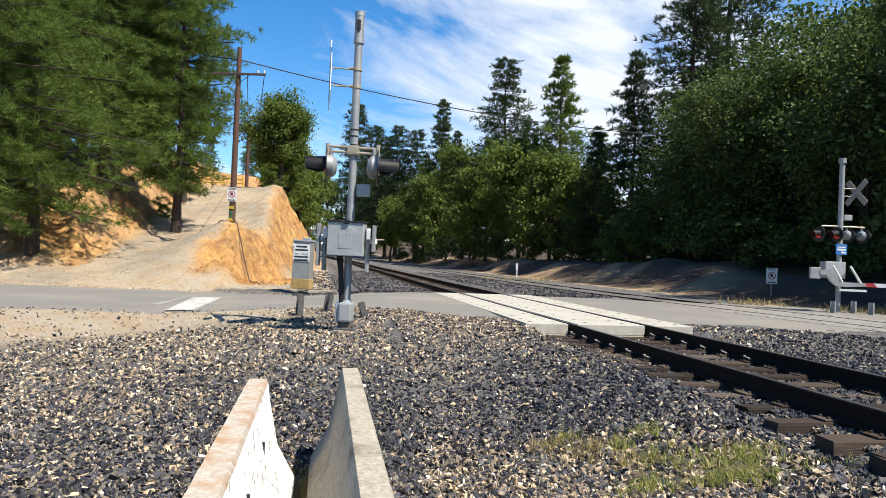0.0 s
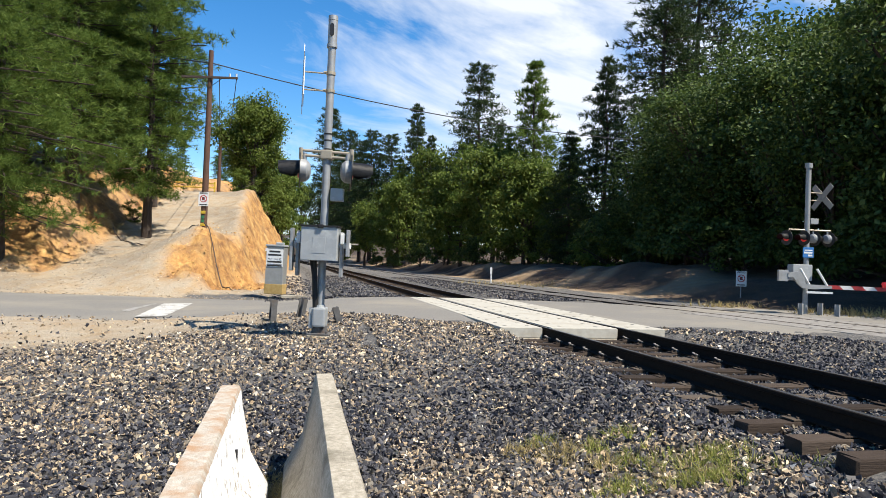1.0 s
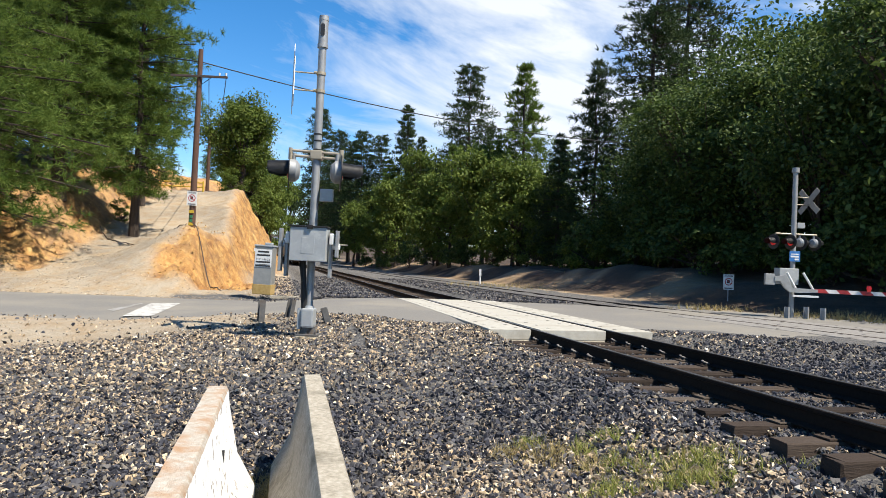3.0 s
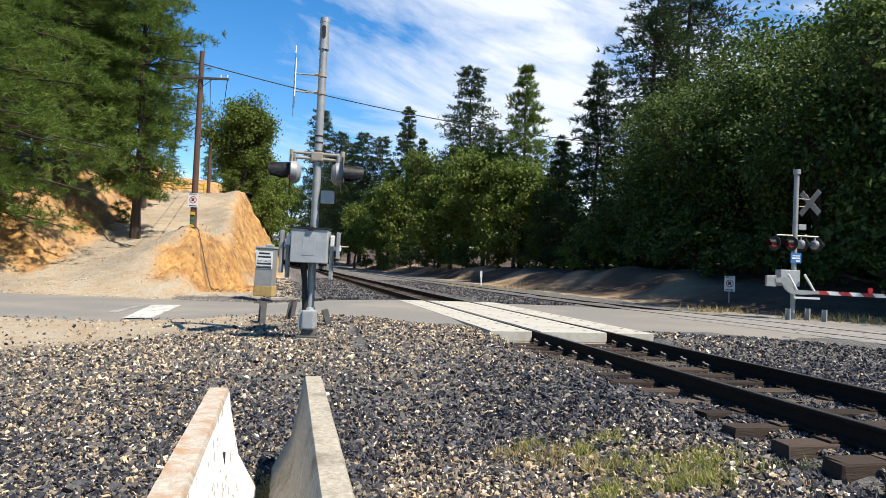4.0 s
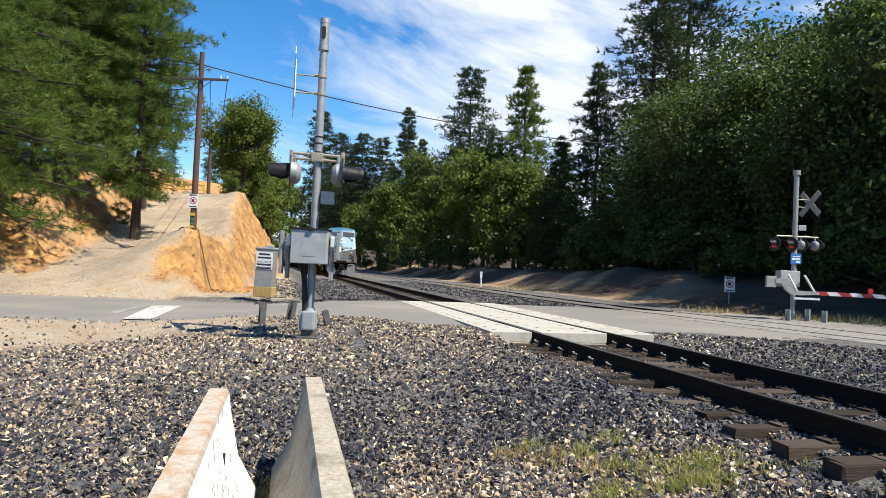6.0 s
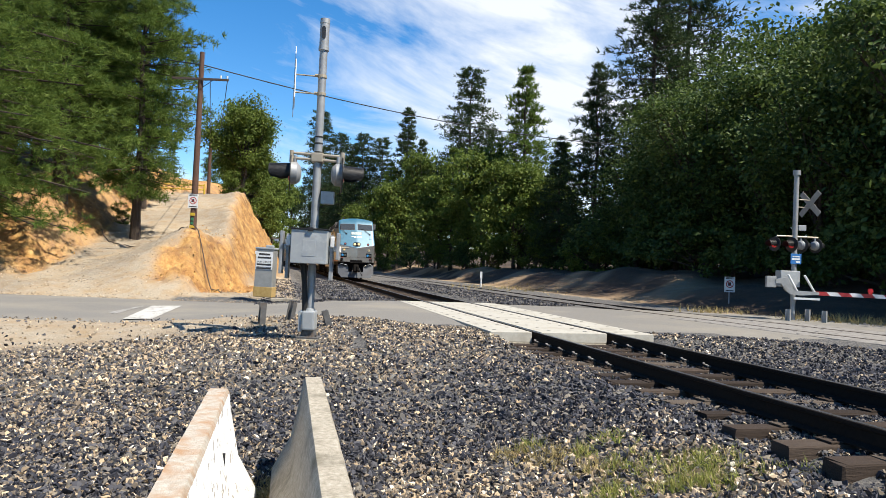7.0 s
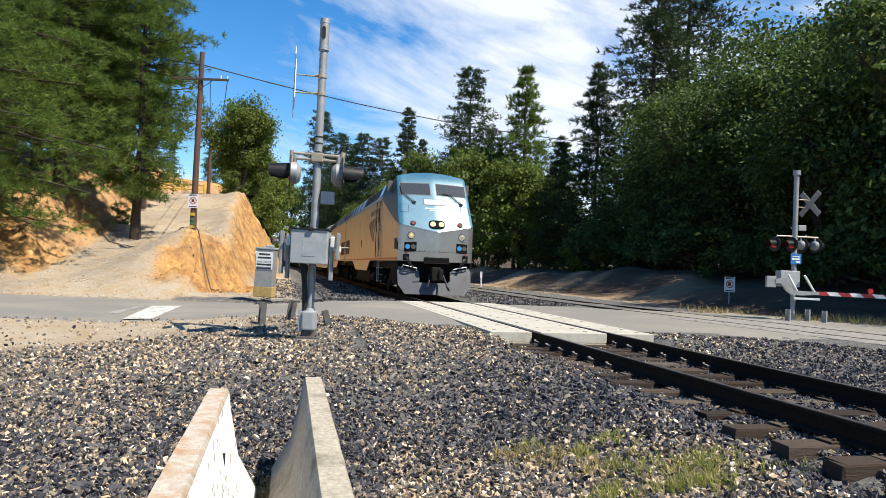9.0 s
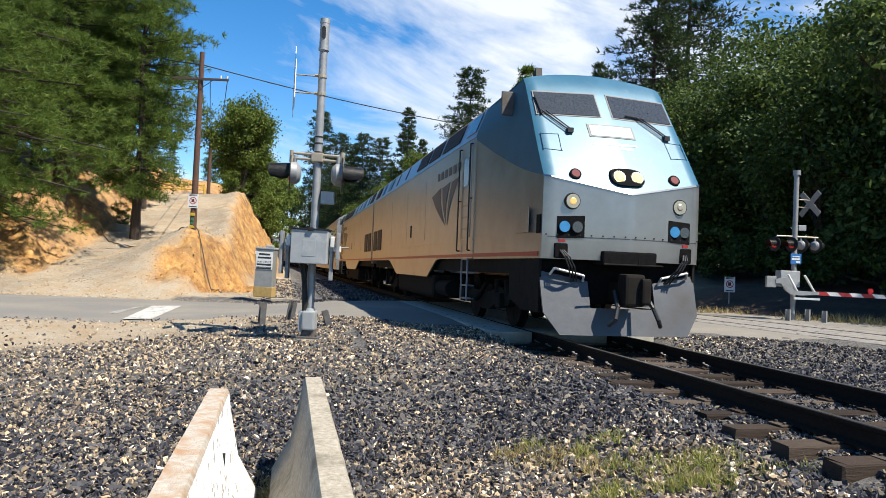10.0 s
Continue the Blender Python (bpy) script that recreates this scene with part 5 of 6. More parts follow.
def i_post(at, lean_x, lean_y, h, label, turn=0.0, material=None):
    th = thing("guard_post", pose(at[0], at[1], at[2], lean_y, lean_x, turn), label, "guard post", "guard posts round the signals")
    bm = bmesh.new()
    out = [(-0.055, -0.06), (0.055, -0.06), (0.055, -0.048), (0.006, -0.048), (0.006, 0.048), (0.055, 0.048), (0.055, 0.06), (-0.055, 0.06), (-0.055, 0.048), (-0.006, 0.048), (-0.006, -0.048), (-0.055, -0.048)]
    extruded(bm, out, -0.25, h, "xy")
    part("post_section", bm, material or M_POST_STEEL, th)
    return th


i_post((-3.33, 13.1, -0.16), 2, 0, 0.49, "upright weathered grey steel guard post in ballast", 30)
i_post((-2.93, 13.6, -0.12), 9, 4, 0.46, "leaning weathered grey steel guard post in ballast", 60)
i_post((-2.04, 13.1, -0.15), -18, 0, 0.40, "bent weathered grey steel guard post in ballast", 20)
for x, y in ((9.95, 20.1), (10.56, 20.2), (10.80, 19.75)):
    i_post((x, y, height(x, y)), 0, 0, 0.36 + (0.02 if x > 11 else 0), "upright weathered grey steel guard post in dry grass", 45, M_GALV)


def build_notice():
    z0 = height(-5.77, 22.9)
    th = thing("relay_cabinet", pose(-6.24, 24.75, max(z0, -0.05), 0, 1.2, -6), "grey metal trackside cabinet with notice and mud-stained foot", "equipment cabinet")
    k = 1.08
    bm = bmesh.new()
    box(bm, -0.298 * k, 0.298 * k, -0.2, 0.22, -0.1, 1.46 * k, 0.02)
    part("cabinet_body", bm, M_CABINET, th)
    bm = bmesh.new()
    box(bm, -0.322 * k, 0.322 * k, -0.225, 0.245, 1.46 * k, 1.52 * k, 0.015)
    box(bm, -0.02, 0.24, -0.1, 0.1, 1.52 * k, 1.60 * k, 0.03)
    part("cabinet_lid", bm, M_BOX, th)
    bm = bmesh.new()
    box(bm, -0.35, -0.26, -0.212, -0.206, 1.40, 1.5, 0.002)
    part("tag", bm, M_WHITE, th)
    bm = bmesh.new()
    box(bm, -0.315 * k, 0.315 * k, -0.204, 0.224, -0.1, 0.26, 0.02)
    part("mud_stain", bm, M_MUD, th, "ochre mud dried on the foot")
    bm = bmesh.new()
    box(bm, -0.28 * k, 0.28 * k, -0.215, -0.205, 0.80 * k, 1.37 * k, 0.004)
    sign = part("notice", bm, M_WHITE, th, "white notice with black writing")
    lettering("M.P. 146.32", 0.105, Matrix.Translation((0, -0.218, 1.13)) @ Matrix.Rotation(math.pi / 2, 4, "X"), sign, M_TEXT)
    bars("writing_bar", [(-0.20, 0.20, 1.37, 1.43), (-0.24, 0.24, 1.25, 1.31), (-0.26, 0.26, 1.01, 1.07), (-0.27, 0.27, 0.94, 0.96), (-0.27, 0.27, 0.88, 0.93)], Matrix.Translation((0, -0.216, 0)), sign)
    # skid board lying at its foot
    pl = thing("timber_plank", pose(-5.45, 24.6, height(-5.45, 24.6) + 0.06, 0, 0, 8), "pale weathered timber plank lying on clay", "plank")
    bm = bmesh.new()
    box(bm, -0.5, 0.5, -0.1, 0.1, -0.05, 0.05, 0.01)
    part("plank_board", bm, M_CONCRETE, pl)
    return th


build_notice()


def trespass_sign(name, m, w, h, label, parent=None):
    if parent is None:
        th = thing(name, m, label, "sign", "no trespassing signs")
        base = th
        m2 = Matrix()
    else:
        base, m2 = parent, m
    bm = bmesh.new()
    box(bm, -w / 2, w / 2, -0.006, 0.0, 0, h, 0.002)
    sh = part("sign_sheet", bm, M_WHITE, base, "white sign with red ring")
    sh.matrix_basis = m2
    r = w * 0.36
    bm = bmesh.new()
    a0 = []
    for k in range(32):
        a = k * math.tau / 32
        a0.append((bm.verts.new((r * math.cos(a), -0.010, h * 0.52 + r * math.sin(a))), bm.verts.new((r * 0.78 * math.cos(a), -0.010, h * 0.52 + r * 0.78 * math.sin(a)))))
    for p, q in zip(a0, a0[1:] + a0[:1]):
        bm.faces.new((p[0], q[0], q[1], p[1]))
    part("ring", bm, M_RED, sh)
    bm = bmesh.new()
    box(bm, -r * 0.9, r * 0.9, -0.011, -0.008, -r * 0.10, r * 0.10, 0, Matrix.Translation((0, 0, h * 0.52)) @ Matrix.Rotation(math.radians(45), 4, "Y"))
    part("slash", bm, M_RED, sh)
    bars("writing_bar", [(-w * 0.36, w * 0.36, h * 0.93, h * 0.965), (-w * 0.4, w * 0.4, h * 0.86, h * 0.9), (-w * 0.15, w * 0.12, h * 0.42, h * 0.64), (-w * 0.38, w * 0.38, h * 0.06, h * 0.13)], Matrix.Translation((0, -0.0065, 0)), sh)
    return base


def build_poles():
    zb = height(-11.46, 32.0)
    th = thing("utility_pole", pose(-11.46, 32.0, zb, 0, 0.3, 0), "brown weathered timber utility pole with a crossarm", "utility pole", "utility poles")
    top = 10.6 - zb
    bm = bmesh.new()
    rod(bm, (0, 0, -0.6), (0, 0, top), 0.155, 0.105, 16)
    soft(part("pole", bm, M_WOODPOLE, th))
    bm = bmesh.new()
    box(bm, -1.28, 1.32, -0.17, -0.09, top - 1.32, top - 1.22, 0.008)
    arm = part("crossarm", bm, M_ARM, th)
    for x in (0.95, 1.25):
        bm = bmesh.new()
        rod(bm, (x, -0.13, top - 1.22), (x, -0.13, top - 1.08), 0.03, 0.045, 10)
        part("insulator", bm, M_WHITE, arm)
    for s in (-1, 1):
        bm = bmesh.new()
        rod(bm, (s * 0.6, -0.13, top - 1.30), (0, -0.12, top - 1.75), 0.015, seg=6)
        part("brace", bm, M_DARKSTEEL, arm)
    trespass_sign("", Matrix.Translation((0.0, -0.165, 3.40 - zb)), 0.46, 0.64, "", th)
    for k, (z, mat, w) in enumerate(((3.12, M_YELLOW, 0.22), (2.9, M_GREEN, 0.13), (2.72, M_GREEN, 0.13), (2.56, M_YELLOW, 0.22))):
        bm = bmesh.new()
        box(bm, -w / 2, w / 2, -0.175, -0.150, z - zb - 0.07, z - zb + 0.06, 0.004)
        part("pole_tag", bm, mat, th)
    # smaller poles up the hill
    for x, y, ztop in ((-25.4, 75.0, 15.0), (-30.3, 60.0, 21.0)):
        zb2 = height(x, y)
        t2 = thing("utility_pole", pose(x, y, zb2), "distant timber utility pole among trees", "utility pole", "utility poles")
        bm = bmesh.new()
        rod(bm, (0, 0, -0.5), (0, 0, ztop - zb2), 0.2, 0.14, 10)
        part("pole", bm, M_WOODPOLE, t2)
        bm = bmesh.new()
        box(bm, -1.3, 1.3, -0.22, -0.13, ztop - zb2 - 0.9, ztop - zb2 - 0.75)
        part("crossarm", bm, M_ARM, t2)

    def wire(a, b, sag, r, label):
        cu = bpy.data.curves.new("overhead_wire", "CURVE")
        cu.dimensions, cu.bevel_depth, cu.bevel_resolution = "3D", r, 2
        sp = cu.splines.new("POLY")
        n = 24
        sp.points.add(n)
        a, b = Vector(a), Vector(b)
        for i in range(n + 1):
            t = i / n
            p = a.lerp(b, t) - Vector((0, 0, sag * 4 * t * (1 - t)))
            sp.points[i].co = (*p, 1)
        cu.materials.append(M_WIRE)
        ob = new("overhead_wire", cu)
        tagged(ob, label, "overhead wire", "overhead wires")
    wire((-30.3, 60, 19.6), (-11.35, 32, 10.02), 0.25, 0.03, "black overhead cable slung between timber poles")
    wire((-11.35, 32, 10.02), (10.9, 44, 9.3), 0.55, 0.026, "black overhead cable slung across the tracks")
    wire((-11.0, 32, 9.4), (-25.4, 75, 14.2), 0.6, 0.018, "thin black overhead wire up the hill")
    wire((-10.2, 32, 9.4), (-24.6, 75, 14.2), 0.6, 0.018, "thin black overhead wire up the hill")


build_poles()


def build_signal_right():
    x, y = 10.22, 20.4
    z = height(x, y)
    th = thing("crossing_signal", pose(x, y, z, 0, 0.4, 0), "grey crossing signal mast with crossbuck and lowered striped gate", "crossing signal", "crossing signals")
    bm = bmesh.new()
    rod(bm, (0, 0, 0), (0, 0, 4.1 - z), 0.072, seg=20)
    soft(part("mast", bm, M_GALV, th))
    bm = bmesh.new()
    rod(bm, (0, 0, 4.0 - z), (0, 0, 4.34 - z), 0.07, seg=16)
    rod(bm, (0, 0, 4.22 - z), (0, 0, 4.36 - z), 0.105, seg=16)
    soft(part("bell_housing", bm, M_GALV, th))
    crossbuck(th, Matrix.Translation((0.47, 0.1, 3.41 - z)) @ Matrix.Rotation(math.radians(20), 4, "Z"), M_BACKBOARD, 0.76)
    for dz in (3.51, 3.29):
        bm = bmesh.new()
        rod(bm, (0, 0, dz - z), (0.46, 0.08, dz - z), 0.014, seg=8)
        part("bracket", bm, M_BRASS, th)
    bm = bmesh.new()
    rod(bm, (-0.55, -0.05, 2.42 - z), (0.70, 0.05, 2.42 - z), 0.024, seg=10)
    part("lamp_crossarm", bm, M_BRASS, th, "buff painted lamp arm")
    for px, f, lit in ((-0.62, (-0.93, -0.36, 0), True), (-0.12, (-0.93, -0.36, 0), True), (0.23, (0.9, 0.45, 0), False), (0.64, (0.9, 0.45, 0), False)):
        signal_head(th, (px, -0.08 if lit else 0.05, 2.18 - z), f, lit, 0.72)
    bm = bmesh.new()
    box(bm, 0.08, 0.30, -0.05, 0.08, 2.60 - z, 2.76 - z, 0.01)
    part("junction_box", bm, M_BOX, th)
    bm = bmesh.new()
    box(bm, -0.15, 0.16, -0.10, -0.085, 1.62 - z, 1.92 - z, 0.006)
    sg = part("blue_notice", bm, M_BLUE_SIGN, th, "small blue sign")
    bars("writing_bar", [(-0.10, 0.12, 1.82 - z, 1.85 - z), (-0.12, 0.12, 1.74 - z, 1.79 - z), (0.0, 0.12, 1.66 - z, 1.71 - z)], Matrix.Translation((0, -0.101, 0)), sg, M_WHITE)
    # gate mechanism, counterweight arm and the gate
    bm = bmesh.new()
    box(bm, -0.42, 0.14, -0.1, 0.25, 0.95 - z, 1.42 - z, 0.02)
    part("mechanism_case", bm, M_BOX, th)
    bm = bmesh.new()
    box(bm, -0.88, -0.60, -0.22, -0.12, 0.92 - z, 1.24 - z, 0.01)
    part("counterweight", bm, M_GALV, th)
    bm = bmesh.new()
    extruded(bm, [(-0.62, 1.16 - z), (-0.3, 1.22 - z), (-0.16, 1.0 - z), (-0.1, 0.86 - z), (0.62, 0.84 - z), (0.66, 0.76 - z), (0.1, 0.72 - z), (-0.18, 0.74 - z), (-0.34, 0.86 - z), (-0.46, 1.04 - z), (-0.62, 1.04 - z)], -0.24, -0.16)
    part("gate_support", bm, M_GALV, th)
    for x0, x1 in ((-0.26, 0.02), (0.22, 0.52)):
        bm = bmesh.new()
        rod(bm, (x0, -0.2, 1.3 - z), (x1, -0.2, 0.82 - z), 0.035, seg=8)
        part("brace", bm, M_WHITE, th)
    bm = bmesh.new()
    box(bm, -0.1, 0.64, -0.28, -0.24, 0.60 - z, 0.66 - z, 0.005)
    part("foot_rail", bm, M_CHROME, th)
    d = Vector((0.985, -0.17, -0.004)).normalized()
    m = Matrix.Translation((0.58, -0.2, 0.80 - z)) @ d.to_track_quat("X", "Z").to_matrix().to_4x4()
    for k in range(22):
        bm = bmesh.new()
        tilt = [(k * 0.30 - 0.05, 0.055), (k * 0.30 + 0.25, 0.055), (k * 0.30 + 0.35, -0.055), (k * 0.30 + 0.05, -0.055)]
        extruded(bm, tilt, -0.03, 0.03)
        o = part("gate_stripe", bm, M_RED if k % 2 == 0 else M_WHITE, th)
        o.matrix_basis = m
    for xx in (1.42, 2.32):
        bm = bmesh.new()
        rod(bm, (xx, 0, 0.05), (xx, 0, 0.12), 0.05, seg=12)
        rod(bm, (xx, 0, 0.12), (xx, 0, 0.21), 0.075, 0.05, seg=14)
        o = part("gate_lamp", bm, M_REDLIT, th, "red gate lamp")
        o.matrix_basis = m
    # sign on its own post, at the foot of the bank
    zs = height(10.9, 26.5)
    sp = trespass_sign("warning_sign", pose(10.88, 26.5, zs), 0.40, 0.58, "white no trespassing sign with red ring on post")
    for c in sp.children:
        c.location.z += 0.62 - zs
    bm = bmesh.new()
    rod(bm, (0, 0.03, -0.3), (0, 0.03, 1.2 - zs), 0.025, seg=8)
    part("sign_post", bm, M_GALV, sp)
    # slim marker post by the far line
    zp = height(2.6, 46.5)
    mk = thing("marker_post", pose(2.6, 46.5, zp), "slim pale marker post beside the far track", "marker post")
    bm = bmesh.new()
    rod(bm, (0, 0, -0.2), (0, 0, 1.0), 0.05, seg=8)
    box(bm, -0.07, 0.07, -0.06, -0.04, 0.55, 1.0)
    part("post", bm, M_WHITE, mk)
    # yellow bar gate at the top of the lane
    zg = height(-21.5, 56.5)
    g = thing("bar_gate", pose(-21.6, 57.0, zg, 0, 0, 6), "low yellow steel bar gate across the dirt lane", "gate")
    for z in (0.5, 0.85):
        bm = bmesh.new()
        rod(bm, (-1.9, 0, z), (1.9, 0, z), 0.05, seg=8)
        part("bar", bm, M_YELLOW, g)
    for xx in (-1.9, 1.9):
        bm = bmesh.new()
        rod(bm, (xx, 0, -0.3), (xx, 0, 1.0), 0.07, seg=8)
        part("post", bm, M_YELLOW, g)


build_signal_right()


def ground_cables():
    def lay(points, label):
        cu = bpy.data.curves.new("ground_cable", "CURVE")
        cu.dimensions, cu.bevel_depth = "3D", 0.022
        sp = cu.splines.new("POLY")
        pts = []
        for a, b in zip(points, points[1:]):
            for k in range(8):
                u = k / 8
                x, y = a[0] + (b[0] - a[0]) * u, a[1] + (b[1] - a[1]) * u
                x += 0.05 * math.sin(7 * (x + y))
                pts.append((x, y, height(x, y) + 0.05))
        sp.points.add(len(pts) - 1)
        for p, c in zip(sp.points, pts):
            p.co = (*c, 1)
        cu.materials.append(M_ARM)
        tagged(new("ground_cable", cu), label, "cable", "cables on the ground")
    lay([(-18.6, 38.2), (-17.2, 36.2), (-15.4, 35.0), (-13.2, 33.6), (-11.6, 32.1)], "dark cable lying across the dirt lane")
    lay([(-11.3, 31.7), (-9.6, 29.2), (-8.2, 26.6)], "dark cable running down the clay mound")


ground_cables()

# ---- trees ----


def leaf_soup(P, N, size, rng, aspect=0.6):
    """Leaf quads: pointed rhombs at P (n, 3), facing N roughly, of the given sizes (n,)."""
    n = len(P)
    t = rng.normal(size=(n, 3))
    t -= N * (t * N).sum(1, keepdims=True)
    t /= np.linalg.norm(t, axis=1, keepdims=True) + 1e-9
    b = np.cross(N, t)
    s = size[:, None]
    V = np.stack([P - t * s * 0.5, P + b * s * aspect * 0.5 + N * s * 0.06, P + t * s * 0.5, P - b * s * aspect * 0.5 + N * s * 0.06], 1).reshape(-1, 3)
    F = np.arange(4 * n).reshape(n, 4)
    return V, F


def needle_soup(P, D, size, rng, count=6, width=0.024, spread=0.75):
    """Bursts of slim triangles round the direction D at each place."""
    n = len(P)
    P, D, size = np.repeat(P, count, 0), np.repeat(D, count, 0), np.repeat(size, count)
    d = D + rng.normal(size=D.shape) * spread
    d /= np.linalg.norm(d, axis=1, keepdims=True) + 1e-9
    w = np.cross(d, rng.normal(size=d.shape))
    w /= np.linalg.norm(w, axis=1, keepdims=True) + 1e-9
    s = size[:, None] * rng.uniform(0.7, 1.2, size=(len(P), 1))
    V = np.stack([P - w * width * s * 2, P + w * width * s * 2, P + d * s], 1).reshape(-1, 3)
    return V, np.arange(3 * n * count).reshape(-1, 3)


def soup_object(name, V, F, material, parent, label=""):
    me = bpy.data.meshes.new(name)
    k = F.shape[1]
    me.vertices.add(len(V))
    me.vertices.foreach_set("co", V.astype(np.float32).ravel())
    me.loops.add(F.size)
    me.loops.foreach_set("vertex_index", F.astype(np.int32).ravel())
    me.polygons.add(len(F))
    me.polygons.foreach_set("loop_start", np.arange(0, F.size, k, dtype=np.int32))
    me.polygons.foreach_set("loop_total", np.full(len(F), k, dtype=np.int32))
    me.update()
    me.validate()
    me.shade_flat()
    me.materials.append(material)
    ob = new(name, me)
    ob.parent = parent
    if label:
        ob["label"] = label
    return ob


def make_trunk(parent, h, r, rng, limbs, lean=0.02):
    bm = bmesh.new()
    n = 9
    pts = [Vector((math.sin(k * 1.3 + rng.uniform(0, 1)) * lean * k, math.cos(k * 1.7) * lean * k, h * k / n)) for k in range(n + 1)]
    for k in range(n):
        r0, r1 = r * (1 - 0.9 * k / n) * (1.25 if k == 0 else 1), r * (1 - 0.9 * (k + 1) / n)
        rod(bm, pts[k] - Vector((0, 0, 0.4 if k == 0 else 0.03)), pts[k + 1], r0, r1, 8, False)
    for a, b, lr in limbs:
        rod(bm, a, b, lr, lr * 0.35, 5, False)
    return part("trunk", bm, M_BARK, parent)


def make_pine(name, seed, h, spread, base, material, tufts, needle, label, droop=0.15, taper=1.0, loose=0.25, count=6, kind="pine tree", pom=1, width=0.045, brush=0.75):
    """A conifer: whorls of branches with bursts of needles, an uneven outline and gaps."""
    rng = np.random.default_rng(seed)
    pr = random.Random(seed)
    th = thing(name, Matrix(), label, kind)
    P, D, limbs = [], [], []
    levels = int((h - base) / 0.52)
    per = max(4, int(tufts / max(1, levels * 5)))
    for i in range(levels):
        z = base + (h - base) * (i + pr.uniform(-0.3, 0.3)) / levels
        u = min(1.0, max(0.0, (z - base) / (h - base)))
        env = spread * (min(1.0, 0.55 + 2.2 * u) if u < 0.2 else 1.0) * (1 - u) ** (0.75 * taper) * (1 + 0.10 * math.sin(i * 1.9 + seed)) + 0.12
        nb = 5 if u < 0.8 else 4
        a0 = pr.uniform(0, math.tau)
        for k in range(nb):
            if pr.random() < loose * 0.4:
                continue
            a = a0 + k * math.tau / nb + pr.uniform(-0.45, 0.45)
            L = env * pr.uniform(0.5, 1.15)
            rise = (0.45 * u - droop) * L
            tip = np.array([math.cos(a) * L, math.sin(a) * L, rise])
            root = np.array([0, 0, z])
            if L > 0.8:
                limbs.append((Vector(root), Vector(root + tip * 0.85 + np.array([0, 0, -0.05 * L])), 0.015 + 0.012 * L))
            m = max(4, int(per * (0.35 + L / spread) / pom))
            t = rng.uniform(0.22, 1.05, m) ** 0.75
            side = rng.normal(size=(m, 3)) * np.array([1, 1, 0.45]) * (0.11 + 0.13 * L * (0.35 + 0.65 * t[:, None] * (1.25 - t[:, None])))
            c = root + tip * t[:, None] + side + np.array([0, 0, 0.06 * L]) * np.sin(t[:, None] * 3)
            d = tip / (np.linalg.norm(tip) + 1e-6) * 0.7 + side * 0.9 + np.array([0, 0, 0.45])
            d = d / (np.linalg.norm(d, axis=1, keepdims=True) + 1e-9)
            for _k in range(pom):
                # brushes of needles crowd round the twig ends
                P.append(c + rng.normal(size=c.shape) * np.array([0.13, 0.13, 0.10]) * (pom > 1))
                D.append(d)
    P, D = np.concatenate(P), np.concatenate(D)
    make_trunk(th, h * 0.97, 0.012 * h + 0.06, pr, limbs)
    V, F = needle_soup(P, D, np.full(len(P), needle) * rng.uniform(0.7, 1.25, len(P)), rng, count, width, brush)
    soup_object("crown", V, F, material, th)
    return th


def make_broadleaf(name, seed, h, spread, base, material, leaves, leaf, label, clumps=70, kind="oak tree", trunk_r=None, stems=1):
    """A broad tree: limbs that end in clumps of leaves, lobed and gappy."""
    rng = np.random.default_rng(seed)
    pr = random.Random(seed)
    th = thing(name, Matrix(), label, kind)
    mid, half = (h + base) / 2, (h - base) / 2
    # a few large lobes make the outline uneven
    lobes = [(np.array([math.cos(a) * spread * pr.uniform(0.25, 0.6), math.sin(a) * spread * pr.uniform(0.25, 0.6), mid + half * pr.uniform(-0.6, 0.55)]), spread * pr.uniform(0.38, 0.62)) for a in np.linspace(0, math.tau, 8, endpoint=False)]
    lobes.append((np.array([0, 0, h - spread * 0.45]), spread * 0.45))
    centres, limbs = [], []
    for k in range(clumps):
        c, r = lobes[k % len(lobes)]
        d = rng.normal(size=3)
        d /= np.linalg.norm(d)
        p = c + d * r * (0.55 + 0.5 * rng.random())
        p[2] = min(max(p[2], base), h)
        centres.append(p)
        if k % 3 == 0:
            limbs.append((Vector((0, 0, base * 0.6 + 0.35 * (p[2] - base * 0.6))), Vector(p), 0.03 + 0.01 * spread))
    n = leaves // clumps
    P, N = [], []
    for c in centres:
        r = spread * (0.13 + 0.11 * rng.random())
        d = rng.normal(size=(n, 3)) * np.array([1.15, 1.15, 0.72]) * r * 0.62
        P.append(c + d)
        nn = d / (np.linalg.norm(d, axis=1, keepdims=True) + 1e-9) * 0.6 + rng.normal(size=(n, 3)) * 0.55 + np.array([0, 0, 0.55])
        N.append(nn / np.linalg.norm(nn, axis=1, keepdims=True))
    P, N = np.concatenate(P), np.concatenate(N)
    make_trunk(th, base + half, trunk_r or (0.02 * h + 0.03), pr, limbs, 0.05)
    V, F = leaf_soup(P, N, leaf * rng.uniform(0.7, 1.35, len(P)), rng)
    soup_object("crown", V, F, material, th)
    return th


def put(proto_list, x, y, ztop, rng, wide=1.0, first=set()):
    """Stand a copy of one of the prototypes (thing, its height) at x, y, scaled so that its top reaches ztop."""
    ob, h = rng.choice(proto_list)
    z = height(x, y)
    k = (ztop - z) / h
    m = Matrix.Translation((x, y, z - 0.1)) @ Matrix.Rotation(rng.uniform(0, math.tau), 4, "Z") @ Matrix.Diagonal((k * wide * rng.uniform(0.92, 1.08), k * wide * rng.uniform(0.92, 1.08), k, 1))
    if ob.name not in first:
        first.add(ob.name)
        ob.matrix_basis = m
        return ob
    c = copy_thing(ob, Matrix())
    c.matrix_basis = m
    return c


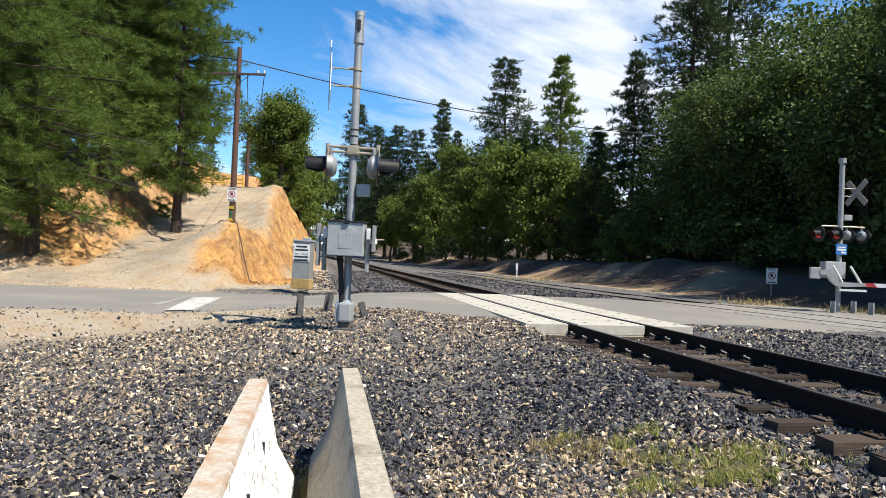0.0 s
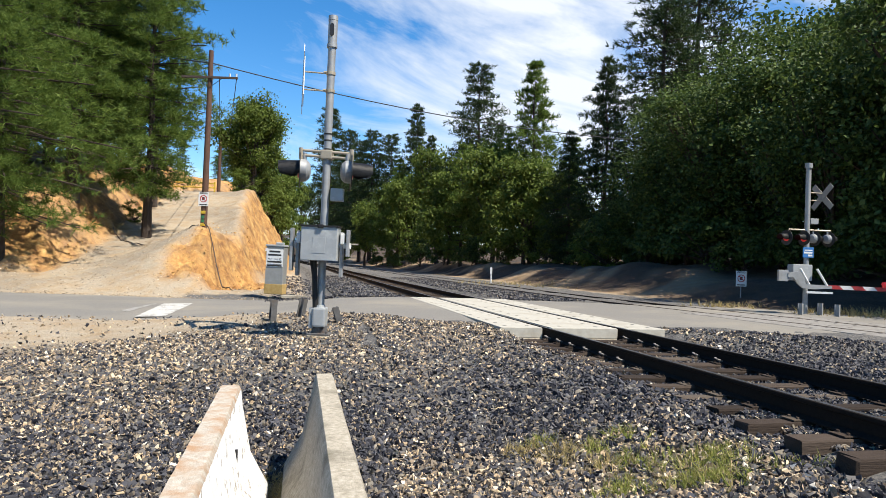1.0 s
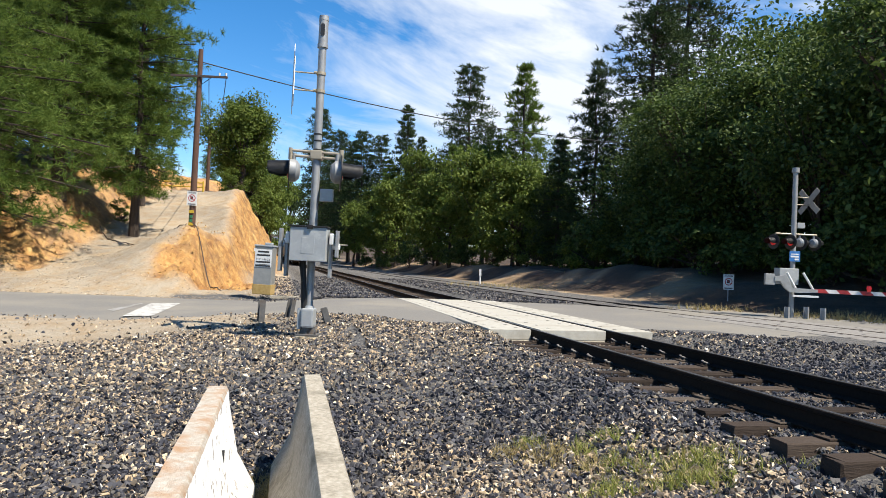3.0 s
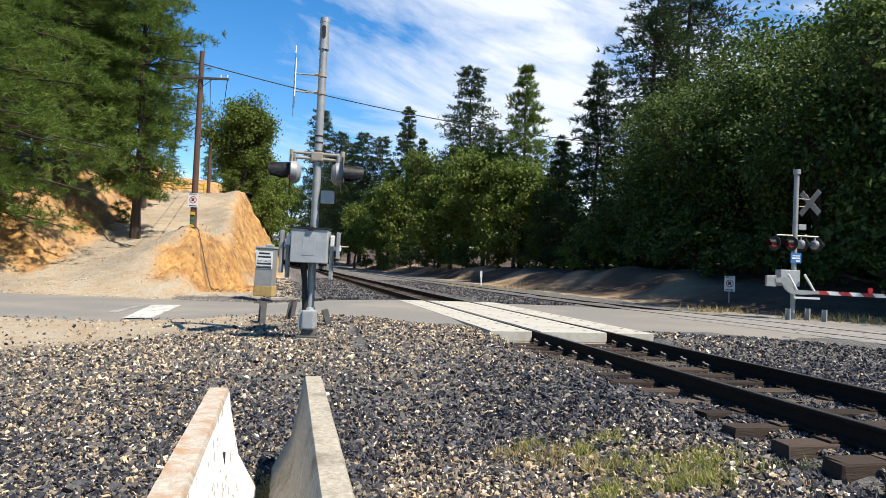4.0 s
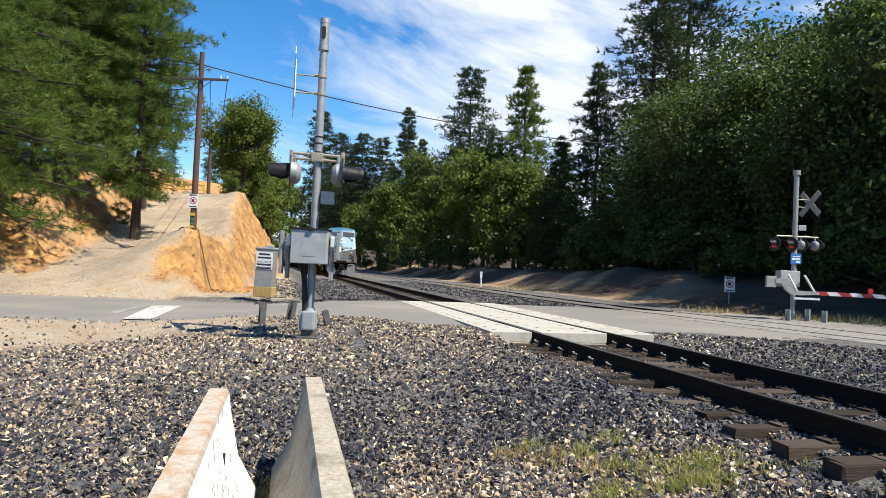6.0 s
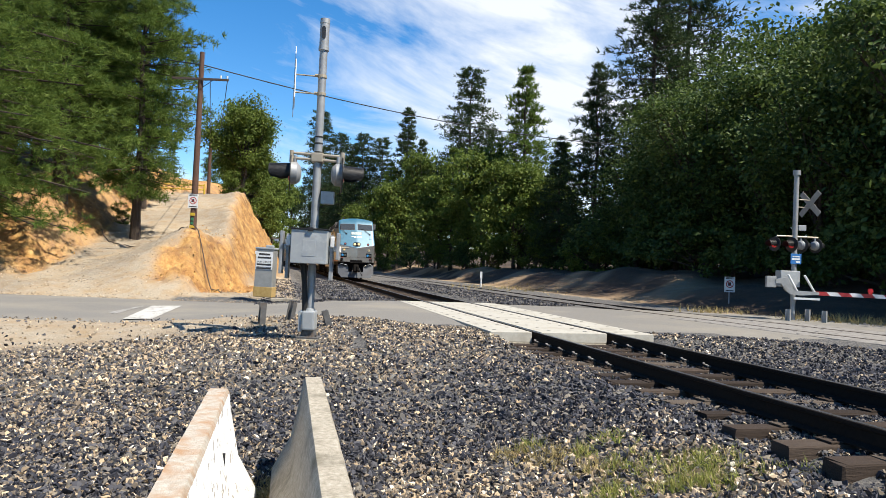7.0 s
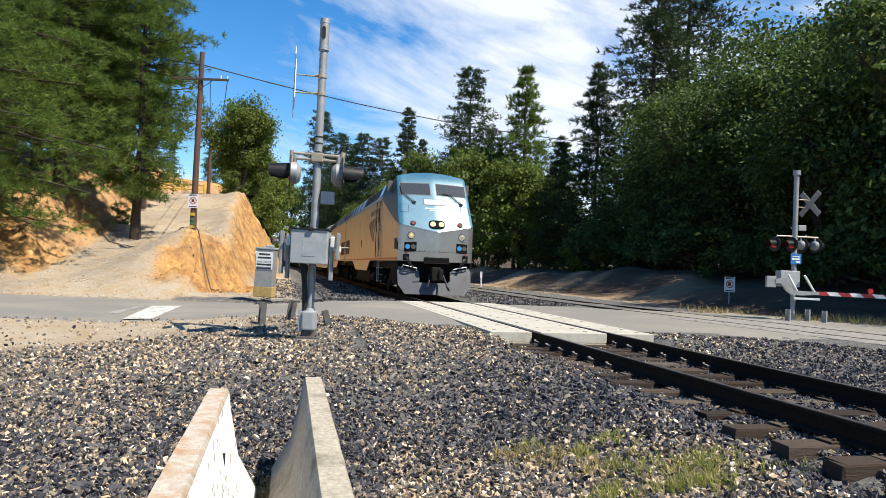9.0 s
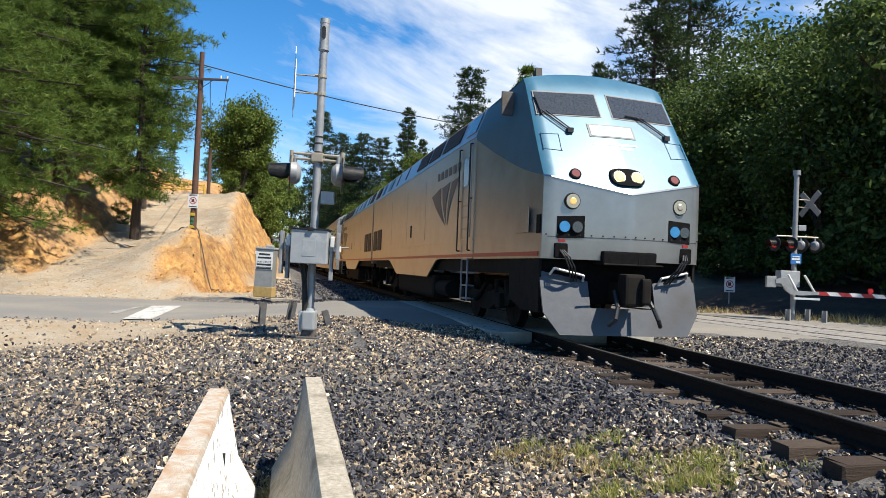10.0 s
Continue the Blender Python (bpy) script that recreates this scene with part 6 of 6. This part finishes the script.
def plant():
    rng = random.Random(11)
    near_pine = [(make_pine("pine_tree", 1, 17.0, 6.0, 2.6, M_NEEDLE, 8600, 0.34, "tall green pine with long needles on a clay bank", 0.22, 0.8, 0.2, 12, pom=3, width=0.023, brush=1.1), 17.0),
                 (make_pine("pine_tree", 2, 17.0, 3.4, 2.6, M_NEEDLE, 7500, 0.34, "tall green pine with long needles on a clay bank", 0.18, 0.7, 0.2, 12, pom=3, width=0.023, brush=1.1), 17.0)]
    high_pine = [(make_pine("pine_tree", 3, 19.0, 4.6, 4.2, M_NEEDLE, 7200, 0.40, "tall green pine with bare lower trunk on a slope", 0.10, 0.7, 0.25, 11, pom=3, width=0.025, brush=1.1), 19.0)]
    far_pine = [(make_pine("pine_tree", s, 24.0, sp, 3.0, m, 9500, 0.40, lb, 0.12, tp, 0.12, 6, width=0.045), 24.0) for s, sp, m, lb, tp in (
        (5, 5.0, M_NEEDLE_DARK, "tall dark pine at the edge of the forest", 0.7), (6, 4.0, M_NEEDLE_DARK, "slim dark pine at the edge of the forest", 0.9))]
    light_pine = [(make_pine("pine_tree", 7, 20.0, 5.0, 1.2, M_NEEDLE, 7600, 0.46, "sunlit pointed pine at the edge of the forest", 0.05, 1.05, 0.25, 6), 20.0)]
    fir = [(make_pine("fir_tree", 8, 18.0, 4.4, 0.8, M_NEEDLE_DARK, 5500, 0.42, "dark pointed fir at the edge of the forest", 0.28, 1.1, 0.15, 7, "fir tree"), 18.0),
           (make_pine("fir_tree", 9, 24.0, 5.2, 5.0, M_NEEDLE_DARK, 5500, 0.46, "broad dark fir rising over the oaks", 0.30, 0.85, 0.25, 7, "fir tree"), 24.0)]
    oak_sun = [(make_broadleaf("oak_tree", 20, 8.6, 4.0, 0.7, M_LEAF, 22000, 0.25, "round sunlit green oak on the bank", 120), 8.6)]
    oak_far = [(make_broadleaf("oak_tree", s, 12.0, 4.2, 2.0, M_LEAF, 9000, 0.38, "leafy green oak at the edge of the forest", 75), 12.0) for s in (21, 22, 25)]
    oak_dark = [(make_broadleaf("oak_tree", s, 16.0, 5.6, 1.2, M_LEAF_SHADED, 16000, 0.27, "tall leafy oak in the right-hand forest, leaves darkened for shade", 120), 16.0) for s in (23, 24)]
    shade_oak = [(make_broadleaf("oak_tree", 26, 16.0, 5.6, 1.2, M_LEAF_SHADED, 13000, 0.32, "tall leafy oak to the right, mostly out of view, added for its shade", 110), 16.0)]
    shrub = [(make_broadleaf("shrub", s, 2.6, 1.7, 0.1, m, 2600, 0.17, lb, 26, "shrub", 0.05), 2.6) for s, m, lb in ((30, M_LEAF, "green shrub on the bank"), (31, M_LEAF_SHADED, "green shrub at the forest edge, leaves darkened for shade"))]
    # the left-hand hill
    for x, y, top in ((-19.4, 29.6, 16.5), (-20.0, 27.0, 15.0), (-23.0, 33.5, 19.5), (-27.5, 31.0, 19)):
        put([near_pine[0]], x, y, top, rng)
    for x, y, top, w in ((-16.72, 38.0, 18.5, 1.0), (-20.4, 37.0, 20.0, 1.35), (-25.0, 40.0, 22.0, 1.5)):
        put([near_pine[1]], x, y, top, rng, w)
    for x, y, top in ((-20.4, 47.0, 25.0), (-25.5, 50.0, 27.0), (-31.0, 47.0, 27.0), (-36.0, 55.0, 30.0)):
        put(high_pine, x, y, top, rng)
    for x, y, top in ((-23.8, 56.0, 13.0), (-27.5, 60.0, 14.5), (-31, 66, 16)):
        put(light_pine, x, y, top, rng)
    for x, y, top in ((-23.0, 44.0, 22.0), (-28.5, 37.0, 20.0), (-31.0, 42.0, 24.0), (-36, 44, 26), (-27.0, 46.0, 25.0)):
        put(far_pine[:1], x, y, top, rng, 1.35)
    put(oak_sun, -17.9, 62.0, 15.4, random.Random(9), 0.92)
    put(oak_sun, -18.9, 65.0, 15.6, random.Random(12), 0.8)
    put(oak_sun, -22.8, 76.0, 12.4, rng, 0.8)
    put(oak_far, -28.0, 94.0, 14.0, rng, 0.8)
    put(oak_far, -32.5, 104.0, 17.5, rng)
    put(oak_far, -26.0, 104.0, 15.0, rng, 0.7)
    put(oak_far, -30.5, 124.0, 19.0, rng, 0.7)
    put(light_pine, -37.0, 110.0, 21.0, rng)
    put(light_pine, -44.0, 112.0, 20.0, rng)
    # sunlit edge of the forest, far round the bend
    for x, y, top in ((-31.5, 175.0, 40.0), (-23.0, 152.0, 30.0), (-16.2, 136.0, 27.0), (-12.4, 134.0, 26.0), (-19.0, 142, 26.0)):
        put(far_pine[:1], x, y, top, rng)
    for x, y, top in ((-6.3, 112.0, 27.0), (-4.0, 115.0, 22.5), (2.8, 88.0, 26.8), (6.0, 92.0, 20)):
        put(far_pine[1:] if x < 0 else far_pine[:1], x, y, top, rng)
    for x, y, top in ((8.0, 72.0, 22.6), (0.9, 82.0, 15.5), (11.6, 68.0, 14.0), (-8.8, 112, 18.0)):
        put(light_pine, x, y, top, rng)
    for x, y, top in ((-36, 205, 26), (-47, 215, 26), (-58, 225, 28), (-72, 240, 30), (-28, 180, 22), (-15.5, 124, 13), (-10.5, 118, 15.5), (-7.0, 106, 16), (-2.2, 96, 17.5), (-0.4, 85, 13.0), (2.7, 79, 11.0), (4.2, 74, 15.6), (9.2, 64, 10.5), (6.8, 67, 12.2)):
        put(oak_far, x, y, top, rng, rng.uniform(0.7, 1.0))
    for x, y in ((-33, 168), (-24, 146), (-13, 120), (-9, 108), (-4.5, 98), (-1.0, 86), (2.2, 76), (5.0, 69), (8.0, 60.5), (10.3, 55), (11.0, 50)):
        put(shrub, x, y, height(x, y) + rng.uniform(2.4, 4.2), rng)
    # dark forest on the right
    for x, y, top in ((11.8, 55.0, 18.0), (9.8, 60.0, 13.0)):
        put(fir[:1], x, y, top, rng)
    for x, y, top in ((15.0, 51.0, 24.5), (18.5, 54.0, 29.0), (30.0, 47.0, 30.0), (36.0, 42.0, 30)):
        put(fir[1:], x, y, top, rng)
    # the last few, at the edge of view, are added to shade the bank
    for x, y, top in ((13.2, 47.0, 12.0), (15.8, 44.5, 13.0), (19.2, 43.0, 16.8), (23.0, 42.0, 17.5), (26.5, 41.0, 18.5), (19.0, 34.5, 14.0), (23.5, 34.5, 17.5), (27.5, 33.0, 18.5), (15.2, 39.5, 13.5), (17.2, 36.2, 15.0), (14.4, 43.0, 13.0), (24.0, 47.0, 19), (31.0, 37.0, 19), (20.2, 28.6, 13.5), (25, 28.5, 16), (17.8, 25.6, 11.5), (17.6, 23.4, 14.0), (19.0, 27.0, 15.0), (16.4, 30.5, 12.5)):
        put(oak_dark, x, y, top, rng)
    # mostly unseen oaks, added to cast shade on the bank and forest
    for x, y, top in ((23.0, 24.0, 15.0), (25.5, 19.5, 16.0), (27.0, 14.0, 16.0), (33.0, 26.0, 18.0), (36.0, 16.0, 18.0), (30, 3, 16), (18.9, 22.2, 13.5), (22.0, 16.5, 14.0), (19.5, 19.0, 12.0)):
        put(shade_oak, x, y, top, rng)
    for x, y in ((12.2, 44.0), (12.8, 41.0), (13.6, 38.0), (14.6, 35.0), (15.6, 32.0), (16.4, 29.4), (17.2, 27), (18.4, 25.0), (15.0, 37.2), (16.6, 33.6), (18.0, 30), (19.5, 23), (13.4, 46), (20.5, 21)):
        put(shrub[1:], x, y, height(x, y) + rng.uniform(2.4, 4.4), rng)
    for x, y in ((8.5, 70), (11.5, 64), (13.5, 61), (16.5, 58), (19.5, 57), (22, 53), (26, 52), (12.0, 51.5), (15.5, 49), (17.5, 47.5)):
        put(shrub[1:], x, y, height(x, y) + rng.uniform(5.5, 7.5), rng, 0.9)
    for x, y, s in ((-16.4, 63, 3.2), (-17.8, 58.5, 1.9), (-18.6, 67, 3.0), (-20.2, 73, 3.6), (-22.8, 82, 4.0), (-26.5, 92, 4.5), (-11.9, 45.5, 0.9), (-22.0, 35.0, 1.6), (-24.5, 37.5, 2.0), (-19.0, 41.5, 1.3), (-27, 34, 2.4)):
        put(shrub[:1], x, y, height(x, y) + s, rng)


plant()

# ---- loose stone and grass ----


def stone_shapes(rng, n=10):
    shapes = []
    for _ in range(n):
        bm = bmesh.new()
        for _k in range(7):
            d = rng.normal(size=3)
            d /= np.linalg.norm(d)
            bm.verts.new(d * np.array([0.56, rng.uniform(0.36, 0.5), rng.uniform(0.12, 0.26)]))
        r = bmesh.ops.convex_hull(bm, input=bm.verts)
        bmesh.ops.delete(bm, geom=[v for v in bm.verts if not v.link_faces], context="VERTS")
        bmesh.ops.triangulate(bm, faces=bm.faces)
        bm.verts.index_update()
        shapes.append((np.array([v.co for v in bm.verts]), np.array([[v.index for v in f.verts] for f in bm.faces])))
        bm.free()
    return shapes


def scatter_stones(name, label, xs, ys, sizes, material, rng, shapes, sink=0.12):
    n = len(xs)
    z, _ = terrain(xs, ys)
    q = rng.normal(size=(n, 4)) * np.array([1, 0.7, 0.7, 1.0])
    q /= np.linalg.norm(q, axis=1, keepdims=True)
    w, x, y, zz = q.T
    R = np.stack([1 - 2 * (y * y + zz * zz), 2 * (x * y - zz * w), 2 * (x * zz + y * w), 2 * (x * y + zz * w), 1 - 2 * (x * x + zz * zz), 2 * (y * zz - x * w), 2 * (x * zz - y * w), 2 * (y * zz + x * w), 1 - 2 * (x * x + y * y)], -1).reshape(n, 3, 3)
    pick = rng.integers(0, len(shapes), n)
    VV, FF, off = [], [], 0
    for k, (sv, sf) in enumerate(shapes):
        i = np.nonzero(pick == k)[0]
        if not len(i):
            continue
        V = np.einsum("nij,vj->nvi", R[i] * sizes[i, None, None], sv)
        V += np.stack([xs[i], ys[i], z[i] + sizes[i] * sink], -1)[:, None, :]
        VV.append(V.reshape(-1, 3))
        FF.append((sf[None] + (np.arange(len(i)) * len(sv))[:, None, None]).reshape(-1, 3) + off)
        off += len(i) * len(sv)
    ob = soup_object(name, np.concatenate(VV), np.concatenate(FF), material, None)
    return tagged(ob, label, "gravel", kind="stuff")


def lay_stones():
    rng = np.random.default_rng(5)
    shapes = stone_shapes(rng, 12)

    def field(n, y0, y1, lo, hi, power=1.0):
        y = y0 + (y1 - y0) * rng.random(n) ** power
        x = (rng.random(n) * 2 - 1) * (0.70 * y + 0.4)
        s, lat, _ = line_near(x, y)
        thin = np.clip(1.0 - ss(stony(x, y), -0.1, 0.9), 0.06, 1)
        keep = rng.random(n) < thin
        edge = 15.05 - 1.2 * ss(x, -2.2, 0.6) - 1.26 * ss(x, 5.0, 8.5)
        keep &= ~((y > edge - 0.03) & (x < 12))
        keep &= ~((np.abs(lat) < 1.62) & (s > 12.0))
        size = rng.uniform(lo, hi, n) * rng.uniform(0.6, 1.35, n)
        return x[keep], y[keep], size[keep], lat[keep], s[keep]
    x1, y1, z1, l1, s1 = field(74000, 3.4, 8.0, 0.036, 0.086, 0.85)
    x2, y2, z2, l2, s2 = field(66000, 8.0, 15.6, 0.042, 0.088, 0.95)
    # a thinner cover round and behind the barriers' near ends
    n = 5000
    x3, y3 = rng.uniform(-6, 6, n), rng.uniform(-5, 3.4, n)
    s3, l3, _ = line_near(x3, y3)
    z3 = rng.uniform(0.06, 0.12, n)
    x, y, size, lat, s = (np.concatenate(p) for p in ((x1, x2, x3), (y1, y2, y3), (z1, z2, z3), (l1, l2, l3), (s1, s2, s3)))
    tan = 0.5 + 0.5 * np.clip(wave(x, y, 0.8, 1.3) * 0.6 + 0.5 * wave(x, y, 2.3, 0.2), -1, 1)
    share = 0.04 + 0.15 * tan ** 2 + 0.20 * ss(-y, -7.5, -5.0) + 0.66 * ss(stony(x, y), -3.6, -0.8) + 0.42 * np.exp(-((y - 5.5) / 1.5) ** 2) * (lat > -4.4) * (lat < -1.6) + 0.3 * np.exp(-((y - 5.6) / 0.9) ** 2) * (x < -0.9) * (x > -1.8)
    pale = rng.random(len(x)) < share
    # stones lie lower between the ties
    inner = np.abs(lat) < 1.35
    size = np.where(inner, np.minimum(size, 0.07), size)
    scatter_stones("ballast_stones", "dark slate-grey crushed ballast stones", x[~pale], y[~pale], size[~pale], M_STONE, rng, shapes)
    scatter_stones("pale_stones", "pale tan and grey gravel among the ballast", x[pale], y[pale], size[pale] * 0.85, M_STONE_PALE, rng, shapes)

    # loose stones on the lane and along the far verge of the road
    n = 12000
    x, y = rng.uniform(-24, -4, n), 24.3 + 16 * rng.random(n) ** 1.8
    _, cover = terrain(x, y)
    lane = np.interp(y, [20, 26, 38, 55], [-12.5, -13.3, -15.7, -19.4])
    keep = (np.abs(x - lane - 1.0) < 6.5 - 0.12 * (y - 24)) & (cover[:, 0] < 0.4) | (y < 25.2)
    scatter_stones("lane_gravel", "pale loose stones strewn on the dirt lane", x[keep], y[keep], rng.uniform(0.02, 0.065, keep.sum()), M_STONE_PALE, rng, shapes)

    # clods fallen from the cut banks
    n = 6000
    x, y = rng.uniform(-24, -6, n), 25.5 + 16 * rng.random(n) ** 1.3
    _, cover = terrain(x, y)
    keep = cover[:, 0] > 0.35
    scatter_stones("clay_clods", "crumbled orange clay clods on the cut bank", x[keep], y[keep], rng.uniform(0.03, 0.07, keep.sum()) * rng.uniform(0.6, 2.0, keep.sum()), M_CLOD, rng, shapes, 0.0)

    # ballast shoulders beyond the road and between the lines
    n = 15000
    s4, l4 = 22.8 + 30 * rng.random(n) ** 1.6, rng.uniform(-6.2, 4.6, n)
    ok = (np.abs(l4) > 1.66)
    P4 = np.array([line_at(a_, b_)[0] for a_, b_ in zip(s4[ok], l4[ok])])
    scatter_stones("shoulder_stones", "grey crushed ballast stones beside the far track", P4[:, 0], P4[:, 1], rng.uniform(0.06, 0.13, len(P4)), M_STONE, rng, shapes)


def grass_tufts():
    rng = np.random.default_rng(9)

    def tuft(label, spots, material, blades, length):
        P, D = [], []
        for x, y, rx, ry, n in spots:
            px, py = x + rng.normal(size=n) * rx, y + rng.normal(size=n) * ry
            pz, _ = terrain(px, py)
            P.append(np.stack([px, py, pz], -1))
            d = rng.normal(size=(n, 3)) * np.array([0.5, 0.5, 0.15]) + np.array([0, 0, 0.8])
            D.append(d / np.linalg.norm(d, axis=1, keepdims=True))
        P, D = np.concatenate(P), np.concatenate(D)
        V, F = needle_soup(P, D, np.full(len(P), length), rng, blades, 0.018, 0.42)
        ob = soup_object("grass", V, F, material, None)
        tagged(ob, label, "grass", kind="stuff")
    tuft("sparse green grass growing in the gravel", GREEN_SPOTS, M_GRASS, 7, 0.11)
    tuft("dry straw-coloured grass in the gravel", DRY_SPOTS, M_GRASS_DRY, 6, 0.11)
    tuft("dry grass along the road verge", VERGE_SPOTS, M_GRASS_DRY, 4, 0.28)


GREEN_SPOTS = ((1.6, 5.75, 0.16, 0.12, 60), (2.1, 5.6, 0.16, 0.1, 90), (1.95, 5.25, 0.18, 0.08, 110), (1.3, 5.3, 0.14, 0.08, 50), (1.3, 6.2, 0.08, 0.07, 28), (1.6, 6.4, 0.1, 0.1, 28), (0.9, 6.6, 0.07, 0.06, 30), (2.6, 5.3, 0.2, 0.1, 16))
DRY_SPOTS = ((0.72, 6.5, 0.11, 0.07, 60), (1.05, 6.25, 0.14, 0.1, 80), (1.35, 5.85, 0.2, 0.12, 50), (1.8, 5.5, 0.3, 0.2, 50), (-1.25, 4.9, 0.09, 0.4, 420), (-1.15, 5.2, 0.07, 0.2, 160))
VERGE_SPOTS = ((11.6, 20.8, 0.9, 0.5, 170), (13.0, 19.8, 0.9, 0.5, 130), (4.0, 44.0, 1.8, 3.0, 160), (9.2, 23.6, 0.7, 0.5, 70))
lay_stones()
grass_tufts()


def motions():
    """The train comes round the bend and over the crossing at an even pace; the wheels of the leading engine roll."""
    for ob, back, length, spin in TRAIN:
        walk(ob, [(t, vehicle_pose(nose_s(t) + back, length)) for t in np.arange(0, 10.01, 0.25)])
        for w, k in spin:
            base = Vector(w.location)
            rows = []
            for i in range(0, 301):
                t = i / 30
                rows.append((t, Matrix.Translation(base) @ Matrix.Rotation(SPEED * t / 0.505, 4, "Y")))
            walk(w, rows)


motions()
